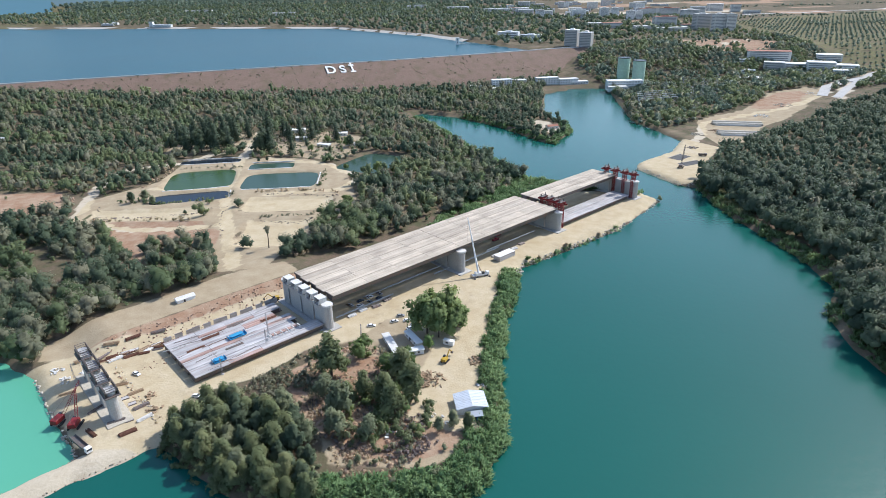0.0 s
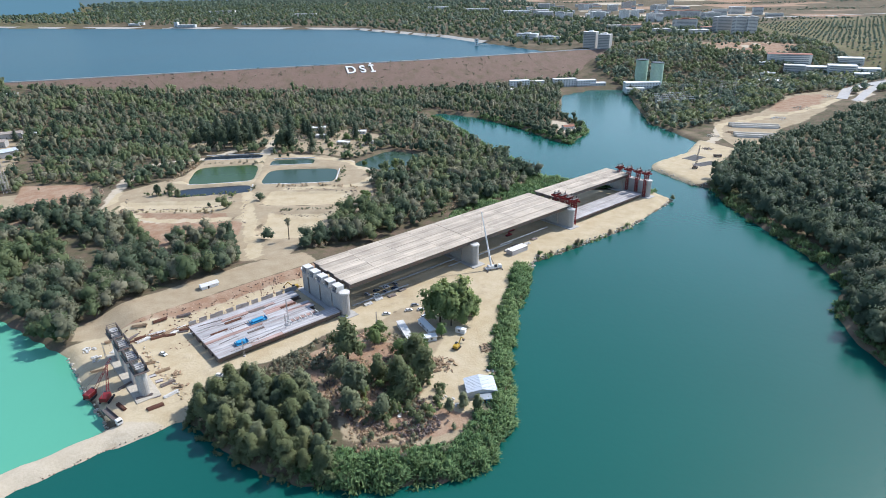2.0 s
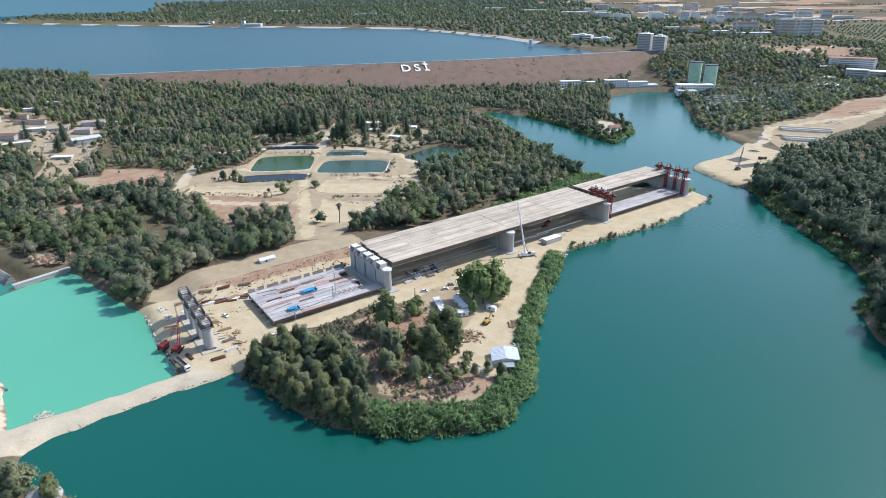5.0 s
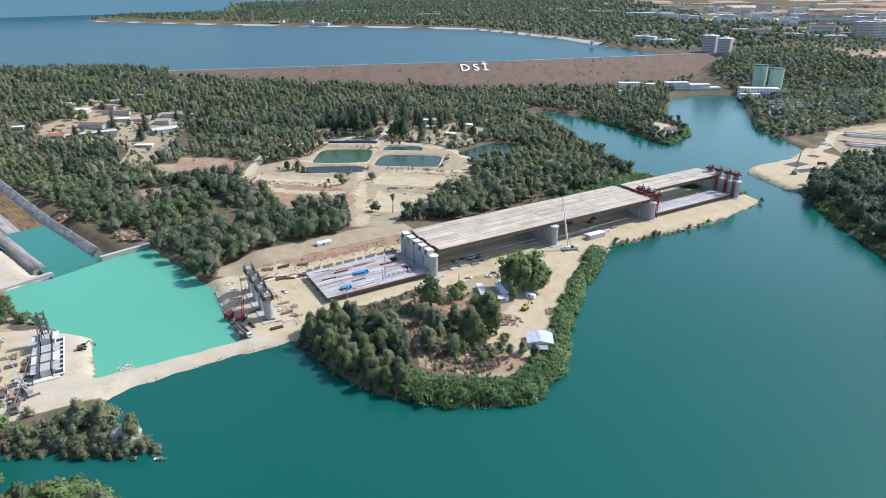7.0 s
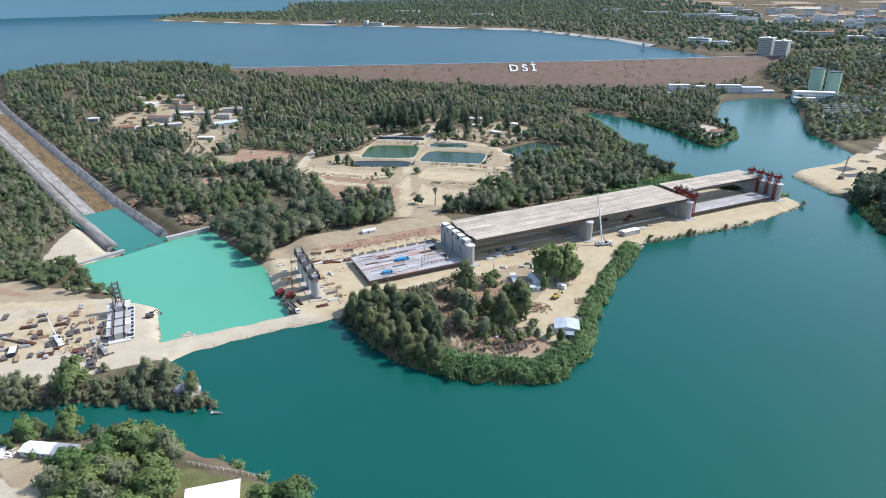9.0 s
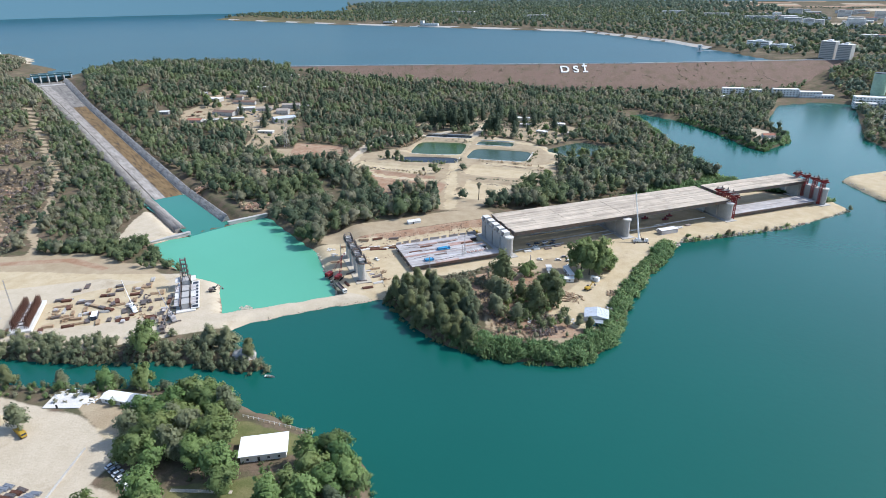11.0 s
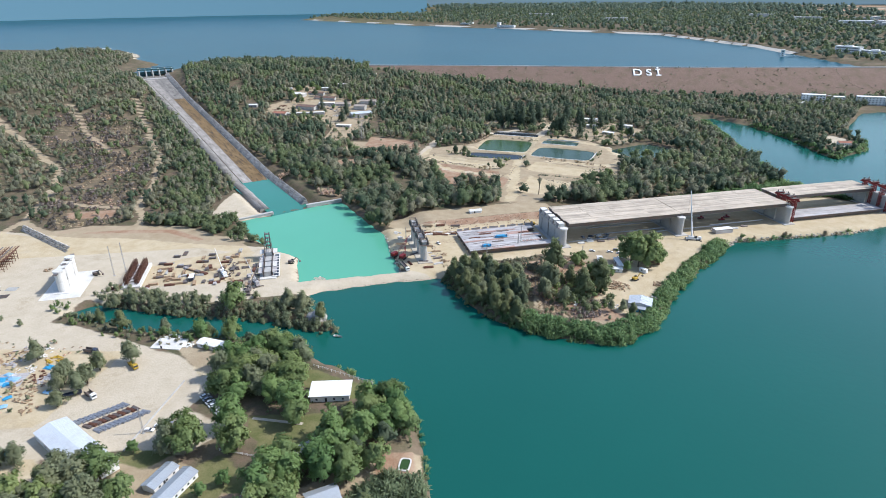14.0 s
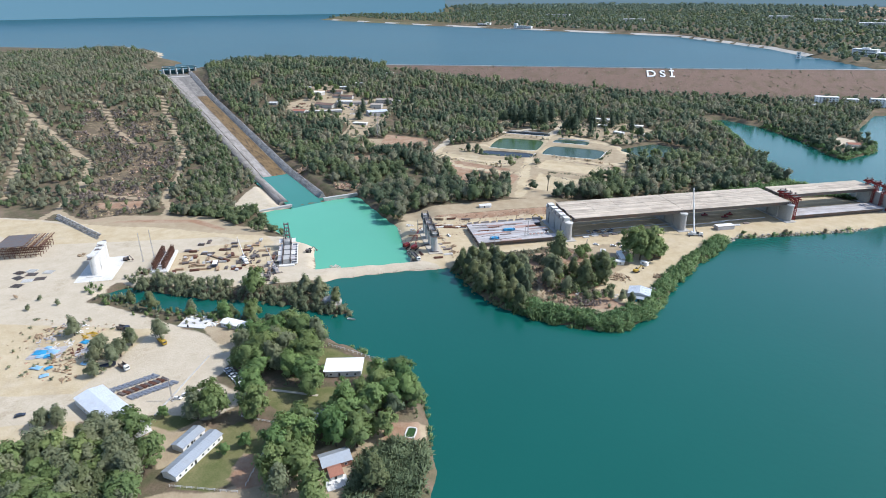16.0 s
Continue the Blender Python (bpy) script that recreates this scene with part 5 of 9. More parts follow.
def crown_lobes(rng, r, h0, h1, count, kind):
    """Lobes of a crown of radius r between the heights h0 and h1."""
    out = []
    if kind == "cypress":
        for i in range(count):
            z = h0 + (h1 - h0) * (i + 0.5) / count
            k = r * (1.05 - 0.75 * (i / count) ** 1.3)
            out.append((rng.uniform(-0.1, 0.1) * r, rng.uniform(-0.1, 0.1) * r, z, k, k, (h1 - h0) / count * 0.85))
        return out
    mid, half = (h0 + h1) / 2, (h1 - h0) / 2
    p1, p2, p3 = rng.uniform(0, 6.28, 3)
    for i in range(count):
        a = rng.uniform(0, 6.28)
        uneven = 0.92 + (0.11 if kind == "round" else 0.25) * (math.sin(2 * a + p1) + math.sin(3 * a + p2) + 0.8 * math.sin(7 * a + p3))
        u = rng.uniform(-0.6, 0.92)
        k = r * uneven * rng.uniform(0.15, 0.95) * (math.sqrt(1 - 0.82 * u * u) if kind == "round" else 0.98 - 0.5 * (u + 0.6))
        s = rng.uniform(*((0.12, 0.27) if count > 9 else (0.28, 0.46))) * r
        out.append((k * math.cos(a), k * math.sin(a), mid + u * half * (0.72 + 0.28 * uneven) * 0.95, s, s * rng.uniform(0.8, 1.2), s * rng.uniform(*((0.75, 1.2) if kind == "round" else (0.9, 1.7)))))
    out.append((0, 0, mid - half * 0.15, r * 0.48, r * 0.48, half * 0.62))
    return out


def trunk_bm(rng, h, r, limbs, reach):
    bm = bmesh.new()
    top = Vector((rng.uniform(-0.5, 0.5), rng.uniform(-0.5, 0.5), h))
    rod(bm, (0, 0, -0.6), (0, 0, h * 0.3), r * 1.15, r * 0.85, 7)
    rod(bm, (0, 0, h * 0.3), top, r * 0.85, r * 0.35, 7)
    for i in range(limbs):
        a = rng.uniform(0, 6.28)
        z = h * rng.uniform(0.35, 0.85)
        rod(bm, (0, 0, z), (math.cos(a) * reach, math.sin(a) * reach, z + reach * rng.uniform(0.5, 1.1)), r * 0.4, r * 0.12, 5)
    return bm


def tree_kind(seed, r, h0, h1, mat, kind="round", lobes=40, leaves=800, size=0.75):
    """The crown and trunk meshes of one kind of tree, about h1 high."""
    rng = np.random.RandomState(seed)
    v, f, n = leafy(rng, crown_lobes(rng, r, h0, h1, lobes, kind), leaves, size, core=0.6, near=0.6, away=1.5)
    crown = mesh_of("crown", v, f, mat, n)
    crown.attributes.new("tint", "FLOAT", "POINT").data.foreach_set("value", np.full(len(v), rng.uniform(0.3, 0.7), np.float32))
    bm = trunk_bm(rng, h0 + (h1 - h0) * 0.5, 0.022 * h1 + 0.08, 0 if kind == "cypress" else 5, r * 0.6)
    trunk = bpy.data.meshes.new("trunk")
    bm.to_mesh(trunk)
    bm.free()
    trunk.materials.append(BARK)
    return trunk, crown


TREES = {
    "broad": [tree_kind(s, 6.5, 1.4, 13.5, LEAF_NEAR, leaves=2700, size=0.56) for s in (11, 12, 13)],
    "grey": [tree_kind(s, 6.4, 0.6, 12.6, GREY_NEAR, "ragged", leaves=2600, size=0.54) for s in (21, 22, 23)],
    "dark": [tree_kind(s, 5.4, 2.0, 13.0, LEAF_DARK, "ragged", leaves=2600, size=0.54) for s in (31, 32)],
    "bright": [tree_kind(s, 6.4, 1.8, 13.0, BRIGHT_NEAR, leaves=2700, size=0.56) for s in (41, 42, 43)],
    "olive": [tree_kind(s, 6.3, 0.2, 12.6, OLIVE_NEAR, "ragged", leaves=2600, size=0.54) for s in (25, 26, 27)],
    "conifer": [tree_kind(s, 4.4, 0.6, 20.0, LEAF_DEEP, "cypress", 9, 900, 0.62) for s in (53, 54, 55)],
    "shrub": [tree_kind(s, 2.6, 0.2, 4.2, m, "round", 5, 260, 0.5) for s, m in ((61, GREY_NEAR), (62, SCRUB), (63, LEAF_NEAR))],
}
TREE_LABELS = {
    "broad": ("leafy green broadleaf tree with an uneven crown", "tree"), "grey": ("grey-green eucalyptus tree with an open crown", "tree"), "olive": ("olive-green tree with a ragged dusty crown", "tree"), "dark": ("dark green pine with a dense crown", "tree"),
    "bright": ("fresh green broadleaf tree in full leaf", "tree"), "conifer": ("tall dark conical conifer", "tree"), "shrub": ("low dusty shrub on dry ground", "shrub")}
tree_rng = random.Random(5)


def plant(kind, x, y, k=1.0, group="", z=None):
    """One tree, a thing of its own with a trunk and a crown."""
    i = tree_rng.randrange(len(TREES[kind]))
    if z is None:
        z = float(height(np.array([x]), np.array([y]))[0])
    m = pose(x, y, z, 0, 0, tree_rng.uniform(0, 360)) @ Matrix.Diagonal((k * tree_rng.uniform(0.9, 1.12), k * tree_rng.uniform(0.9, 1.12), k * tree_rng.uniform(0.92, 1.1), 1))
    label, cat = TREE_LABELS[kind]
    t = thing("shrub" if kind == "shrub" else "tree", m, label, cat, group)
    trunk, crown = TREES[kind][i]
    shared("trunk", trunk, t)
    shared("crown", crown, t)
    return t


def tuft_kinds(seed, count, kind, leaves, lobes, r, h0, h1, size):
    rng = np.random.RandomState(seed)
    return [leafy(rng, crown_lobes(rng, r, h0, h1, lobes, kind), leaves, size, core=0.62 if lobes > 1 else 0.86, near=0.6, away=1.4) for _ in range(count)]


def clumps(seed, count, r, h, lobes, leaves, size, tall=0.0):
    """Domed crowns of a few large, uneven billows."""
    rng = np.random.RandomState(seed)
    out = []
    for _ in range(count):
        ls = [(0, 0, h * 0.47, r * 0.58, r * 0.58, h * 0.46)]
        first = rng.uniform(0, 6.28)
        for i in range(lobes):
            a, q, w = first + 6.28 * i / lobes + rng.uniform(-0.5, 0.5), r * rng.uniform(0.3, 0.68), r * rng.uniform(0.28, 0.48)
            z = h * rng.uniform(0.28, 0.72) + tall * h * (1 - q / r) * rng.uniform(0, 0.6)
            ls.append((q * math.cos(a), q * math.sin(a), z, w, w * rng.uniform(0.8, 1.2), w * rng.uniform(0.75, 1.15)))
        out.append(leafy(rng, ls, leaves, size, core=0.78, near=0.72, away=1.28))
    return out


WOOD = {
    "round": clumps(3, 6, 5.4, 10.6, 4, 100, 0.72) + clumps(13, 4, 4.6, 12.0, 4, 100, 0.72, 0.5),
    "far": clumps(5, 8, 5.6, 10.2, 2, 36, 0.95) + clumps(55, 5, 4.2, 12.0, 2, 34, 0.9, 0.7),
    "dot": tuft_kinds(7, 6, "round", 18, 0, 8.0, 0.0, 11.0, 2.0),
    "fine": clumps(23, 5, 5.6, 11.2, 7, 300, 0.5) + clumps(24, 4, 4.8, 12.8, 7, 300, 0.48, 0.5),
    "thicket": tuft_kinds(17, 6, "ragged", 150, 7, 3.0, 0.0, 5.2, 0.42),
    "tuft": tuft_kinds(16, 4, "round", 32, 0, 2.4, -0.5, 1.5, 0.5),
    "shrub": tuft_kinds(6, 4, "round", 30, 2, 2.2, 0.0, 3.2, 0.6),
}


def wood(name, label, mat, pts, kind, lo, hi, seed, category="woodland"):
    """Many trees joined into one object."""
    rng = np.random.RandomState(seed)
    pts = np.asarray(pts)
    if not len(pts):
        return
    zs = height(pts[:, 0], pts[:, 1])
    vs, fs, ts, ns, base = [], [], [], [], 0
    forms = WOOD[kind]
    stand = wobble(pts[:, 0], pts[:, 1], 55, seed + 4)
    shade = 0.5 + 0.3 * wobble(pts[:, 0], pts[:, 1], 75, seed + 8)
    for i, ((x, y), z) in enumerate(zip(pts, zs)):
        v, f, nn = forms[rng.randint(len(forms))]
        a, k = rng.uniform(0, 6.28), rng.uniform(lo, hi) * (1 + 0.2 * stand[i])
        c, s = math.cos(a) * k, math.sin(a) * k
        w = np.stack([v[:, 0] * c - v[:, 1] * s + x, v[:, 0] * s + v[:, 1] * c + y, v[:, 2] * k * rng.uniform(0.85, 1.15) + z - 0.3], 1)
        vs.append(w)
        ns.append(np.stack([(nn[:, 0] * c - nn[:, 1] * s) / k, (nn[:, 0] * s + nn[:, 1] * c) / k, nn[:, 2]], 1))
        fs.append(f + base)
        ts.append(np.full(len(v), min(0.98, max(0.02, shade[i] + rng.uniform(-0.3, 0.3)))))
        base += len(v)
    me = mesh_of(name, np.concatenate(vs), np.concatenate(fs), mat, np.concatenate(ns))
    me.attributes.new("tint", "FLOAT", "POINT").data.foreach_set("value", np.concatenate(ts).astype(np.float32))
    return tagged(new(name, me), label, category, kind="stuff")


def scatter(poly, step, seed, thin=0.0, clear=None, margin=3.0):
    """Jittered points in an outline, off the water, tracks and bare ground."""
    rng = np.random.RandomState(seed)
    lo, hi = poly.min(0), poly.max(0)
    gx, gy = np.meshgrid(np.arange(lo[0], hi[0], step), np.arange(lo[1], hi[1], step))
    x = (gx + rng.uniform(-0.45, 0.45, gx.shape) * step).ravel()
    y = (gy + rng.uniform(-0.45, 0.45, gy.shape) * step).ravel()
    keep = inside(x, y, poly)
    x, y = x[keep], y[keep]
    c = cover(x, y)
    keep = (c[:, 0] < 0.3) & ((c[:, 1] < 0.4) | (y > 2000))
    keep &= (c[:, 3] < 0.4) | (rng.uniform(size=len(x)) < 0.0)
    keep &= (c[:, 2] < 0.4) | (rng.uniform(size=len(x)) < 0.12)
    for shore in (RIVER_SHORE, LAGOON_SHORE, LAKE_SHORE, POOL_SHORE):
        keep &= signed(x, y, shore) < -margin
    ax = (x - CHUTE_A[0]) * UP[0] + (y - CHUTE_A[1]) * UP[1]
    ac = np.abs((x - CHUTE_A[0]) * -UP[1] + (y - CHUTE_A[1]) * UP[0])
    keep &= ~((ax > -115) & (ax < 720) & (ac < 23 + 8 * smooth(ax, 380, 640)))
    for cx, cy, hx, hy, a, z in PONDS:
        u, v = local(x, y, cx, cy, a)
        keep &= ~((np.abs(u) < hx + 4) & (np.abs(v) < hy + 4))
    if thin:
        keep &= wobble(x, y, 90, seed + 50) + rng.uniform(-0.5, 0.5, x.shape) > thin
    return np.stack([x[keep], y[keep]], 1)


def split(pts, shares, seed):
    rng = np.random.RandomState(seed)
    u = rng.uniform(size=len(pts)) + 0.8 * wobble(pts[:, 0], pts[:, 1], 85, seed) if len(pts) else np.zeros(0)
    edges = np.quantile(u, np.cumsum([0] + list(shares)) / sum(shares)) if len(pts) else np.zeros(len(shares) + 1)
    return [pts[(u >= edges[i]) & (u <= edges[i + 1] if i == len(shares) - 1 else u < edges[i + 1])] for i in range(len(shares))]


MAIN_WOOD = polygon((-300, 300), (-385, 335), (-520, 400), (-800, 560), (-980, 700), (-1000, 850), (-830, 915), (-640, 870), (-540, 885), (-349, 958), (-78, 1056), (120, 1140), (230, 1180), (172, 1040), (150, 900), (140, 830), (30, 845), (-40, 880), (-60, 830), (0, 720), (30, 650), (60, 585), (78, 540), (15, 460), (-60, 385), (-108, 358), (-134, 340), (-166, 308), (-188, 284), (-200, 264), (-198, 244), (-245, 270), (-279, 293))
HILL_WOOD = polygon((-322, 175), (-345, 205), (-400, 285), (-940, 575), (-1000, 585), (-1100, 640), (-1150, 705), (-1262, 795), (-1560, 740), (-1700, 640), (-1200, 370), (-700, 160), (-560, 90), (-470, 125), (-395, 152))
EAST_WOOD = polygon((222, 512), (232, 440), (240, 380), (238, 325), (212, 285), (206, 235), (194, 140), (192, 90), (300, 150), (520, 400), (900, 860), (640, 880), (540, 830), (440, 730), (310, 650), (262, 570))
TOWN_WOOD = polygon((290, 1060), (224, 880), (232, 800), (262, 730), (300, 745), (370, 815), (480, 900), (560, 920), (900, 1010), (1600, 1300), (1500, 1700), (900, 1500), (330, 1330), (260, 1200))
FAR_WOOD = polygon((-380, 2130), (40, 1600), (130, 1400), (260, 1330), (520, 1500), (640, 1750), (420, 2300), (500, 3000), (-300, 3600), (-2950, 3800), (-2480, 2860), (-2390, 2720), (-1900, 2560), (-888, 2265))
PENINSULA = polygon((-110, 192), (-84, 172), (-62, 164), (-42, 162), (-20, 164), (-12, 190), (-18, 215), (-20, 255), (-45, 262), (-70, 255), (-90, 232), (-108, 220))

for area, seed, step, thin, shares in ((MAIN_WOOD, 1, 8.4, -1.0, (3, 3, 3)), (HILL_WOOD, 2, 8.6, -0.8, (2, 6, 1.5)), (EAST_WOOD, 3, 8.8, 0, (3, 0.6, 7)), (TOWN_WOOD, 4, 8.8, -0.95, (3, 2, 4))):
    pts = scatter(area, step, seed, thin, margin=0.5 if seed != 2 else 3)
    if seed == 2:
        dry = smooth(signed(pts[:, 0], pts[:, 1], DRY_SLOPE), -6, 10)
        pts = pts[np.random.RandomState(77).uniform(size=len(pts)) > 0.9 * dry]
    far = np.hypot(pts[:, 0] - 20, pts[:, 1] + 60) > 640
    for sel, mats in zip(split(pts[~far], shares, seed), ((LEAF if seed != 3 else LEAF_DARK, "green"), (LEAF_DRY, "grey-green"), (LEAF_DARK if seed != 3 else LEAF_DEEP, "dark green"))):
        near = np.hypot(sel[:, 0] - 20, sel[:, 1] + 60) < 520
        for pick, form in ((near, "fine"), (~near, "round")):
            wood("woodland", "dense " + mats[1] + " mixed woodland", mats[0], sel[pick], form, *{1: (0.8, 1.35), 2: (0.5, 0.95), 3: (1.15, 1.8), 4: (0.8, 1.3)}[seed], seed)
    for sel, mats in zip(split(pts[far], shares, seed), ((LEAF if seed < 3 else LEAF_DARK if seed == 3 else LEAF_HAZE, "green"), (LEAF_DRY, "grey-green"), (LEAF_DARK if seed < 4 else LEAF, "dark green"))):
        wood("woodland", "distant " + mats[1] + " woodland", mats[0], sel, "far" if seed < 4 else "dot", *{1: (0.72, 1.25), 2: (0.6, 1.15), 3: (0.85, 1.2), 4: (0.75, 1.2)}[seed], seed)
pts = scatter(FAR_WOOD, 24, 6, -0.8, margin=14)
for sel, mats in zip(split(pts, (2, 2, 3), 6), ((LEAF_HAZE, "green"), (LEAF, "grey-green"), (LEAF_DARK, "dark green"))):
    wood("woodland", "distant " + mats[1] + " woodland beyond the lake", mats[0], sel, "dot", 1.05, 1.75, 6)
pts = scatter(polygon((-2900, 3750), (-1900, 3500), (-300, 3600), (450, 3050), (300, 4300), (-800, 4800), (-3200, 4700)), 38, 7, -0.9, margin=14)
wood("woodland", "woodland on the far horizon", LEAF_HAZE, pts, "dot", 1.6, 2.6, 7)
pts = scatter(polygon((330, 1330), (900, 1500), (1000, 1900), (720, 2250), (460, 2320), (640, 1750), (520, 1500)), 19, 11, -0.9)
for sel, mats in zip(split(pts, (2, 3), 11), ((LEAF_HAZE, "green"), (LEAF, "dark green"))):
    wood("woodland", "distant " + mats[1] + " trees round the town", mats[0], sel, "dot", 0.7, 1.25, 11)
pts = scatter(polygon((20, 838), (40, 815), (79, 768), (112, 698), (128, 684), (158, 738), (161, 785), (146, 832), (100, 846)), 8.5, 12, margin=2)
wood("woodland", "dark trees on the wooded point in the river", LEAF_DARK, pts, "round", 0.5, 0.95, 12)
# young trees beside the chute, dry shrubs on the open slope
pts = scatter(polygon((-345, 190), (-360, 160), (-390, 165), (-480, 275), (-600, 352), (-700, 410), (-690, 450), (-560, 365), (-430, 290)), 6.2, 8, -1.2)
wood("young_wood", "dense young green trees beside the chute", LEAF, pts, "round", 0.45, 0.75, 8)
pts = scatter(DRY_SLOPE, 5.4, 9, -0.7)
for sel, mat, what, form in zip(split(pts, (2, 1, 4, 2), 9), (LEAF_DRY, OLIVE_NEAR, BRUSH, SCRUB), ("grey-green", "olive", "bare grey-brown", "dry brown"), ("shrub", "shrub", "shrub", "tuft")):
    wood("scrub", what + " shrubs on the open hillside", mat, sel, form, *((0.7, 1.8) if form != "thicket" else (0.5, 1.0)), 9, "scrub")
pts = scatter(MAIN_WOOD, 9.0, 10, -0.2)
pts = pts[np.hypot(pts[:, 0] - 20, pts[:, 1] + 60) < 720]
for sel, mat, what in zip(split(pts, (2, 3), 10), (SCRUB, LEAF), ("dry brown", "green")):
    wood("scrub", what + " undergrowth between the trees", mat, sel, "shrub", 0.7, 1.7, 10, "scrub")


# ---- shore reeds ----
def fill(poly, step, seed):
    """Jittered points all over an outline."""
    rng = np.random.RandomState(seed)
    lo, hi = poly.min(0), poly.max(0)
    gx, gy = np.meshgrid(np.arange(lo[0], hi[0], step), np.arange(lo[1], hi[1], step))
    p = np.stack([(gx + rng.uniform(-0.5, 0.5, gx.shape) * step).ravel(), (gy + rng.uniform(-0.5, 0.5, gy.shape) * step).ravel()], 1)
    p = p[inside(p[:, 0], p[:, 1], poly)]
    return p[wobble(p[:, 0], p[:, 1], 26, seed) + rng.uniform(-0.6, 0.6, len(p)) > -0.35]


def reed_form(rng, blades=38, r=2.1, h=3.3):
    """A domed clump of arching blades."""
    a, u = rng.uniform(0, 6.28, blades), np.sqrt(rng.uniform(0, 1, blades))
    dx, dy = np.cos(a), np.sin(a)
    top = h * (1 - 0.6 * u * u) * rng.uniform(0.75, 1.1, blades)
    w = rng.uniform(0.14, 0.32, blades)
    base = np.stack([dx * u * r, dy * u * r, top * 0.25 * rng.uniform(0, 1.6, blades)], 1)
    b = rng.uniform(0, 6.28, blades)
    ex, ey = 0.5 * dx * u + 0.4 * np.cos(b), 0.5 * dy * u + 0.4 * np.sin(b)
    mid = base + np.stack([ex * 0.5, ey * 0.5, top * 0.55], 1)
    tip = mid + np.stack([ex * 1.5, ey * 1.5, top * rng.uniform(-0.05, 0.3, blades)], 1)
    side = np.stack([-np.sin(b) * w, np.cos(b) * w, np.zeros(blades)], 1)
    v = np.stack([base - side, base + side, mid + side, mid - side, tip], 1).reshape(-1, 3)
    i = np.arange(blades)[:, None] * 5
    f = np.concatenate([i + (0, 2, 1), i + (0, 3, 2), i + (3, 4, 2)])
    n = np.repeat(np.stack([dx * u, dy * u, 0 * u + 0.9], 1) + rng.normal(scale=0.22, size=(blades, 3)), 5, axis=0)
    return v, f, n / np.linalg.norm(n, axis=1)[:, None]


WOOD["reed"] = [reed_form(np.random.RandomState(70 + k)) for k in range(5)]


def along(line, step, width, seed):
    """Points scattered along a line, in a band to its left."""
    rng = np.random.RandomState(seed)
    out = []
    for (ax, ay), (bx, by) in zip(line, line[1:]):
        d = math.hypot(bx - ax, by - ay)
        n = max(1, int(d * width / (step * step)))
        for _ in range(n):
            t, w = rng.uniform(), rng.uniform(-0.8, width)
            out.append((ax + (bx - ax) * t - (by - ay) / d * w, ay + (by - ay) * t + (bx - ax) / d * w))
    return np.array(out)


REED_LABEL = "thick green reeds at the water's edge"
for line, step, width, seed, lo, hi in ((polygon((-60, 159), (-43, 156), (-25, 156), (-5, 160), (11, 167), (22, 190)), 1.9, 14, 71, 0.8, 1.35), (polygon((22, 190), (25, 213), (27, 249), (34, 286), (43, 322), (47, 345)), 1.9, 9, 72, 0.8, 1.3), (polygon((49, 353), (72, 370), (102, 394), (130, 416)), 3.4, 2.0, 73, 0.5, 1.0), (polygon((172, 498), (82, 540), (68, 587), (36, 652), (15, 724), (-24, 828)), 4.2, 14, 74, 0.9, 1.5)) + ((polygon((204, 232), (209, 287), (232, 319), (235, 359), (231, 388), (224, 432), (223, 471), (225, 512))[::-1], 3.8, 9, 75, 0.8, 1.5), (polygon((190, 60), (196, 150), (204, 232))[::-1], 4.0, 9, 76, 0.8, 1.5), (polygon((164, 789), (161, 738), (129, 679), (115, 693), (79, 765), (28, 834))[::-1], 4.2, 12, 77, 0.9, 1.6), (polygon((-36, 33), (-58, 62), (-105, 74), (-132, 75), (-165, 76), (-195, 64))[::-1], 3.0, 4, 78, 0.6, 1.1)):
    p = along(line, step, width, seed)
    k = signed(p[:, 0], p[:, 1], RIVER_SHORE)
    wood("reed_bed", REED_LABEL, REED, p[k < 1.0], "reed", lo, hi, seed, "reeds")
    wood("reed_bed", REED_LABEL, REED, p[k < 0.0][::2], "shrub", 0.6, 1.0, seed + 100, "reeds")

wood("reed_bed", REED_LABEL, REED, fill(polygon((60, 585), (80, 545), (166, 503), (112, 505), (30, 447), (-15, 405), (0, 450), (25, 500), (40, 560)), 3.0, 79), "reed", 0.9, 1.5, 79, "reeds")
wood("reed_bed", "olive reeds below the east bank wood", OLIVE_NEAR, fill(polygon((226, 520), (229, 480), (226, 442), (232, 424), (240, 440), (242, 480), (243, 528)), 2.6, 80), "reed", 0.9, 1.5, 80, "reeds")
# ---- trees on the spit, each one a thing ----
SPIT = "trees on the spit"
t = thing("rock_outcrop", pose(-153, 107, ground_at(-153, 107) - 0.3), "pale rock outcrop among the island trees", "rock", kind="structure")
bm = bmesh.new()
bmesh.ops.create_icosphere(bm, subdivisions=3, radius=1.0)
for p in bm.verts:
    p.co *= 1 + 0.35 * noise.noise(p.co * 1.7)
    p.co = Vector((p.co.x * 6.5, p.co.y * 4.5, p.co.z * 4.8))
part("rock", bm, WALL_STONE, t)
t = thing("rowing_boat", pose(-132.5, 99.5, 0.05, 0, 0, 12), "small pale boat moored off the island", "boat")
bm = bmesh.new()
hull = [(-2.6, 0.75), (-0.5, 0.95), (1.4, 0.7), (2.7, 0.05)]
low = [bm.verts.new((x * 0.9, y * 0.6, -0.15)) for x, y in hull] + [bm.verts.new((x * 0.9, -y * 0.6, -0.15)) for x, y in hull[::-1]]
high = [bm.verts.new((x, y, 0.55)) for x, y in hull] + [bm.verts.new((x, -y, 0.55)) for x, y in hull[::-1]]
bm.faces.new(low)
for i in range(8):
    bm.faces.new((low[i], low[(i + 1) % 8], high[(i + 1) % 8], high[i]))
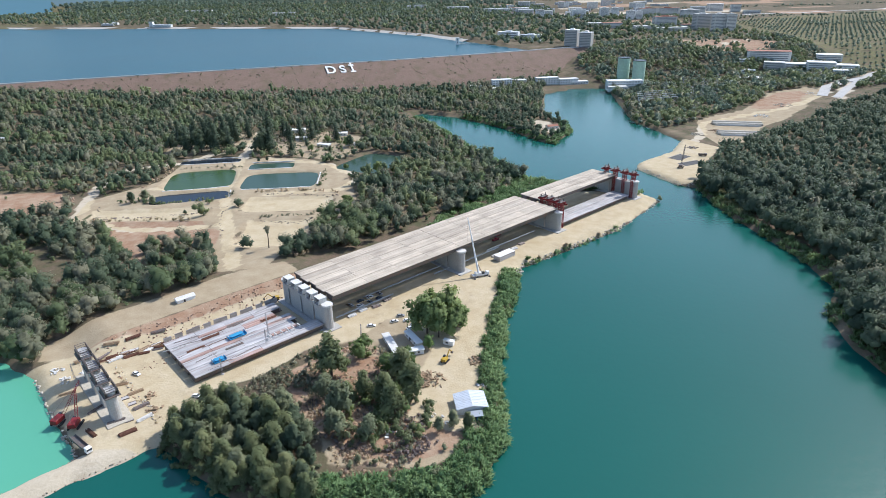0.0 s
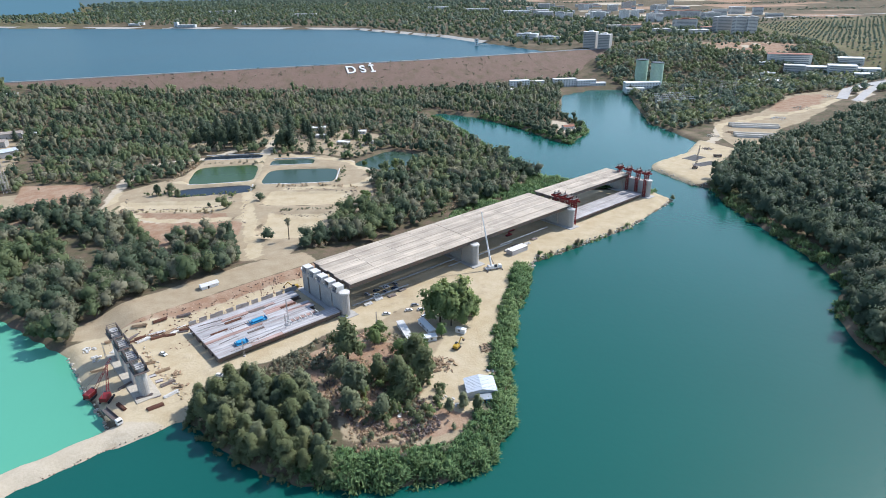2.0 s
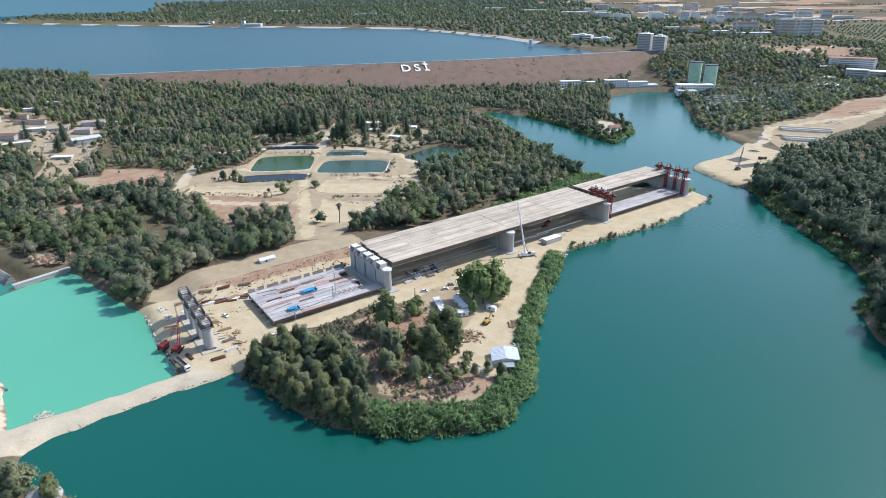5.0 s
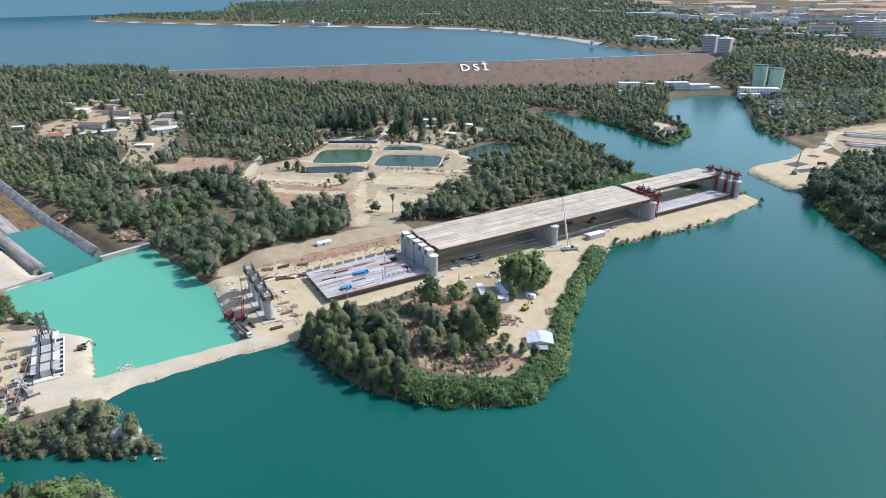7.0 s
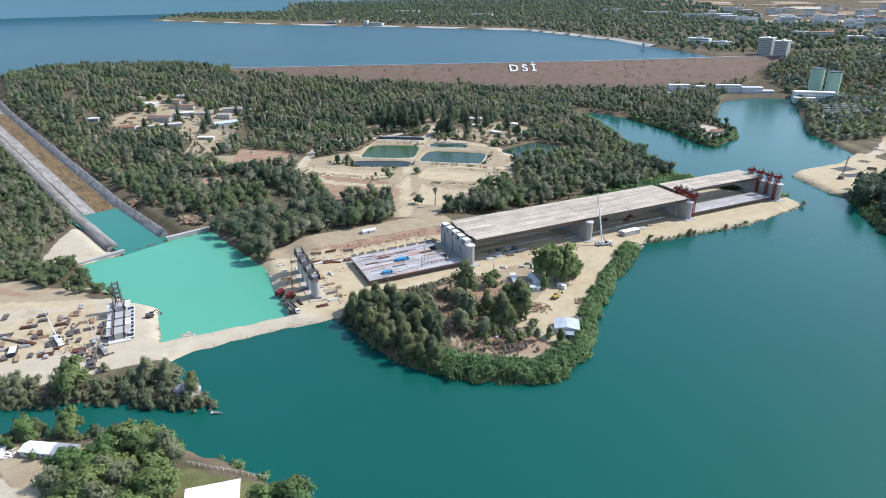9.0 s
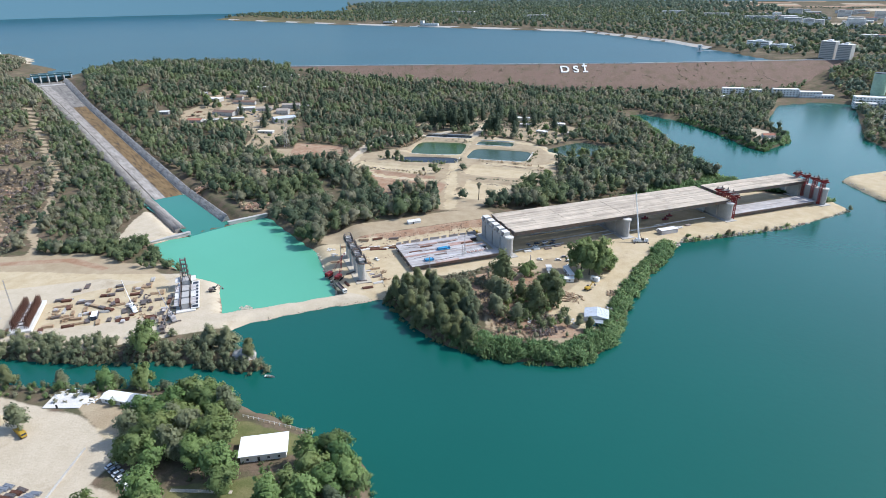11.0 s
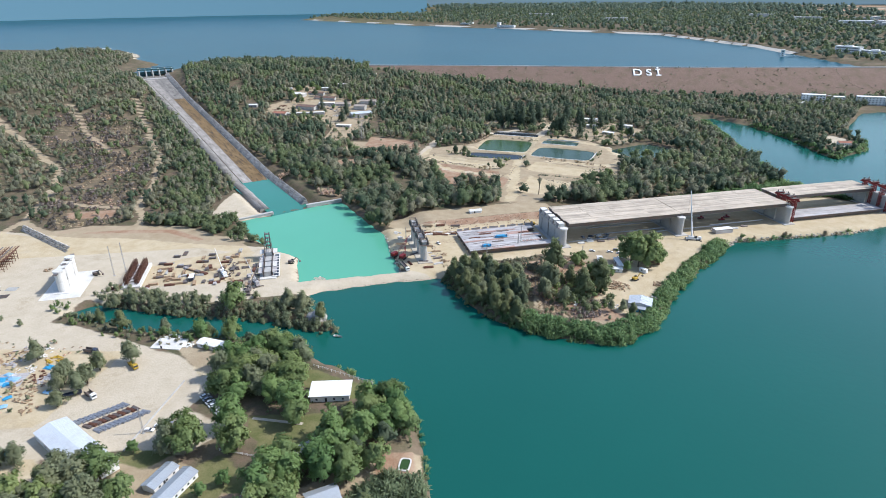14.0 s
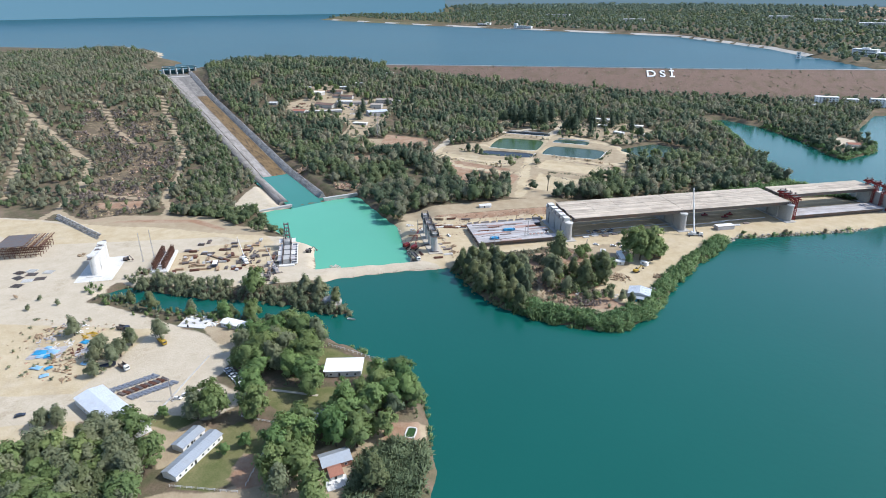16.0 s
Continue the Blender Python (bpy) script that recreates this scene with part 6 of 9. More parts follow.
part("hull", bm, PALE, t)
part("thwart", boxes((-1.2, -0.8, -0.8, 0.8, 0.3, 0.36), (0.5, 0.9, -0.7, 0.7, 0.3, 0.36)), TIMBER, t)
for x, y, k in ((-9, 272, 1.5), (2, 279, 1.5), (-3, 268, 1.3), (-4, 277, 1.65), (5, 271, 1.15)):
    plant("broad", x, y, k, SPIT)
plant("broad", 8, 280, 0.95, SPIT)
for x, y, k, kind in ((-53, 236, 1.6, "olive"), (-42, 250, 0.7, "broad"), (-40, 257, 0.6, "broad"), (-20, 232, 1.2, "olive"), (-8, 257, 0.55, "bright"), (-15, 217, 1.25, "olive"), (-23, 206, 1.15, "olive"), (-45, 207, 1.25, "grey"), (-44, 194, 1.1, "grey"), (-31, 193, 0.85, "grey"),
                      (-36, 219, 0.9, "olive"), (-53, 219, 0.95, "grey"), (-26, 214, 1.1, "olive"), (-27, 238, 0.75, "broad"), (-68, 208, 0.95, "grey"), (-70, 197, 1.0, "olive"), (3, 200, 0.55, "grey"), (9, 198, 0.5, "olive"), (-3, 196, 0.5, "grey")):
    plant(kind, x, y, k, SPIT)
for x, y in scatter(polygon((-113, 201), (-108, 190), (-85, 171), (-61, 160), (-46, 158), (-46, 174), (-54, 190), (-66, 206), (-82, 218), (-100, 216)), 5.6, 31, margin=-1.5):
    plant(tree_rng.choice(("grey", "olive", "olive", "dark")), float(x), float(y), tree_rng.uniform(0.55, 1.0), SPIT)
wood("bank_thicket", "ragged olive thicket along the waterline", OLIVE_NEAR, along(polygon((-40, 157), (-62, 160), (-85, 170), (-108, 189), (-116, 193))[::-1], 2.3, 6, 34), "thicket", 0.5, 0.95, 34)
wood("bank_thicket", "olive thicket hanging over the water", OLIVE_NEAR, along(polygon((-62, 157.5), (-86, 167), (-110, 186), (-118, 192))[::-1], 2.2, 2.2, 44), "thicket", 0.4, 0.75, 44)
wood("bank_thicket", "tall grey-green thicket between the trees", GREY_NEAR, fill(polygon((-108, 196), (-84, 176), (-62, 166), (-46, 164), (-50, 186), (-64, 204), (-84, 214)), 4.5, 35), "thicket", 0.7, 1.2, 35)
for k, (area, mat) in enumerate(((polygon((-50, 222), (-50, 200), (-32, 184), (-8, 190), (-4, 214), (-18, 224), (-34, 226)), OLIVE_NEAR), (polygon((-48, 226), (-40, 196), (-20, 186), (-6, 200), (-14, 222), (-30, 232)), LEAF_NEAR), (polygon((-44, 250), (-30, 246), (-16, 244), (-10, 258), (-18, 254), (-30, 258), (-38, 262)), LEAF_NEAR), (polygon((-44, 172), (-20, 168), (2, 174), (12, 186), (2, 194), (-20, 182), (-40, 184)), GREY_NEAR))):
    wood("bank_thicket", ("olive", "green", "green", "grey-green")[k] + " bushes under the trees of the spit", mat, fill(area, (4.2, 5.0, 4.0, 4.6)[k], 38 + k), "thicket", *((0.5, 1.1) if k < 3 else (0.35, 0.75)), 38 + k)
pts = fill(PENINSULA, 1.65, 33)
pts = pts[cover(pts[:, 0], pts[:, 1])[:, 0] < 0.3]
for sel, mat, what in zip(split(pts, (5, 2), 33), (SCRUB, LEAF_DRY), ("dry brown", "dusty green")):
    wood("scrub", what + " scrub on the spit", mat, sel, "tuft" if mat is SCRUB else "shrub", *((0.35, 1.0) if mat is SCRUB else (0.3, 0.95)), 33, "scrub")
for n, (x, y, k) in enumerate(((55, 361, 0.8), (84, 381, 0.9), (88, 384, 0.7), (112, 402, 1.0), (64, 366, 0.6), (181, 478, 0.9), (120, 408, 0.6))):
    plant("shrub", x, y, k, "shore shrubs")

# rocks along the causeway and the lagoon shore
rock_rng = np.random.RandomState(8)
TAN_ROCK = material("tan_stones", (0.30, 0.25, 0.18), 0.95, scale=1.0, per_island=0.35)
BANK_ROCK = material("red_rubble", (0.30, 0.20, 0.14), 0.95, scale=1.0, per_island=0.4)
iv, jf = ICO[1]
for line, step, size, label, width, mat in ((polygon((-146, 187), (-171, 213), (-197, 242)), 1.1, 0.8, "loose rubble along the lagoon shore", 2.5, ROCK), (polygon((-118, 194), (-130, 183), (-143, 173), (-165, 151.5), (-178, 138)), 0.8, 0.4, "small stones along the causeway edge", 0.6, TAN_ROCK),
                                (polygon((-146, 187), (-173, 163), (-187, 151), (-199, 142)), 1.0, 0.35, "small stones along the causeway edge", 0.8, TAN_ROCK), (polygon((49, 352), (44, 340), (40, 325)), 1.1, 1.2, "pale boulders on the bank", 2.5, ROCK),
                                (polygon((49, 353), (72, 370), (102, 394), (130, 416)), 1.3, 0.8, "pale stones along the spit's edge", 2.5, ROCK), (polygon((130, 416), (160, 446), (181, 477)), 1.3, 0.9, "stones on the tip of the spit", 2.5, ROCK), (polygon((191, 573), (212, 520), (225, 514)), 1.8, 0.8, "stones along the far working pad", 2.5, ROCK), (polygon((-160, 247), (-146, 231), (-122, 206)), 1.9, 0.5, "row of rubble beside the yard", 2.5, ROCK),
                                (polygon((-84, 325), (-128, 284), (-174, 243))[::-1], 2.4, 0.55, "loose red rubble down the cut bank", 13, BANK_ROCK), (polygon((-150, 243), (-128, 262), (-100, 288))[::-1], 2.2, 0.45, "rubble and spoil along the girders", 5, BANK_ROCK)):
    p = along(line, step, width, 9)
    vs, fs = [], []
    for i, (x, y) in enumerate(p):
        s = size * rock_rng.uniform(0.4, 1.3)
        vs.append(iv * rock_rng.uniform(0.7, 1.25, (len(iv), 1)) * (s, s * rock_rng.uniform(0.6, 1), s * 0.7) + (x, y, ground_at(x, y) + s * 0.2))
        fs.append(jf + i * len(iv))
    tagged(new("rubble", mesh_of("rubble", np.concatenate(vs), np.concatenate(fs), mat)), label, "rubble", kind="stuff")

# ---- the spit: sheds, plant and parked cars ----
house(10.5, 212, -82, (10.5, 13, 3.2), ROOF_LIGHT, PALE, "pale-walled site house under a light metal roof", ribs=True, roof_h=1.3)
house(12.5, 204.0, 8, (5, 3.2, 2.4), ROOF_METAL, BLUE, "small blue lean-to with a pale roof", roof_h=0, windows=1, name="lean_to")
container(6, 278.5, 5, (7, 2.6, 2.7), TIMBER, "brown site cabin with a pale roof")
container(2, 261, -25, (5.5, 2.4, 2.6), WHITE, "small white trailer cabin")
house(-27, 260, -68, (19, 3.2, 2.6), PALE, WHITE, "long white prefab hut", roof_h=0, name="prefab_hut")
house(-17, 253, 16, (13, 3.2, 2.6), WHITE, WHITE, "white prefab hut with a flat roof", roof_h=0, name="prefab_hut")
house(-16, 265, -60, (14, 3.0, 2.6), WHITE, WHITE, "narrow white prefab hut", roof_h=0, name="prefab_hut")
excavator(0, 246, 60, YELLOW, "dusty yellow digger parked on the track")
heap(-7, 231, 7, 60, TIMBER, "tangled heap of old timber", "timber_heap")
heap(16, 246, 4.5, 34, TIMBER, "heap of cut branches by the reeds", "branch_heap")
heap(17, 228, 3.0, 16, PALE, "scattered pale rubble by the track", "rubble_heap", 0.8)
heap(-22, 196, 4, 18, PALE, "pale scraps between the trees", "scrap_heap", 1.0)
heap(-4, 203, 5, 24, PALE, "broken pale slabs by the house", "rubble_heap", 1.0)
for i, (x, y, a) in enumerate(((-20, 285, 20), (-16, 281, 25), (-13, 286, 15), (-18, 277, 30), (-24, 290, 10), (-15, 292, 18), (-27, 284, 22))):
    car(x, y, a, ("white", "silver", "dark")[i % 3])
car(-39, 280, 8, "white")
car(-111, 222, -8, "white")
car(-146, 240, -30, "white")
mobile_crane(23, 338, 20, (15.4, 345.4, 39.2), WHITE, "white mobile crane with its boom raised beside the pier")
container(40.5, 365, 42, (15, 5.5, 3.4), PALE_STEEL, "large pale grey site container", door=False)
mast(-43, 269, 8, "slim pole at the edge of the yard")
mast(-105, 239, 9, "thin lattice mast beside the girders")
mast(-89, 259, 12, "thin lattice mast beside the girders")
# under the deck
for i in range(7):
    p = BRIDGE @ Vector((14 + 3.4 * i, -9 - (i % 2) * 4.5, 0))
    car(p.x, p.y, 42 + (90 if i % 3 == 0 else 0), ("silver", "white", "dark")[i % 3])
for s, yy, n in ((20, -15, 40), (60, -6, 70), (105, -12, 60), (150, -10, 50), (60, 8, 70)):
    t = thing("track_beam", BRIDGE @ pose(s, yy, SITE), "pale steel track beam lying under the deck", "beam", "track beams")
    part("beam", boxes((-n / 2, n / 2, -0.4, 0.4, 0, 0.6), bevel=0.05), PALE, t)
for s, yy in ((8, -19), (16, -18), (24, -20), (33, -18), (122, -20), (132, -18), (140, -21), (150, -19)):
    bundle(*(BRIDGE @ Vector((s, yy, 0))).xy, 42 + random.uniform(-8, 8), 6, 5, PALE if s % 3 else STEEL, "stack of steel plates and bars on the ground", "steel_stack", r=0.22, gap=0.5, layers=2)
for s, yy in ((142, -2), (150, 3), (128, 6)):
    t = thing("jack_trolley", BRIDGE @ pose(s, yy, SITE), "small red jacking trolley under the deck", "trolley")
    part("frame", boxes((-2.5, 2.5, -1, 1, 0.4, 1.2), bevel=0.08), RED, t)
    part("jack", boxes((-0.6, 0.6, -0.6, 0.6, 1.2, 2.6), bevel=0.1), RED, t)
    part("skid", boxes((-2.8, 2.8, -0.8, 0.8, 0, 0.4)), STEEL, t)
# supports under the girders on the ground
for s0, s1, lanes in ((-78, -18, [y - 1.5 for y in LANES]), (198, 282, LANES[:2])):
    for s in np.linspace(s0, s1, 5):
        for y in lanes:
            t = thing("support_block", BRIDGE @ pose(s, y, SITE - 0.2), "low steel support under a girder", "support", "girder supports")
            part("block", boxes((-0.8, 0.8, -1.6, 1.6, 0, 0.75), bevel=0.05), STEEL, t)
# gear on the assembled girders
for s, yy, w, d in ((-66, -16, 6, 3.5), (-50, -1, 9, 3.6)):
    t = thing("work_platform", BRIDGE @ pose(s, yy, 6.92), "bright blue work platform on the girders", "platform")
    part("floor", boxes((-w / 2, w / 2, -d / 2, d / 2, 0.3, 0.5), bevel=0.03), BLUE, t)
    for sx in (-w / 2, w / 2):
        part("rail", boxes((sx - 0.06, sx + 0.06, -d / 2, d / 2, 0.5, 1.5)), BLUE, t)
    part("sheet", boxes((-w * 0.4, w * 0.35, -d * 0.4, d * 0.4, 1.2, 1.5), bevel=0.1), BLUE, t)
    part("skid", boxes((-w / 2, w / 2, -0.3, 0.3, 0, 0.3)), STEEL, t)
mastz = BRIDGE @ Vector((-38, -12, 0))
mast(mastz.x, mastz.y, 13, "thin lattice light mast on the girders", 6.95)
for i in range(6):
    t = thing("portal_frame", BRIDGE @ pose(-39 + i * 3.3, -15, 6.92), "pale steel frame standing on the girders", "frame", "portal frames")
    part("post", boxes((-0.15, 0.15, -1.4, -1.1, 0, 1.6)), PALE, t)
    part("post", boxes((-0.15, 0.15, 1.1, 1.4, 0, 1.6)), PALE, t)
    part("cross_beam", boxes((-0.2, 0.2, -1.5, 1.5, 1.6, 1.9)), PALE, t)
for s, yy, n in ((-60, 8, 6), (-45, 11, 7), (-55, -9, 5), (-30, 4, 6), (-70, 2, 4)):
    p = BRIDGE @ Vector((s, yy, 0))
    t = bundle(p.x, p.y, 42 + random.uniform(-5, 5), n, 9, STEEL if n % 2 else RUST, "bundle of bars on the girders", "bar_bundle", layers=1)
    t.matrix_basis = BRIDGE @ pose(s, yy, 6.93)
# formwork panels in a row beside the girders
for i in range(13):
    s = -76 + i * 5.0 + (i % 3) * 0.8
    t = thing("leaning_shutter", BRIDGE @ pose(s, 24.5 + 0.5 * (i % 2), SITE), "grey formwork panel leaning beside the girders", "shutter", "leaning shutters")
    part("face", boxes((-2.0, 2.0, -0.12, 0.12, 0.1, 3.2), bevel=0.02), PALE_STEEL, t)
    for sx in (-1.5, 0, 1.5):
        part("rib", boxes((sx - 0.12, sx + 0.12, 0.12, 0.7, 0, 3.0)), RUST if i % 3 == 0 else STEEL, t)
# dry brush beside the pier and over the cut bank
wood("scrub", "line of dry brush and rubble beside the pier", SCRUB, along(polygon((-159, 245), (-145, 229), (-132, 215), (-121, 205)), 1.3, 2.5, 36), "tuft", 0.25, 0.6, 36, "scrub")
wood("scrub", "dry tufts over the red cut bank", SCRUB, fill(polygon((-186, 253), (-156, 281), (-124, 310), (-90, 340), (-80, 330), (-130, 284), (-175, 243)), 3.2, 37), "tuft", 0.15, 0.5, 37, "scrub")
for i in range(22):
    u = i / 21
    bundle(-169 + 26 * u + random.uniform(-3, 3), 252 + 14 * u + random.uniform(-3, 4), 38 + random.uniform(-35, 35), random.randint(3, 6), random.uniform(4, 8), (TIMBER, RUST, STEEL, PALE)[i % 4], "old timber and steel heaped along the cut bank", "timber_pile", layers=random.randint(1, 2), r=0.2, gap=0.42)
for i in range(26):
    s, yy = -78 + random.uniform(0, 52), random.choice(LANES) + random.uniform(-5, 2.5)
    t = bundle(0, 0, 0, random.randint(1, 2), random.uniform(5, 13), (RUST, PALE, STEEL, PALE_STEEL, STEEL)[i % 5], "loose bars and cable lying on the girders", "loose_bar", layers=1, r=0.09, gap=0.5)
    t.matrix_basis = BRIDGE @ pose(s, yy, 6.91, 0, 0, random.uniform(-14, 14))
for x, y in ((-143, 222), (-138, 218), (-139, 213), (-134, 207)):
    t = thing("shutter_panel", pose(x, y, ground_at(x, y), 0, 0, 35), "flat steel shutter panel lying on the ground", "shutter", "lying shutters")
    part("face", boxes((-1.6, 1.6, -1.2, 1.2, 0.15, 0.25)), PALE_STEEL, t)
    part("rib", boxes((-1.6, 1.6, -1.2, -1.05, 0, 0.4), (-1.6, 1.6, 1.05, 1.2, 0, 0.4)), STEEL, t)
excavator(-98, 312, 200, YELLOW, "yellow excavator working beside the pier")
house(-147, 305, 42, (10, 4.5, 2.2), PALE, WHITE, "white site tent beside the track", roof_h=1.0, windows=0, name="site_tent", category="tent")
for x, y, mat, what in ((-168, 262, TIMBER, "timber"), (-160, 268, RUST, "rusty steel"), (-178, 252, TIMBER, "timber"), (-150, 275, STEEL, "steel"), (-156, 256, RUST, "rusty steel")):
    bundle(x, y, 38 + random.uniform(-20, 20), 7, 7, mat, "stack of " + what + " beside the pier", "bar_stack")
heap(-187, 149, 4.5, 40, ROCK, "pale rubble tipped at the causeway edge", "rubble_heap", 0.9)
# round the unfinished pier
crawler_crane(-165, 209, 80, (-160, 221, 14), RED, "red crawler crane with a lattice boom by the pier", 0.8)
crawler_crane(-155, 204, 95, (-158, 214, 15), RED, "red crawler crane with a short boom by the pier", 0.8)
truck(-146, 191.5, -37, "trailer", WHITE, "lorry with a white cab and a dark trailer")
for x, y, a, n, mat in ((-131, 199, 40, 8, RUST), (-139, 206, 30, 6, STEEL), (-128, 208, 50, 6, PALE), (-133, 216, 45, 7, STEEL), (-140, 226, 40, 6, TIMBER), (-152, 214, 60, 5, STEEL), (-150, 232, 20, 6, TIMBER), (-171, 226, 30, 5, TIMBER), (-146, 199, -37, 6, RUST)):
    bundle(x, y, a, n, 6.5, mat, "stack of formwork bars by the unfinished pier", "bar_stack")
for x, y in ((-166, 238), (-172, 244), (-178, 236), (-160, 232), (-186, 244), (-132, 224), (-126, 214)):
    heap(x, y, 3.2, 16, PALE if x < -170 else TIMBER, "scattered formwork scraps on pale ground", "scrap_heap", 1.0)
mast(-170, 232, 12, "thin site mast by the lagoon")


# ---- the west bank: works by the lagoon ----
bridge_pier(-351, 17.0, True, "pale new concrete pier with round noses on a white slab", PALE, half=14, centre=0)
t = thing("pier_slab", BRIDGE @ pose(-351, -1, SITE - 0.35), "white blinding slab round the new pier", "slab", kind="structure")
part("slab", boxes((-11, 13, -22, 20, 0, 0.45), bevel=0.1), PALE, t)


def rebar_pier(s, y0, y1, h, label):
    """A pier begun as two rows of dark starter bars on a pale footing."""
    t = thing("rebar_pier", BRIDGE @ pose(s, 0, SITE), label, "pier works")
    part("footing", boxes((-6, 6, y0 - 3, y1 + 3, -0.5, 1.4), bevel=0.1), PALE, t)
    for sx in (-3.2, 3.2):
        bm = bmesh.new()
        n = int((y1 - y0) / 1.1)
        for i in range(n + 1):
            for e in (-0.9, 0, 0.9):
                y = y0 + (y1 - y0) * i / n
                rod(bm, (sx + e, y, 1.4), (sx + e + 0.1, y, h + 0.8 * math.sin(i * 2.1)), 0.16, n=3)
        for z in np.arange(2.2, h, 1.3):
            box(bm, sx - 1.05, sx - 0.95, y0, y1, z, z + 0.15)
            box(bm, sx + 0.95, sx + 1.05, y0, y1, z, z + 0.15)
        part("bar_cage", bm, RUST, t, "rusty starter bars")
    for k in range(3):
        yy = y0 + (y1 - y0) * (0.15 + 0.33 * k)
        part("spacer_frame", boxes((-2.2, 2.2, yy - 0.3, yy + 0.3, h * 0.5, h * 0.5 + 0.5), (-2.2, 2.2, yy - 0.3, yy + 0.3, 1.4, 1.9)), STEEL, t)
    return t


rebar_pier(-309, -16, 17, 7.0, "long cage of rusty starter bars on a pale footing")


def formwork_pier(s, y0, y1, h):
    """A pier inside its shutters, with platforms, by the lagoon."""
    t = thing("formwork_pier", BRIDGE @ pose(s, 0, SITE - 0.2), "half-built pier wrapped in grey shutters and platforms", "pier works")
    part("footing", boxes((-5.5, 5.5, y0 - 2, y1 + 2, -0.3, 1.0), bevel=0.1), PALE, t)
    n = 4
    for i in range(n):
        yy = y0 + (i + 0.5) * (y1 - y0) / n
        w = (y1 - y0) / n * 0.4
        hh = h * (0.42 + 0.2 * (i == n - 1))
        part("core", boxes((-2.2, 2.2, yy - w, yy + w, 1, hh), bevel=0.1), CONCRETE, t)
        for sx in (-2.9, 2.9):
            sh = part("shutter", boxes((sx - 0.25, sx + 0.25, yy - w * 1.05, yy + w * 1.05, 1.2, hh + 0.5), bevel=0.04), STEEL, t)
            part("platform", boxes((min(sx * 1.1, sx * 2.1), max(sx * 1.1, sx * 2.1), yy - w * 1.1, yy + w * 1.1, hh * 0.9, hh * 0.9 + 0.15)), (PALE_STEEL, PALE)[i % 2], sh)
        if i == n - 1:
            for sx in (-2.3, 0, 2.3):
                part("bar_frame", boxes((sx - 0.12, sx + 0.12, yy - w, yy - w + 0.25, hh, hh + 8), (sx - 0.12, sx + 0.12, yy + w - 0.25, yy + w, hh, hh + 8), (sx - 0.15, sx + 0.15, yy - w, yy + w, hh + 4, hh + 4.4)), STEEL, t)
    part("pit_cover", boxes((3.4, 7.2, y0, y1, 0.95, 1.1)), CAR_PAINT["dark"], t, "dark sheeting between the ties")
    for k in range(9):
        yy = y0 + k * (y1 - y0) / 8
        part("tie_beam", boxes((2.9, 7.5, yy - 0.4, yy + 0.4, 1.1, 1.7), bevel=0.05), WHITE, t)
    for sx in (3.2, 7.3):
        part("edge_beam", boxes((sx - 0.3, sx + 0.3, y0, y1, 1.12, 1.65)), WHITE, t)
    part("guide_tower", boxes(*[(sx - 0.3, sx + 0.3, y1 - 1 + sy - 0.3, y1 - 1 + sy + 0.3, 1, h + 8) for sx in (-1.5, 1.5) for sy in (-1.2, 1.2)], *[(-1.5, 1.5, y1 - 2.3, y1 + 0.3, z, z + 0.35) for z in np.arange(3, h + 8, 3.0)]), STEEL, t, "dark steel guide tower")
    return t


formwork_pier(-222, -24, 14, 11)
mobile_crane(-248, 123, 150, (-263, 131, 17), WHITE, "white mobile crane among stacked formwork", 0.4)
mobile_crane(-218, 123, 150, (-237, 133, 15), PALE_STEEL, "grey mobile crane beside the half-built pier", 0.5)
mobile_crane(-214, 112, 130, (-222, 136, 20), STEEL, "dark-boomed mobile crane at the half-built pier", 0.5)
panel_rng = random.Random(31)
PANEL_KINDS = []
for w, d, mat, what in ((5.5, 2.6, RUST, "rusty reinforcement mats"), (4.6, 2.8, STEEL, "dark steel shutters"), (6.0, 2.2, TIMBER, "brown timber panels"), (3.2, 2.2, PALE_STEEL, "grey steel shutters")):
    t = thing("panel_stack", pose(-262 - 6 * len(PANEL_KINDS), 118, SITE), what + " stacked on the dusty works", "building material", "panel stacks")
    for k in range(4):
        part("panel", boxes((-w / 2, w / 2, -d / 2 + 0.1 * k, d / 2 - 0.06 * k, 0.15 + 0.3 * k, 0.33 + 0.3 * k), (-w / 2 + 0.4, -w / 2 + 0.6, -d / 2, d / 2, 0.3 * k, 0.15 + 0.3 * k), (w / 2 - 0.6, w / 2 - 0.4, -d / 2, d / 2, 0.3 * k, 0.15 + 0.3 * k)), mat, t)
    PANEL_KINDS.append(t)
for x0, y0 in ((-299, 132), (-279, 131), (-281, 140), (-265, 142), (-251, 134), (-290, 107), (-271, 99), (-299, 117), (-289, 117), (-258, 106), (-245, 112), (-227, 119), (-232, 129), (-236, 141), (-263, 148), (-279, 87), (-291, 77), (-277, 80), (-226, 115), (-268, 126), (-256, 128), (-284, 96), (-241, 121), (-270, 111)):
    for k in range(2):
        x, y = x0 + panel_rng.uniform(-4.5, 4.5), y0 + panel_rng.uniform(-4, 4)
        copy_thing(panel_rng.choice(PANEL_KINDS), pose(x, y, ground_at(x, y), 0, 0, panel_rng.choice((42, 132)) + panel_rng.uniform(-10, 10)))
excavator(-221, 160, 30, STEEL, "dark loader at the lagoon's edge")
excavator(-326, 82, 10, STEEL, "dark excavator beside the new pier")
mast(-314, 87, 22, "tall thin lattice mast on the works")
mast(-303, 89, 26, "tall thin lattice mast on the works")
stack_rng = random.Random(12)
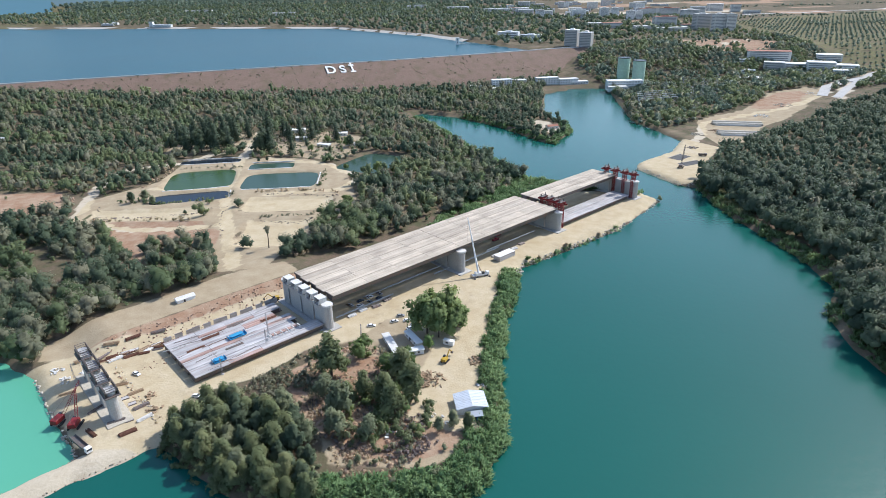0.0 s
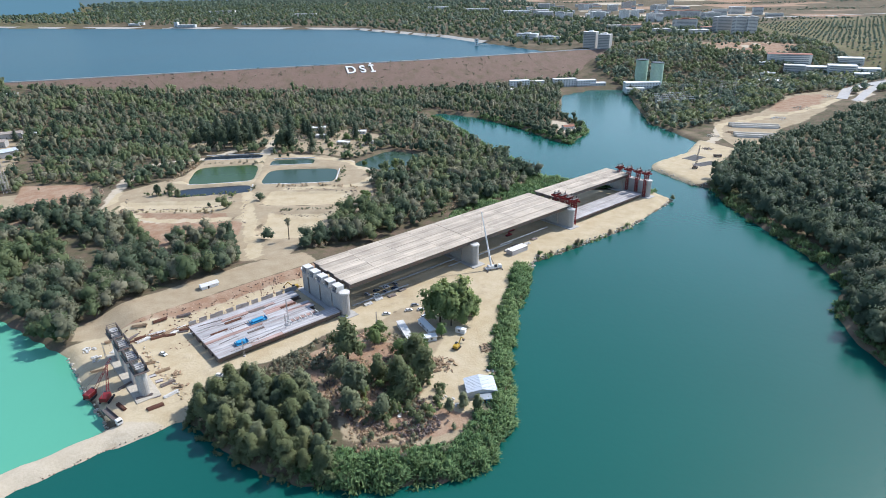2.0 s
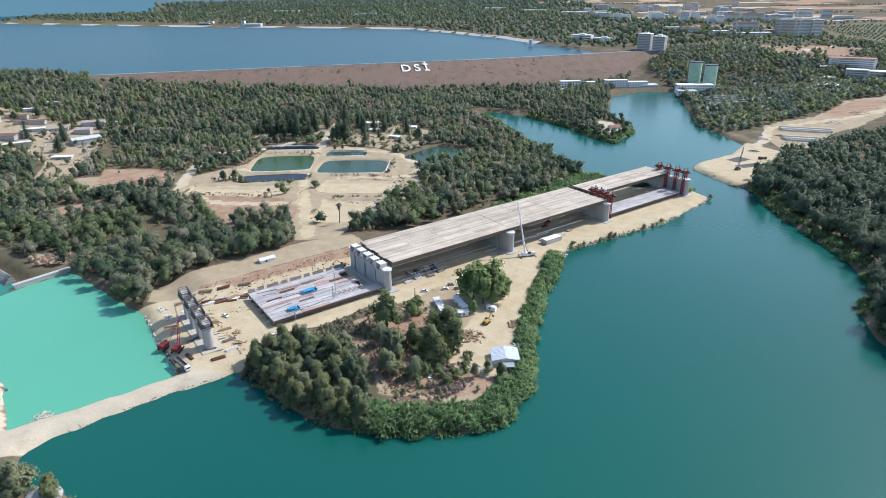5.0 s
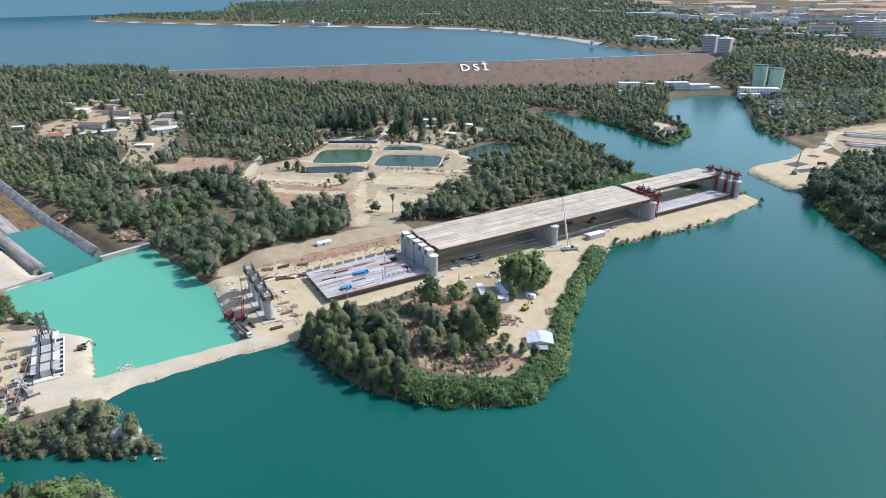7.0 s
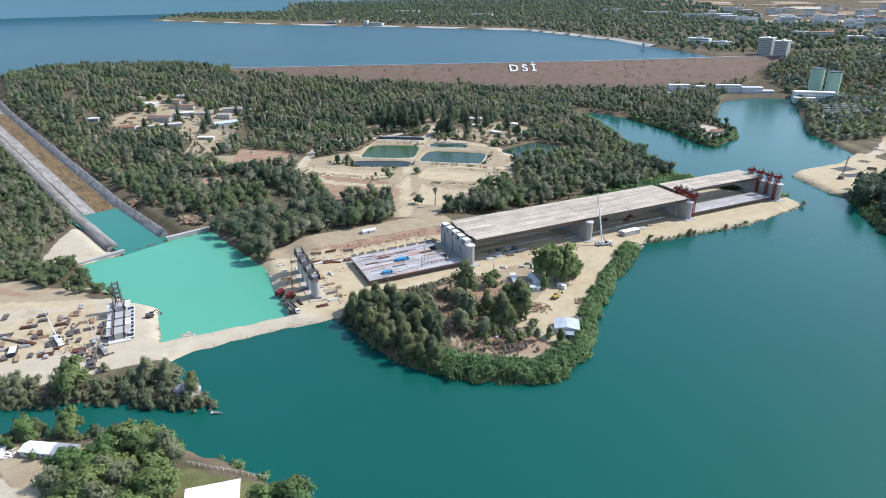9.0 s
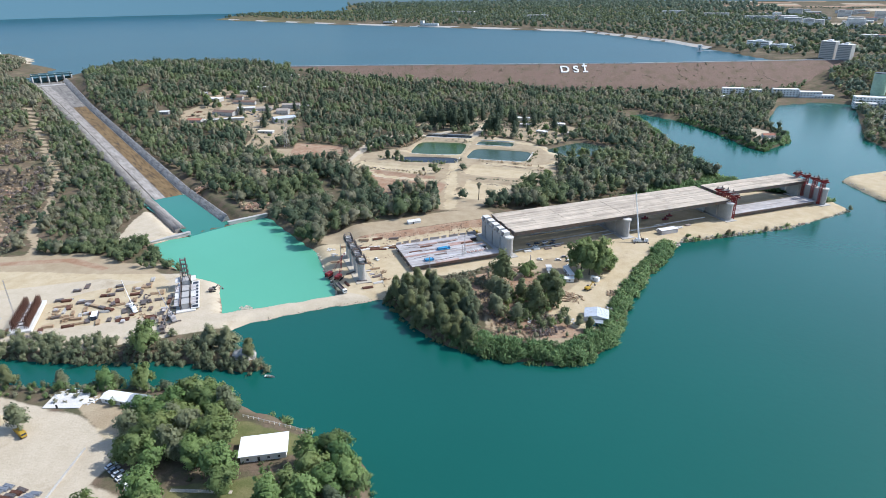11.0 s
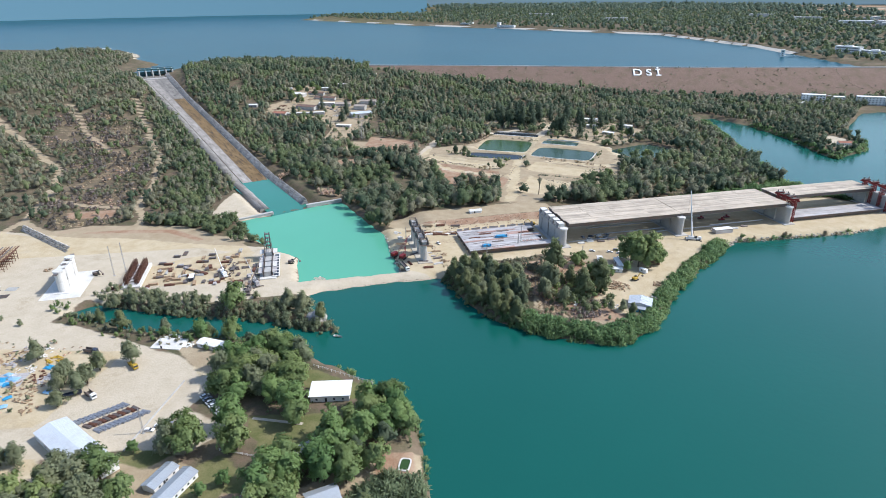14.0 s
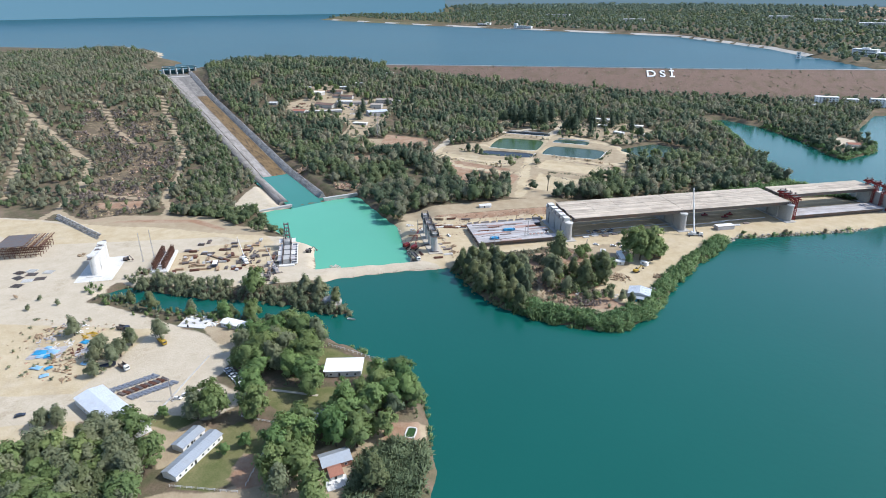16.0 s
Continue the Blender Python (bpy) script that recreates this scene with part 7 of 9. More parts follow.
# stacks on the works: place, kind of goods, size
GOODS = {"d": (STEEL, "dark steel formwork"), "t": (TIMBER, "timber"), "r": (RUST, "rusty reinforcement"), "g": (CONCRETE, "grey formwork panels")}
for x, y, what in ((-284, 137, "t"), (-272, 127, "t"), (-262, 125, "t"), (-283, 121, "d"), (-280, 119, "d"), (-297, 118, "g"), (-288, 113, "t"), (-280, 102, "t"), (-268, 95, "r"), (-265, 99, "t"), (-279, 107, "t"), (-272, 106, "g"), (-293, 110, "t"), (-245, 112, "r"), (-252, 109, "d"), (-263, 115, "g"), (-270, 144, "t"), (-262, 142, "d"), (-267, 148, "t"), (-266, 153, "t"), (-270, 159, "g"), (-248, 135, "d"), (-244, 139, "d"), (-253, 144, "t"), (-230, 126, "d"), (-233, 120, "r"), (-224, 115, "g"), (-221, 122, "t"), (-250, 147, "t"), (-252, 120, "d"), (-302, 136, "d"), (-297, 73, "r"), (-295, 78, "t"), (-240, 128, "d"), (-258, 133, "t"), (-236, 146, "d"), (-276, 113, "t"), (-286, 107, "g")):
    n, length = stack_rng.randint(*{"t": (4, 5), "d": (3, 8), "r": (6, 11), "g": (3, 5)}[what]), stack_rng.uniform(4.5, 7.5)
    mat, goods = GOODS[what]
    a = 132 + stack_rng.uniform(-12, 12) if stack_rng.random() < 0.6 else 42 + stack_rng.uniform(-12, 12)
    bundle(x, y, a, n, length, mat, goods + " stacked on the dusty works", "formwork_stack", layers=1 if n > 6 else 2, r=0.2, gap=0.55)
for x, y, mat in ((-290, 104, TIMBER), (-275, 99, TIMBER), (-256, 138, STEEL), (-228, 132, STEEL), (-238, 119, TIMBER), (-246, 126, STEEL), (-300, 100, RUST)):
    heap(x, y, 3.5, 14, mat, "loose formwork pieces on the works", "scrap_heap", 1.0)
container(-262, 108, 132, (7, 3.2, 2.7), CAR_PAINT["dark"], "dark blue site container among the stacks", door=False)
# falsework for the approach spans
t = thing("falsework", pose(-406, 54, ground_at(-406, 54) - 0.2, 0, 0, 42), "tall falsework scaffold of rusty props under a deck form", "scaffold")
for i in range(9):
    for j in range(6):
        bm = bmesh.new()
        rod(bm, (-14 + i * 3.5, -12 + j * 4.8, 0), (-14 + i * 3.5, -12 + j * 4.8, 9), 0.2, n=5)
        part("prop", bm, RUST, t)
for j in range(6):
    for z in (2.2, 4.4, 6.6):
        part("ledger", boxes((-14.5, 14.5, -12.1 + j * 4.8, -11.9 + j * 4.8, z, z + 0.3)), RUST, t)
for i in range(8):
    for j in (0, 5):
        bm = bmesh.new()
        rod(bm, (-14 + i * 3.5, -12 + j * 4.8, 0.3), (-10.5 + i * 3.5, -12 + j * 4.8, 8.7), 0.16, n=4)
        rod(bm, (-10.5 + i * 3.5, -12 + j * 4.8, 0.3), (-14 + i * 3.5, -12 + j * 4.8, 8.7), 0.16, n=4)
        part("cross_brace", bm, TIMBER, t)
for i in range(16):
    part("joist", boxes((-16 + i * 2.1, -15.2 + i * 2.1, -14, 14, 9, 9.5), bevel=0.04), (RUST, STEEL, TIMBER)[i % 3], t)
part("deck_form", boxes((-15, 4, -12.5, 12.5, 9.5, 9.8), bevel=0.05), STEEL, t)
for x, y in ((-371, 31), (-367, 37), (-355, 42), (-353, 27), (-349, 33), (-351, 19), (-361, 34), (-363, 26)):
    bundle(x, y, 20 + stack_rng.uniform(-30, 30), 9, 7, stack_rng.choice((PALE, STEEL)), "spread of steel bars on the ground", "bar_stack", layers=1, gap=0.6)
heap(-363, 71, 3.0, 20, TIMBER, "dark scrap timber beside the new pier", "scrap_heap", 1.0)
for x, y, k in ((-309, 5, 0.4), (-331, 9, 0.3), (-316, 16, 0.35), (-300, 18, 0.4)):
    plant("shrub", x, y, k * 2, "bushes by the yard road")
# stone retaining wall at the foot of the hill
for i in range(4):
    a, b = Vector((-462, 106)), Vector((-384, 96))
    p, q = a.lerp(b, i / 4), a.lerp(b, (i + 1) / 4)
    t = thing("retaining_wall", pose((p.x + q.x) / 2, (p.y + q.y) / 2, ground_at((p.x + q.x) / 2, (p.y + q.y) / 2) - 0.5, 0, 0, math.degrees(math.atan2(q.y - p.y, q.x - p.x))), "grey rough stone retaining wall at the hill foot", "wall", kind="structure")
    rng = np.random.RandomState(i)
    for k in range(9):
        for j in range(4):
            w = 20.5 / 9
            vs = iv * rng.uniform(0.8, 1.15, (len(iv), 1)) * (w * 0.58, 0.9, 0.75) + (0, 0, 0)
            shared("stone", mesh_of("stone", vs, jf, WALL_STONE), t, m=pose(-9.9 + (k + 0.5 * (j % 2)) * w, 0.8 * j + rng.uniform(-0.3, 0.3), 0.6 + j * 1.15))

# ---- the yard ----
pile_rng = random.Random(3)
for r in range(3):
    for k in range(11):
        u = -10 + 20 * k / 10
        x, y = -176 + u * 0.36 - (r - 1) * 6.6, -9 + u * 0.93 + (r - 1) * -0.6
        bundle(x, y, 8 + pile_rng.uniform(-9, 9), 7, 4.2, CAR_PAINT["silver"] if r != 1 else (RUST if k % 2 else STEEL), ("grey-blue" if r != 1 else "rusty") + " scaffold tubes stacked in rows in the yard", "scaffold_stack", r=0.17, gap=0.3, layers=3)
house(-167, -31, -8, (46, 13, 4.2), ROOF_LIGHT, WHITE, "large open shed with a pale metal roof", "shed", 1.2, ribs=True, name="shed")
house(-123, -24, 99, (13, 6.0, 2.8), ROOF_METAL, WHITE, "white prefab office with a blue-grey roof", "office", 1.0, ribs=True, name="site_office")
house(-113, -29.5, 99, (27, 7.0, 3.0), ROOF_METAL, WHITE, "long white prefab office with a grey metal roof", "office", 1.2, windows=8, ribs=True, name="site_office")
house(-99, 52, 32, (18, 11, 3.6), WHITE, WHITE, "white flat-roofed house on the bank", roof_h=0, windows=4, over=0.8)
house(-60, -2, 55, (12, 8, 3), ROOF_METAL, TILE_ROOF, "riverside hut with a grey roof and a red-tiled porch", roof_h=1.8)
house(-56, -7, 55, (5, 7, 2.4), TILE_ROOF, PALE, "red-tiled porch of the riverside hut", roof_h=1.0, name="porch", windows=1)
house(-184, 55, 10, (13, 6, 2.8), WHITE, WHITE, "white hut on the inlet bank", roof_h=0.8, name="hut")
house(-173, 57, 10, (9, 6, 2.8), ROOF_METAL, WHITE, "small pale-roofed hut on the inlet bank", roof_h=0.8, name="hut")
house(-206, 46, 22, (17, 11, 0.4), PALE, PALE, "pale concrete platform by the inlet", roof_h=0, windows=0, over=0.1, name="platform", category="platform")
truck(-236, 20, 15, "dump", CAR_PAINT["dark"], "black dump lorry parked in the yard")
truck(-204, 22, -15, "flat", YELLOW, "small yellow flatbed lorry in the yard")
truck(-199, -4, -8, "dump", WHITE, "dump lorry with a white cab in the yard")
truck(-208, -8, 60, "flat", CAR_PAINT["dark"], "dark flatbed lorry under the trees")
truck(-192, -46, 80, "flat", BLUE, "small blue lorry beside a tree")
car(-205, -52, 60, "dark")
for x, y, a, p in ((-153, -7, 30, "white"), (-151.5, -3, 30, "white"), (-150, 0.5, 30, "silver"), (-151, 22, 75, "white"), (-148, 21, 75, "silver"), (-145, 20, 75, "white"), (-142, 19, 75, "white"), (-139, 18, 75, "silver"), (-136.5, 17, 75, "white"), (-134, 16.5, 75, "white")):
    car(x, y, a, p)
t = thing("yard_wall", pose(-160.5, 2.5, ground_at(-160, 2) - 0.1, 0, 0, 112), "low concrete wall across the yard", "wall")
part("wall", boxes((-25, 25, -0.3, 0.3, 0, 0.9), bevel=0.05), CONCRETE, t)
mast(-154, -9, 13, "slim lattice pole beside parked cars")
for x, y, r, n, mat, what in ((-250, -8, 6, 20, PALE, "pale pallets"), (-266, 3, 8, 50, PALE_STEEL, "pale scrap and sheet metal"), (-245, 6, 5, 30, YELLOW, "yellow machine parts"),
                               (-231, -6, 5, 26, PALE_STEEL, "grey sheet metal"), (-268, -4, 8, 40, TIMBER, "brown rubbish"), (-235, -14, 8, 40, TIMBER, "brown scrap"), (-222, 0, 5, 20, STEEL, "dark machine parts")):
    heap(x, y, r, n, mat, what + " on the dusty yard", "yard_heap", 1.3, flat=0.2)


def tarp(x, y, a, w, d, mat, label, lift=0.1, bulge=1.2):
    """A sheet draped over low goods, with folds and a ragged outline."""
    nx, ny = 14, 11
    v = []
    for j in range(ny + 1):
        for i in range(nx + 1):
            u, q = i / nx * 2 - 1, j / ny * 2 - 1
            e = 1 - 0.1 * noise.noise((u * 2 + x, q * 2, y))
            up = max(0.0, (1 - u * u) * (1 - q * q)) ** 0.5 * bulge * (0.5 + 0.7 * abs(noise.noise((u * 2.2 + x, q * 2.2 + y, 1)))) + 0.12 * noise.noise((u * 6, q * 6, x))
            v.append((u * w / 2 * e, q * d / 2 * e, lift + max(0, up)))
    f = [(j * (nx + 1) + i, j * (nx + 1) + i + 1, (j + 1) * (nx + 1) + i + 1, (j + 1) * (nx + 1) + i) for j in range(ny) for i in range(nx)]
    t = thing("tarpaulin", pose(x, y, ground_at(x, y), 0, 0, a), label, "tarpaulin")
    shared("sheet", mesh_of("sheet", v, f, mat), t)
    return t


PALE_BLUE = material("faded_blue_sheet", (0.22, 0.40, 0.56), 0.6, scale=1.2, spread=0.15, stain=(0.45, 0.50, 0.52), stain_scale=0.5)
tarp(-249, -16, 35, 17, 12, PALE_STEEL, "crumpled grey-white sheet spread over the yard", 0.08, 0.5)
for x, y, a, w, d, mat in ((-252, -18, 35, 7, 5, BLUE), (-247, -14, 20, 6, 4, PALE_BLUE), (-245, -18, 60, 4, 3.5, BLUE), (-253, -13, 10, 4, 3, PALE_BLUE), (-248, -20, 50, 5, 3, PALE_BLUE), (-239, -27, 20, 6, 3.5, PALE_BLUE), (-233, -24, 75, 4, 2.5, BLUE), (-228, -29, 60, 4.5, 3, PALE_BLUE), (-221, -12, 15, 4, 3, PALE_BLUE)):
    tarp(x, y, a, w, d, mat, ("bright" if mat is BLUE else "faded") + " blue tarpaulin crumpled over low goods", 0.45, 0.9)
tarp(-231, -2, 30, 11, 6, PALE_STEEL, "grey sheet over a low stack")
tarp(-242, 1, 10, 5, 4, BLUE, "pale blue sheet beside the machine parts")
for x, y, r in ((-212, 50, 4), (-204, 54, 4), (-196, 50, 3)):
    heap(x, y, r, 26, WHITE, "white sacks and slabs by the inlet", "sack_heap", 1.0, flat=0.25)
house(-85, 14, 62, (8, 5, 2.6), ROOF_METAL, WHITE, "small garden house with a steep grey roof", roof_h=2.2, windows=1, name="garden_house")
t = thing("garden_pool", pose(-43, 29, ground_at(-43, 29), 0, 0, 20), "small cream-rimmed garden pool with green water", "pool")
ring = bmesh.new()
for k, (hx, hy) in enumerate(((2.5, 3.7), (1.9, 3.1))):
    for z in (0, 0.4):
        for i in range(20):
            a = 6.2832 * i / 20
            ring.verts.new((math.copysign(hx * abs(math.cos(a)) ** 0.5, math.cos(a)), math.copysign(hy * abs(math.sin(a)) ** 0.5, math.sin(a)), z))
ring.verts.ensure_lookup_table()
for i in range(20):
    j = (i + 1) % 20
    for p0, p1 in ((0, 20), (20, 60), (60, 40)):
        ring.faces.new([ring.verts[q] for q in (p0 + i, p0 + j, p1 + j, p1 + i)])
bmesh.ops.recalc_face_normals(ring, faces=ring.faces)
part("rim", ring, PALE, t)
part("water", boxes((-1.8, 1.8, -2.9, 2.9, 0.05, 0.2), bevel=0.02), POND, t)
t = thing("garden_wall", pose(-43.6, 17.5, ground_at(-43.6, 17.5), 0, 0, 28), "low white wall beside the garden pool", "wall")
part("wall", boxes((-3.5, 3.5, -0.3, 0.3, -0.3, 0.8), bevel=0.05), WHITE, t)
part("seat", boxes((-3.2, 3.2, 0.3, 0.9, -0.3, 0.4), bevel=0.04), WHITE, t)
t = thing("terrace", pose(-52, -10.5, ground_at(-52, -10.5), 0, 0, 55), "pale paved terrace in front of the riverside hut", "terrace")
part("paving", boxes((-4.5, 4.5, -3.2, 3.2, -0.4, 0.25), bevel=0.04), PALE, t)
for sx in (-2.5, 0.5, 3.0):
    part("table", boxes((sx - 0.6, sx + 0.6, -0.6, 0.6, 0.95, 1.02), (sx - 0.08, sx + 0.08, -0.08, 0.08, 0.25, 0.95)), WHITE, t)
for (ax, ay), (bx, by), n in (((-107.7, -45.4), (-82, -34), 12), ((-116, -1), (-97, 4), 9), ((-93, -6), (-82, -30), 10)):
    t = thing("fence", pose(ax, ay, ground_at(ax, ay) - 0.1, 0, 0, math.degrees(math.atan2(by - ay, bx - ax))), "pale wooden fence round the lawn", "fence", "garden fences")
    w = math.hypot(bx - ax, by - ay)
    for i in range(n + 1):
        part("post", boxes((i * w / n - 0.08, i * w / n + 0.08, -0.08, 0.08, 0, 1.35)), PALE, t)
    for z in (0.6, 1.1):
        part("rail", boxes((0, w, -0.04, 0.04, z, z + 0.12)), PALE, t)
t = thing("garden_path", pose(-108, 25, ground_at(-108, 25), 0, 0, 19), "narrow stone path between the lawns", "path", kind="structure")
part("paving", boxes((-12, 12, -0.8, 0.8, -0.5, 0.12), bevel=0.03), ROCK, t)
t = thing("fence", pose(-104, 67.5, ground_at(-104, 67.5) - 0.4, 0, 0, 3), "pale post-and-rail fence on the bank", "fence")
for i in range(14):
    part("post", boxes((-18 + i * 2.7, -17.76 + i * 2.7, -0.12, 0.12, 0, 1.9)), PALE, t)
part("rail", boxes((-18, 17.4, -0.05, 0.05, 1.5, 1.62)), PALE, t)

BANK = "trees on the west bank"
for x, y, kind in ((-132, -12, "grey"), (-131, -4, "broad"), (-138, -9, "grey"), (-126, -9, "broad"), (-110, 3, "broad"), (-122, 12, "bright"), (-64, -17, "broad"), (-74, -22, "broad"), (-66, -27, "grey"), (-54, -22, "broad"), (-58, 10, "broad"), (-124, -40, "broad"), (-150, -39, "grey"), (-157, -43, "grey"), (-143, -36, "broad"), (-84, -4, "bright"), (-78, -10, "broad"), (-80, -14, "bright"), (-76, -3, "bright"), (-84, 4, "broad"), (-73, 10, "bright"), (-70, -14, "broad"), (-79, 28, "bright"), (-72, 20, "bright"), (-66, 31, "bright"), (-61, 40, "bright"), (-56, 47, "bright"), (-70, 43, "broad"), (-76, 52, "bright"), (-68, 57, "broad"), (-62, 53, "bright"), (-60, 14, "broad"), (-66, 6, "bright"), (-52, 22, "broad"), (-38, -4, "olive"), (-99, 27, "broad"), (-105, 33, "bright")):
    plant(kind, x, y, tree_rng.uniform(0.95, 1.25), BANK)
for x, y in ((-147, -19), (-103, -22), (-99.5, -14), (-110, 0)):
    plant("bright", x, y, tree_rng.uniform(0.35, 0.5), BANK)
for x, y in scatter(polygon((-156, 68), (-159, 52), (-158, 40), (-150, 26), (-128, 26), (-114, 36), (-112, 58), (-128, 68), (-140, 72)), 6.8, 41, margin=0):
    plant(tree_rng.choice(("broad", "bright", "broad", "grey")), float(x), float(y), tree_rng.uniform(0.85, 1.25), BANK)
for x, y in scatter(polygon((-196, -92), (-178, -76), (-168, -62), (-162, -50), (-146, -40), (-128, -43), (-112, -54), (-106, -66), (-120, -92), (-160, -110)), 6.4, 44, margin=0):
    plant(tree_rng.choice(("grey", "grey", "olive", "broad")), float(x), float(y), tree_rng.uniform(0.8, 1.25), BANK)
for x, y in ((-188, -50), (-183, -46), (-218, -8), (-207, -5), (-211, 2), (-216, 12), (-208, 24), (-254, 2), (-206, -16)):
    plant("grey", x, y, tree_rng.uniform(0.7, 1.0), "trees in the yard")
for x, y in ((-74, 34), (-72, -6), (-62, 22), (-56, 34), (-66, 16), (-52, 46), (-70, 62)):
    plant(tree_rng.choice(("bright", "broad", "broad", "dark")), x, y, tree_rng.uniform(0.75, 1.1), BANK)
INLET = "trees round the inlet"
for x, y, k, kind in ((-205, 93, 1.15, "broad"), (-176, 108, 1.0, "grey"), (-166, 110, 1.05, "grey"), (-184, 70, 1.0, "broad"), (-200, 62, 0.9, "bright")):
    plant(kind, x, y, k, INLET)
for line, step, spread, lo, hi in ((polygon((-302, 46), (-274, 62), (-240, 77), (-215, 92), (-182, 104), (-143, 105)), 7.6, 5, 0.45, 0.78), (polygon((-292, 42), (-262, 44), (-240, 44), (-206, 62), (-176, 69)), 10, 4, 0.7, 0.95), (polygon((-244, 12), (-214, 12), (-228, 0), (-214, -8)), 10, 4, 0.7, 0.9)):
    for x, y in along(line, step, spread, 59)[:, :2]:
        plant(tree_rng.choice(("grey", "grey", "olive")), float(x), float(y), tree_rng.uniform(lo, hi), INLET)
for k, (area, n) in enumerate(((polygon((-300, 62), (-236, 72), (-190, 90), (-136, 98), (-134, 106), (-180, 122), (-240, 92), (-300, 76)), 3.6), (polygon((-312, 48), (-236, 46), (-166, 72), (-130, 72), (-170, 54), (-236, 32), (-300, 34)), 5.2))):
    wood("bank_thicket", "feathery grey-green thicket on the inlet bank", (GREY_NEAR, LEAF_NEAR)[k], fill(area, n, 60 + k), "thicket", 0.45, 0.95, 60 + k)
pts = np.vstack([scatter(polygon((-300, 66), (-236, 84), (-180, 118), (-150, 112), (-180, 96), (-236, 72)), 5, 43, margin=0), scatter(polygon((-310, 46), (-236, 48), (-166, 74), (-130, 72), (-170, 58), (-236, 30), (-300, 30)), 5, 44, margin=0), scatter(polygon((-300, 10), (-230, 20), (-215, -20), (-270, -30)), 7, 45, margin=0)])
wood("scrub", "dusty scrub on the inlet banks", LEAF_DRY, pts, "shrub", 0.5, 1.1, 46, "scrub")
for x, y, r, n, mat, what in ((-258, 8, 5, 20, WHITE, "white sacks"), (-262, -10, 5, 22, PALE_STEEL, "grey sheet metal"), (-238, -6, 5, 22, RUST, "rusty scrap"), (-226, -20, 5, 22, TIMBER, "broken timber"), (-212, -14, 4, 16, STEEL, "dark machine parts"), (-216, -24, 4, 16, TIMBER, "brown scrap")):
    heap(x, y, r, n, mat, what + " on the dusty yard", "yard_heap", 1.1, flat=0.25)
wood("scrub", "dry weeds among the yard heaps", SCRUB, fill(polygon((-290, 14), (-232, 24), (-216, -4), (-222, -34), (-262, -36), (-292, -10)), 4.6, 48), "tuft", 0.25, 0.7, 48, "scrub")
wood("scrub", "grey bushes among the yard heaps", GREY_NEAR, fill(polygon((-290, 14), (-232, 24), (-216, -4), (-222, -34), (-262, -36), (-292, -10)), 8, 49), "shrub", 0.3, 0.8, 49, "scrub")
wood("bank_thicket", "grey-green thicket at the inlet's waterline", GREY_NEAR, np.vstack([along(polygon((-290, 58), (-235, 71), (-200, 86), (-176, 93), (-150, 95), (-135, 102)), 2.6, 7, 50), along(polygon((-160, 77), (-195, 65), (-235, 51), (-295, 41)), 3.0, 4, 51)]), "thicket", 0.5, 1.0, 50)
wood("reed_bed", "tall grey-green reeds below the garden", leaf_material("grey_reed_leaves", (0.175, 0.225, 0.120), 0.2), fill(polygon((-53, 6), (-46, 19), (-34, 25), (-27, 18), (-20, 8), (-14, -8), (-12, -30), (-40, -30), (-46, -8)), 2.0, 52), "reed", 1.0, 1.6, 52, "reeds")
wood("young_wood", "dense green trees down to the lagoon shore", LEAF, fill(polygon((-352, 198), (-326, 207), (-300, 192), (-266, 180), (-284, 170), (-345, 174), (-374, 164)), 4.8, 53), "fine", 0.5, 0.85, 53)
foot = fill(polygon((-392, 330), (-350, 349), (-300, 320), (-282, 300), (-300, 290), (-345, 320), (-388, 322)), 4.0, 54)
for sel, mat, what in zip(split(foot, (2, 3, 2), 54), (LEAF, LEAF_DRY, SCRUB), ("green", "grey-green", "dry brown")):
    wood("scrub", what + " bushes beside the chute wall", mat, sel, "shrub", 0.6, 1.6, 54, "scrub")
wood("scrub", "dry grey-brown brush in the middle of the spit", BRUSH, fill(polygon((-62, 214), (-54, 196), (-40, 186), (-14, 180), (-2, 190), (-10, 206), (-34, 214), (-48, 232)), 2.2, 55), "shrub", 0.35, 0.85, 55, "scrub")
wood("undergrowth", "green garden undergrowth", LEAF, scatter(polygon((-110, -40), (-90, 10), (-120, 30), (-100, 70), (-50, 58), (-24, 18), (-10, -10), (-60, -40)), 5.5, 47, margin=0), "shrub", 0.3, 0.8, 47, "scrub")


# ---- ponds and woodland clearings ----
POND_TREES = "trees by the fish ponds"
for x, y, k in ((-292, 652, 1.0), (-284, 660, 1.1), (-276, 650, 1.0), (-268, 656, 1.2), (-260, 648, 1.1), (-252, 656, 1.2), (-244, 650, 1.1), (-238, 658, 1.0), (-230, 652, 0.9), (-272, 672, 1.2), (-256, 674, 1.2), (-242, 676, 1.1), (-192, 640, 1.2), (-188, 648, 1.1), (-194, 652, 1.1), (-183, 642, 1.0), (-158, 632, 0.8), (-300, 690, 1.1), (-286, 700, 1.1), (-270, 700, 1.2), (-252, 704, 1.1), (-205, 720, 1.1), (-150, 700, 0.9), (-120, 690, 0.9), (-100, 660, 0.8)):
    plant(*(("conifer", x, y, k * 1.3) if (x + y) % 4 else ("dark", x, y, k * 1.4)), POND_TREES)
for x, y, k, kind in ((-186, 604, 0.35, "dark"), (-178, 606, 0.35, "dark"), (-252, 492, 0.75, "grey"), (-244, 486, 0.65, "grey"), (-260, 484, 0.7, "dark"), (-76, 462, 0.85, "broad"), (-206, 458, 0.3, "dark"), (-193, 478, 0.3, "broad"), (-60, 560, 0.8, "broad"), (-95, 585, 0.5, "broad")):
    plant(kind, x, y, k, POND_TREES)


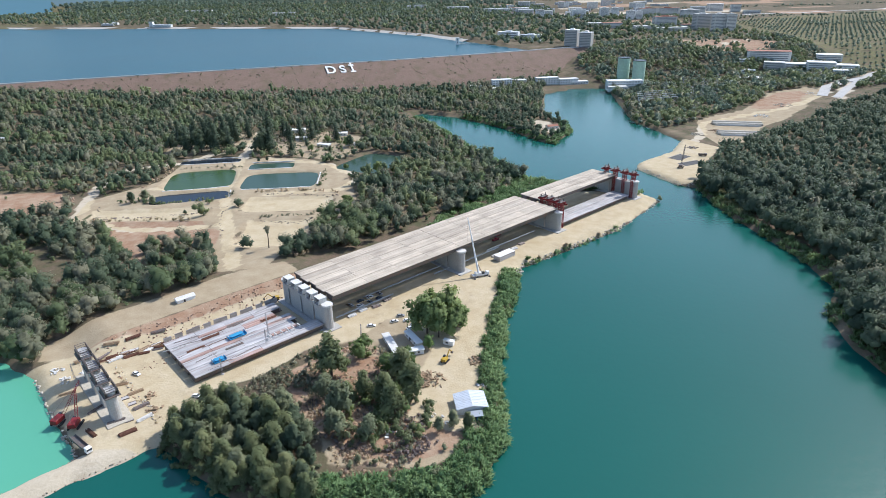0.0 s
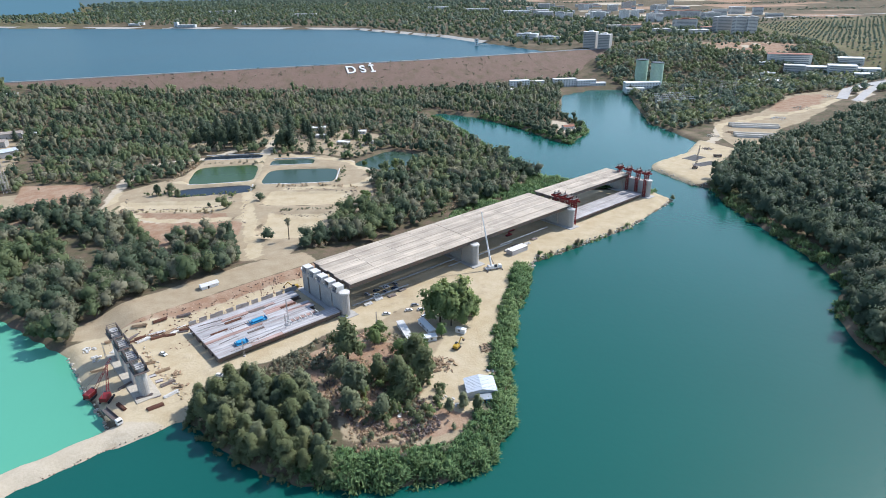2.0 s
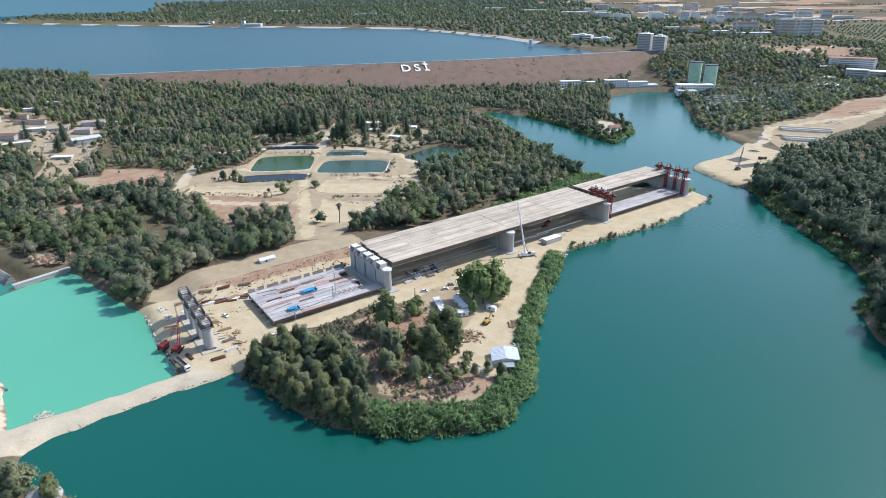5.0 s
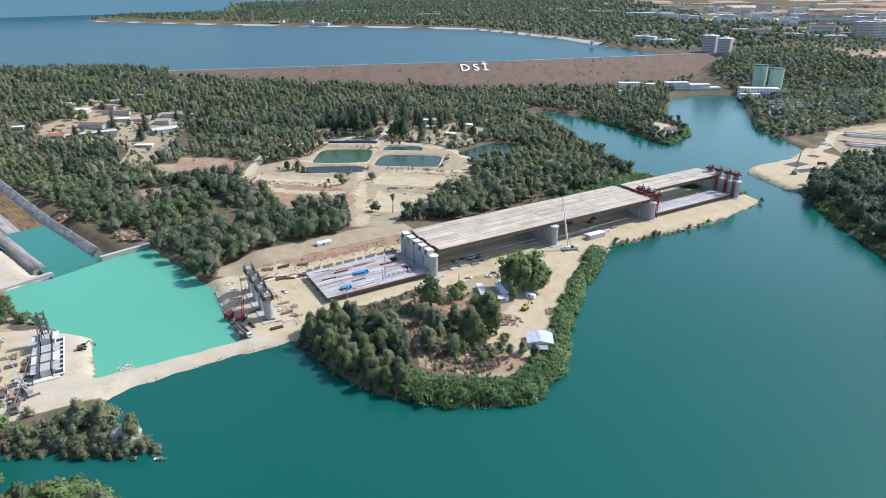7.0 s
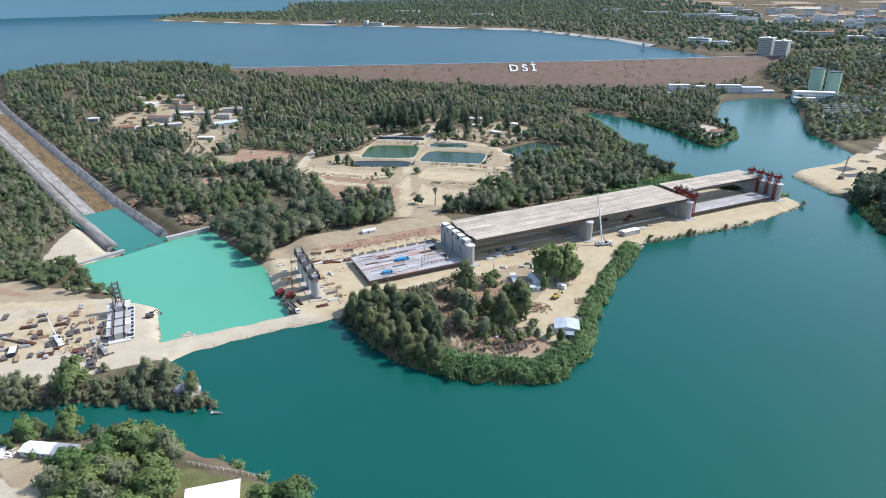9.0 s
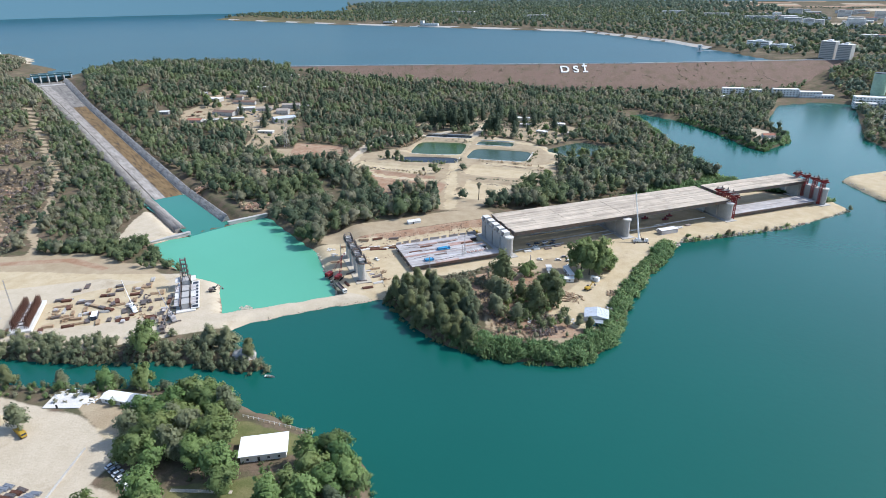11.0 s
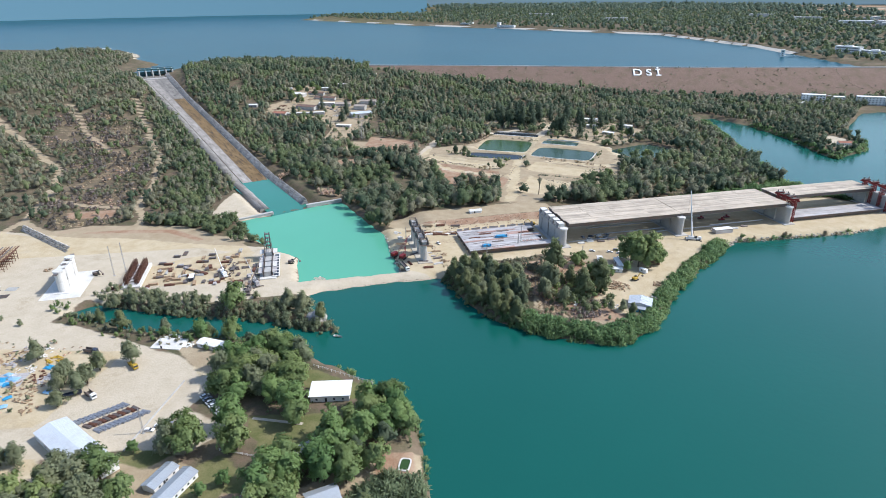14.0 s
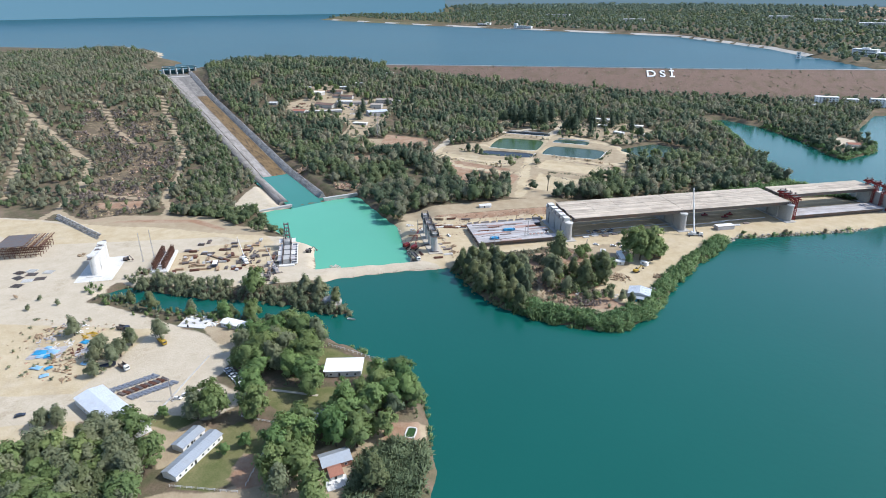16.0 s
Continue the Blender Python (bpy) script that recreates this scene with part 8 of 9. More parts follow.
def palm(x, y, h):
    t = thing("palm_tree", pose(x, y, ground_at(x, y)), "tall thin palm with a shaggy crown", "palm")
    bm = bmesh.new()
    rod(bm, (0, 0, -0.3), (0.4, 0.2, h * 0.55), 0.4, 0.32, 7)
    rod(bm, (0.4, 0.2, h * 0.55), (0.3, 0.4, h), 0.32, 0.26, 7)
    part("trunk", bm, BARK, t)
    rng = np.random.RandomState(4)
    v, f, n = leafy(rng, [(0.3, 0.4, h - 1.8, 1.2, 1.2, 2.4), (0.3, 0.4, h + 0.4, 2.2, 2.2, 1.3)], 160, 0.6)
    shared("crown", mesh_of("crown", v, f, LEAF_DRY, n), t)


palm(-120, 384, 14)


def kerb(pond, u0, v0, u1, v1):
    """A pale concrete kerb along one edge of a pond, laid on the bank in lengths."""
    cx, cy, hx, hy, a, z = PONDS[pond]
    m = pose(cx, cy, 0, 0, 0, a)
    p, q = m @ Vector((u0 * (hx + 1.5), v0 * (hy + 1.5), 0)), m @ Vector((u1 * (hx + 1.5), v1 * (hy + 1.5), 0))
    d = q - p
    n = max(2, round(d.length / 5))
    t = thing("pond_kerb", pose(p.x, p.y, 0, 0, 0, math.degrees(math.atan2(d.y, d.x))), "pale concrete kerb along a fish pond", "kerb", kind="structure")
    for i in range(n):
        c = p + d * ((i + 0.5) / n)
        h = max(ground_at(c.x, c.y), z) + 0.25
        part("kerb_stone", boxes((i * d.length / n, (i + 1) * d.length / n - 0.04, -0.55, 0.55, h - 1.2, h), bevel=0.04), PALE, t)


for args in ((0, -0.9, -1, 0.9, -1), (1, -0.85, -1, 0.85, -1), (1, 1, -0.7, 1, 0.7), (3, -0.9, -1, 0.9, -1), (3, -0.9, 1, 0.9, 1), (4, -0.95, -1, 0.95, -1), (4, -0.95, 1, 0.95, 1), (2, 1, -0.8, 1, 0.8)):
    kerb(*args)
for x, y, a, size, wall, roof in ((-178, 738, 10, (26, 9, 4), PALE, WHITE), (-314, 742, 12, (24, 9, 4), WHITE, PALE), (-300, 716, 12, (20, 8, 3.5), PALE, PALE), (-130, 665, -20, (14, 6, 3), PALE, WHITE), (-100, 668, -20, (10, 6, 3), PALE, PALE), (-160, 700, 5, (18, 7, 3), PALE, PALE), (-120, 720, 0, (16, 8, 3), PALE, WHITE)):
    house(x, y, a, size, roof, wall, "low pale building among the pond trees", roof_h=0, windows=4, name="pond_building", category="building")
for line, mat, lo, hi, seed in ((polygon((-272, 484), (-238, 481), (-192, 484)), LEAF, 0.6, 1.4, 82), (polygon((-186, 512), (-184, 488)), LEAF_DRY, 0.5, 1.0, 83), (polygon((-164, 505), (-120, 508), (-90, 500)), SCRUB, 0.4, 0.9, 84), (polygon((-150, 444), (-110, 446), (-92, 452)), LEAF_DRY, 0.3, 0.8, 85), (polygon((-280, 440), (-230, 442), (-196, 440)), SCRUB, 0.4, 1.0, 86), (polygon((-260, 582), (-230, 586), (-196, 584)), LEAF_DRY, 0.4, 0.8, 87), (polygon((-116, 572), (-110, 540), (-112, 520)), LEAF, 0.4, 0.9, 88), (polygon((-268, 520), (-262, 560), (-262, 590)), SCRUB, 0.4, 0.9, 89)):
    wood("scrub", "weeds along the earth banks of the fish ponds", mat, along(line, 3.0, 4.0, seed), "shrub", lo, hi, seed, "scrub")
for line, step, width, seed in ((polygon((-278, 452), (-240, 452), (-200, 458), (-176, 470)), 1.7, 3.0, 94), (polygon((-160, 500), (-120, 496), (-88, 490)), 1.7, 3.0, 95), (polygon((-150, 440), (-112, 434), (-84, 448)), 1.8, 3.0, 96), (polygon((-284, 478), (-278, 456), (-262, 446)), 1.8, 2.4, 97), (polygon((-178, 470), (-172, 440), (-158, 400)), 2.0, 2.0, 98)):
    wood("scrub", "dry brown weeds on a worn earth bank", BRUSH, along(line, step, width, seed), "tuft", 0.25, 0.65, seed, "scrub")
pylon(-400, 492, 30, 34)
BROWN_ROOF = material("brown_roof_sheet", (0.17, 0.105, 0.08), 0.85, scale=0.8, spread=0.2, stain=(0.26, 0.20, 0.16), stain_scale=0.3)
DUSTY_ROOF = material("dusty_roof_sheet", (0.36, 0.31, 0.26), 0.85, scale=0.8, spread=0.15, stain=(0.25, 0.18, 0.14), stain_scale=0.25)
town_rng = random.Random(9)
for x, y, a, w, d, h, roof, what in ((-620, 626, 12, 20, 14, 5, WHITE, "white canopy"), (-570, 528, 18, 19, 12, 4, TILE_ROOF, "red-roofed hall"), (-541, 550, 41, 52, 7, 4, PALE, "long low pale shed"), (-562, 578, 5, 32, 15, 5, BROWN_ROOF, "brown-roofed hall"), (-553, 612, 30, 24, 9, 4, WHITE, "white-roofed vehicle shed"), (-531, 624, 30, 22, 9, 4, DUSTY_ROOF, "dusty-roofed vehicle shed"), (-500, 626, 20, 17, 13, 6, DUSTY_ROOF, "brown-grey house"), (-476, 594, 52, 30, 16, 6, ROOF_LIGHT, "pale-roofed hall"),
                                     (-508, 658, 24, 25, 12, 6, DUSTY_ROOF, "brown-grey house"), (-575, 636, 16, 34, 7, 4, BROWN_ROOF, "long brown shed"), (-604, 650, 16, 26, 7, 4, BROWN_ROOF, "long brown shed"), (-611, 682, 28, 14, 7, 5, WHITE, "white store"), (-463, 536, 15, 20, 7, 3, WHITE, "low white shed"), (-486, 664, 24, 9, 8, 6, WHITE, "white house"), (-632, 537, 25, 13, 8, 4, WHITE, "white hut"), (-661, 645, 30, 15, 9, 4, PALE, "pale hut"), (-612, 720, 20, 30, 9, 5, PALE, "pale store"), (-620, 830, 10, 16, 9, 4, WHITE, "white hut")):
    house(x, y, a, (w, d, h), roof, CONCRETE, what + " in the wooded works yard", roof_h=1.8 if roof not in (WHITE, PALE) else 0, windows=4, name="yard_building", category="building")
for x, y, k in ((-480, 556, 1.05), (-499, 590, 1.0), (-503, 596, 0.85), (-541, 586, 0.9), (-540, 524, 0.95), (-547, 530, 0.8), (-494, 646, 0.8), (-521, 640, 0.8), (-516, 720, 1.2), (-470, 640, 1.1), (-455, 660, 1.2)):
    plant("conifer", x, y, k, "conifers in the works yard")
for x, y, k, kind in ((-590, 600, 0.6, "broad"), (-598, 640, 0.9, "dark"), (-612, 664, 0.8, "broad"), (-640, 660, 0.9, "dark"), (-622, 648, 0.8, "dark"), (-555, 650, 0.8, "dark"), (-540, 655, 0.9, "broad"), (-560, 556, 0.6, "grey"), (-520, 636, 0.6, "grey"), (-478, 580, 0.5, "broad"), (-468, 578, 0.5, "grey"), (-452, 556, 0.45, "grey"), (-446, 520, 0.4, "broad"), (-455, 505, 0.45, "grey"), (-436, 492, 0.4, "olive")):
    plant(kind, x, y, k, "trees in the works yard")
for x, y, k, kind in ((-604, 590, 1.0, "dark"), (-612, 600, 1.1, "broad"), (-600, 604, 0.9, "grey"), (-590, 588, 0.7, "dark"), (-632, 640, 1.0, "broad"), (-645, 652, 1.0, "dark"), (-650, 676, 1.1, "dark"), (-634, 676, 0.9, "broad"), (-584, 662, 0.9, "dark"), (-568, 662, 0.9, "broad"), (-590, 670, 1.0, "grey"), (-530, 600, 0.5, "broad"), (-524, 572, 0.6, "grey"), (-536, 540, 0.6, "broad"), (-528, 546, 0.7, "dark"), (-488, 560, 0.5, "olive"), (-512, 660, 0.7, "broad"), (-520, 670, 0.9, "dark"), (-458, 582, 0.5, "broad")):
    plant(kind, x, y, k, "trees in the works yard")
wood("scrub", "dusty bushes and heaps of brush round the yard", LEAF_DRY, fill(polygon((-424, 470), (-446, 474), (-470, 520), (-512, 552), (-552, 518), (-588, 526), (-600, 556), (-550, 540), (-512, 566), (-462, 530), (-436, 500)), 5.5, 91), "shrub", 0.5, 1.3, 91, "scrub")
wood("scrub", "green bushes in the garden behind the fish ponds", LEAF, fill(POND_YARD, 9.5, 92), "shrub", 0.6, 1.7, 92, "scrub")
wood("scrub", "dry bushes in the garden behind the fish ponds", LEAF_DRY, fill(POND_YARD, 9.5, 93), "shrub", 0.6, 1.5, 93, "scrub")
for x, y, k, kind in ((-172, 690, 0.9, "conifer"), (-178, 702, 1.1, "conifer"), (-166, 712, 1.0, "conifer"), (-186, 716, 1.1, "conifer"), (-150, 728, 0.9, "conifer"), (-140, 644, 0.6, "broad"), (-128, 676, 0.7, "broad"), (-118, 634, 0.6, "grey"), (-104, 660, 0.8, "broad"), (-150, 668, 0.5, "conifer"), (-270, 690, 1.3, "conifer"), (-290, 684, 1.2, "conifer"), (-236, 694, 1.2, "conifer"), (-248, 716, 1.3, "conifer"), (-228, 716, 1.1, "conifer"), (-276, 716, 1.3, "conifer")):
    plant(kind, x, y, k, POND_TREES)
for x, y, r, n, mat, what in ((-592, 548, 8, 40, BROWN_ROOF, "rusty scrap"), (-582, 566, 7, 30, TIMBER, "old timber"), (-520, 592, 5, 20, STEEL, "steel parts"), (-592, 622, 7, 30, TIMBER, "brown timber"), (-505, 572, 5, 24, PALE, "pale rubble"), (-486, 614, 4, 16, STEEL, "machine parts"), (-600, 566, 6, 30, RUST, "rusty sheets")):
    heap(x, y, r, n, mat, what + " heaped in the works yard", "yard_heap", 1.6, flat=0.4)
for i in range(12):
    car(-520 - 8 * (i % 4) - i, 590 + 10 * (i // 4) + 3 * (i % 4), 30 * i, ("white", "silver", "dark")[i % 3])

# ---- lake shore ----
t = thing("intake_tower", pose(42, 1450, LAKE_Z - 6), "white intake tower standing in the lake", "tower")
part("shaft", boxes((-4, 4, -4, 4, 0, 20), bevel=0.2), WHITE, t)
part("roof", boxes((-4.6, 4.6, -4.6, 4.6, 20, 21), bevel=0.1), PALE, t)
for z in (9, 13, 17):
    part("window", boxes((-1.5, 1.5, -4.08, -4.005, z, z + 1.8)), GLASS, t)
part("gangway", boxes((4, 40, -1.2, 1.2, 8, 8.8)), PALE, t)
for x, y, w, d, h, f, roof, what in ((169, 1550, 52, 16, 15, 3, WHITE, "long white terrace building on stilts"), (212, 1474, 50, 14, 13, 3, WHITE, "white building with a flat overhanging roof"), (276, 1325, 26, 20, 32, 10, WHITE, "grey-white apartment tower"), (300, 1300, 24, 20, 31, 10, WHITE, "grey-white apartment tower")):
    block(x, y, -28, (w, d, h), f, what + " above the lake", roof=roof, wall=CONCRETE if h > 20 else WHITE)
for x, y, w, h in ((-1206, 2365, 46, 6), (-1190, 2380, 30, 8), (-1040, 2262, 34, 6), (-968, 2268, 70, 8), (-1010, 2280, 14, 16), (-1085, 2262, 30, 4), (-760, 2300, 20, 5)):
    block(x, y, -8, (w, 12, h), max(1, int(h / 3)), "low white lakeside building", roof=WHITE, crest=False, name="lakeside_building")
house(-1478, 872, 30, (24, 12, 6), WHITE, WHITE, "white house in the trees on the hill", roof_h=0)
block(-640, 2700, 5, (90, 20, 12), 3, "long pale building in far woods", crest=False)
block(-1100, 3000, 5, (120, 20, 12), 3, "long pale building in far woods", crest=False)
block(-1500, 2850, 5, (60, 16, 9), 2, "white building in far woods", crest=False)

# ---- power works by the river ----
green = material("green_silo", (0.42, 0.56, 0.43), 0.7, scale=0.4, stain=(0.30, 0.34, 0.29), stain_scale=0.05)
for x, y in ((320, 1090), (337, 1058)):
    t = thing("silo", pose(x, y, ground_at(x, y) - 1), "tall pale green surge tank", "tank", "surge tanks")
    bm = bmesh.new()
    rod(bm, (0, 0, 0), (0, 0, 43), 10.4, n=28)
    part("shell", bm, green, t)
    bm = bmesh.new()
    rod(bm, (0, 0, 43), (0, 0, 44), 10.8, n=28)
    part("rim", bm, DARK, t, "dark rim")
block(306, 1030, 2, (58, 16, 15), 4, "white power house on the river bank", roof=WHITE, crest=False, name="power_house")
block(290, 1012, 2, (30, 12, 8), 2, "lower white annex of the power house", crest=False, name="power_house")
for x, y, w, h in ((105, 1058, 34, 16), (140, 1100, 24, 9), (188, 1094, 40, 13), (226, 1096, 34, 10), (246, 1098, 30, 5), (60, 1064, 22, 6), (22, 1090, 40, 5), (90, 1040, 16, 5)):
    block(x, y, 10, (w, 12, h), max(1, int(h / 3)), "white office building in trees below the dam", roof=WHITE, crest=False, name="office_block")
sw_rng = random.Random(2)
for i in range(5):
    for j in range(5):
        x, y = 305 + i * 13 - j * 3, 948 - j * 15 + i * 4
        t = thing("switch_frame", pose(x, y, ground_at(x, y), 0, 0, 10), "steel switchyard frame beside the power house", "switchgear", "switchyard frames")
        for sx in (-4.5, 4.5):
            part("post", boxes((sx - 0.3, sx + 0.3, -0.3, 0.3, 0, 9)), PALE, t)
        part("beam", boxes((-5, 5, -0.35, 0.35, 8.2, 9)), PALE, t)
        part("transformer", boxes((-2, 2, -1.2, 1.2, 0, 2.4), bevel=0.15), PALE_STEEL, t)
for x, y, h in ((352, 860, 30), (385, 905, 34), (420, 940, 34), (330, 905, 30), (372, 950, 30)):
    pylon(x, y, 20, h)

house(138, 748, 15, (14, 8, 3.5), TILE_ROOF, PALE, "small red-roofed house on the wooded point", roof_h=1.5, windows=3)
# ---- east bank pad ----
crawler_crane(231, 566, 60, (235, 572, 24), STEEL, "dark crawler drilling rig on the far pad", 0.9)
truck(268, 606, -10, "dump", STEEL, "dark lorry on the far pad")
for x, y, a, w, d in ((247, 580, 25, 24, 9), (244, 603, 40, 22, 12)):
    t = thing("excavation", pose(x, y, ground_at(x, y), 0, 0, a), "dark wet excavation with low earth rims", "pit", kind="structure")
    part("floor", boxes((-w / 2, w / 2, -d / 2, d / 2, 0.02, 0.1)), ASPHALT, t)
    part("rim", boxes((-w / 2 - 1, w / 2 + 1, d / 2, d / 2 + 1.2, 0, 0.7), bevel=0.2), ROCK, t)
for x, y, w, n in ((346, 690, 44, 2), (366, 742, 52, 2)):
    t = thing("foundation_trench", pose(x, y, ground_at(x, y) - 0.3, 0, 0, -14), "stepped cutting with long pale foundation walls", "foundation", "foundations", "structure")
    for k in range(n):
        part("bank", boxes((-w / 2 - 3, w / 2 + 3, k * 7.0, k * 7.0 + 4.5, 0, 3.4 + k * 0.8), bevel=0.9), ROCK, t)
        part("wall", boxes((-w / 2, w / 2 - 4 * k, k * 7.0 - 2.6, k * 7.0 - 1.7, 0, 2.4 + k * 0.8), bevel=0.05), PALE, t)
        part("floor", boxes((-w / 2, w / 2, k * 7.0 - 2.5, k * 7.0, 0, 0.35)), ASPHALT, t)
for x, y, r, n, m, what in ((330, 715, 10, 40, TIMBER, "timber and earth"), (420, 790, 12, 40, PALE, "pale rubble"), (300, 700, 8, 30, ROCK, "rubble"), (270, 640, 6, 24, STEEL, "dark machine parts"), (480, 850, 14, 40, ROCK, "earth and stones"), (560, 920, 16, 30, PALE, "pale rubble")):
    heap(x, y, r, n, m, what + " on the far works", "rubble_heap", 2.0, flat=0.3)

# ---- the town ----
city_rng = random.Random(21)
def street(a, wall, roof, *sites):
    """Like buildings of one quarter: place, width, height; storeys of about 3.4 m."""
    for x, y, w, h in sites:
        d, f = min(0.6 * w, 26), max(1, round(h / 3.4))
        block(x, y, a, (w, d, h), f, "pale " + ("red-roofed " if roof is TILE_ROOF else "") + ("apartment block" if h > 20 else "low building") + " in the far town", wall, roof, crest=h > 20, name="town_building")


street(0, WHITE, PALE, (467, 2169, 46, 27), (560, 2197, 30, 29), (596, 2203, 28, 27), (606, 2043, 26, 26), (632, 2050, 24, 24), (383, 2267, 30, 20), (350, 2240, 30, 24))
street(0, PALE, TILE_ROOF, (624, 1782, 60, 26), (718, 2230, 58, 24))
street(0, PALE, PALE, (591, 1641, 90, 9), (437, 1802, 40, 11), (523, 1657, 40, 12))
street(0, PALE, TILE_ROOF, (472, 1756, 52, 14), (799, 2267, 78, 22), (660, 1700, 40, 12))
street(8, CONCRETE, PALE, (684, 1678, 40, 39))
street(8, PALE, PALE, (708, 1632, 28, 41), (736, 1628, 26, 40), (813, 2097, 54, 22))
street(0, WHITE, WHITE, (86, 2905, 100, 14), (239, 2637, 110, 14), (-97, 3121, 100, 12))
street(-22, PALE, TILE_ROOF, (620, 1188, 74, 17))
street(-25, PALE, WHITE, (650, 1140, 40, 11), (676, 1110, 44, 17), (728, 1177, 42, 12))
street(-25, WHITE, WHITE, (693, 1068, 34, 8), (712, 1098, 40, 12))
street(-25, CONCRETE, PALE, (607, 1137, 34, 15))
street(0, WHITE, WHITE, (555, 1130, 26, 5), (520, 1070, 20, 5), (570, 1180, 24, 5))
street(-45, PALE, WHITE, (540, 1064, 34, 5))
for i in range(48):
    x, y = city_rng.uniform(250, 1100), city_rng.uniform(2250, 3300)
    h = city_rng.choice((7, 8, 10, 12, 20, 26))
    block(x, y, city_rng.uniform(-20, 20), (city_rng.uniform(20, 60), 20, h), max(2, int(h / 4)), "pale building in the hazy distance", city_rng.choice((WHITE, PALE, PALE)), city_rng.choice((PALE, TILE_ROOF, WHITE)), crest=False, name="town_building", bays=4)
for x, y, w, d in ((505, 1275, 60, 14), (540, 1245, 46, 18), (470, 1290, 40, 14)):
    heap(x, y, 22, 30, WHITE, "white rubble on cleared ground", "rubble_heap", 4, flat=0.08)


def road(name, line, width, mat, label, lift=0.25):
    """A road laid over the land."""
    v, f = [], []
    pts = []
    for (ax, ay), (bx, by) in zip(line, line[1:]):
        n = max(1, int(math.hypot(bx - ax, by - ay) / 6))
        pts += [(ax + (bx - ax) * k / n, ay + (by - ay) * k / n) for k in range(n)]
    pts.append(tuple(line[-1]))
    for i, (x, y) in enumerate(pts):
        q, p = pts[min(i + 1, len(pts) - 1)], pts[max(i - 1, 0)]
        dx, dy = q[0] - p[0], q[1] - p[1]
        d = math.hypot(dx, dy)
        z = max(ground_at(x + o * dy / d, y - o * dx / d) for o in (-width / 2, 0, width / 2)) + lift
        for o in (-1, 1):
            v.append((x + o * dy / d * width / 2, y - o * dx / d * width / 2, z))
        if i:
            k = 2 * i
            f.append((k - 2, k - 1, k + 1, k))
    return tagged(new(name, mesh_of(name, v, f, mat)), label, "road", kind="structure")


road("road", polygon((330, 1300), (360, 1262), (470, 1180), (560, 1090), (640, 1010), (720, 940)), 9, ASPHALT, "grey road from the dam crest into the town")
road("road", polygon((560, 900), (607, 969), (687, 1018), (800, 1090), (1000, 1200)), 14, CONCRETE, "wide pale road under construction")
road("road", polygon((570, 880), (630, 951), (735, 1057), (820, 1120), (1000, 1240)), 12, CONCRETE, "wide pale road under construction")
road("road", polygon((300, 2250), (900, 2150), (1700, 2350), (3200, 2500)), 16, PALE, "pale country road across the plain", 1.0)
# orchards and hedges on the plain
rows = []
for r in range(34):
    for k in range(48):
        rows.append((760 + k * 13 + r * 3 + city_rng.uniform(-2, 2), 1080 + r * 24 + k * 2.5))
wood("orchard", "orchard trees in long rows on the plain", LEAF_HAZE, np.array(rows), "dot", 0.5, 0.8, 81, "orchard")
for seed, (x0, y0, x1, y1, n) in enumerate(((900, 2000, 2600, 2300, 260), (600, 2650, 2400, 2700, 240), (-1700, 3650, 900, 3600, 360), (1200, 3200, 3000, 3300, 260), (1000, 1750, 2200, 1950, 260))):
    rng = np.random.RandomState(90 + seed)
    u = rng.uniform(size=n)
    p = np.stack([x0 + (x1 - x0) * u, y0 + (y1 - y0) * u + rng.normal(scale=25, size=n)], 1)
    wood("hedgerow", "dark hedgerow trees across the far fields", LEAF_HAZE, p, "dot", 0.5, 1.0, 95 + seed, "trees")
# bushes on the dam face
rng = np.random.RandomState(17)
bush = []
for _ in range(620):
    s, o = rng.uniform(0, 1), rng.uniform(8, 95)
    x, y = -620 + 800 * s, 920 + 318 * s + 14 * math.sin(s * 3)
    bush.append((x + 0.36 * o + rng.uniform(-4, 4), y - 0.93 * o))
bush = np.array(bush)


def on_dam(name, label, pts, lo, hi):
    rng = np.random.RandomState(5)
    vs, fs, ts, ns, base = [], [], [], [], 0
    inv = [Vector(p) for p in ((-720, 880), (-540, 953), (-349, 1026), (-78, 1124), (120, 1216), (238, 1275))]
    line = np.array([tuple(p) for p in inv])
    d = line_distance(pts[:, 0], pts[:, 1], line)
    zs = 46 - np.maximum(d - 4.5, 0) * 0.438
    for (x, y), z in zip(pts, zs):
        v, f, nn = WOOD["shrub"][rng.randint(3)]
        k = rng.uniform(lo, hi)
        vs.append(v * k + (x, y, z - 0.3))
        ns.append(nn)
        fs.append(f + base)
        ts.append(np.full(len(v), rng.uniform()))
        base += len(v)
    me = mesh_of(name, np.concatenate(vs), np.concatenate(fs), LEAF_DRY, np.concatenate(ns))
    me.attributes.new("tint", "FLOAT", "POINT").data.foreach_set("value", np.concatenate(ts).astype(np.float32))
    tagged(new(name, me), label, "scrub", kind="stuff")


on_dam("dam_bushes", "dark bushes scattered over the dam face", bush, 0.3, 0.9)


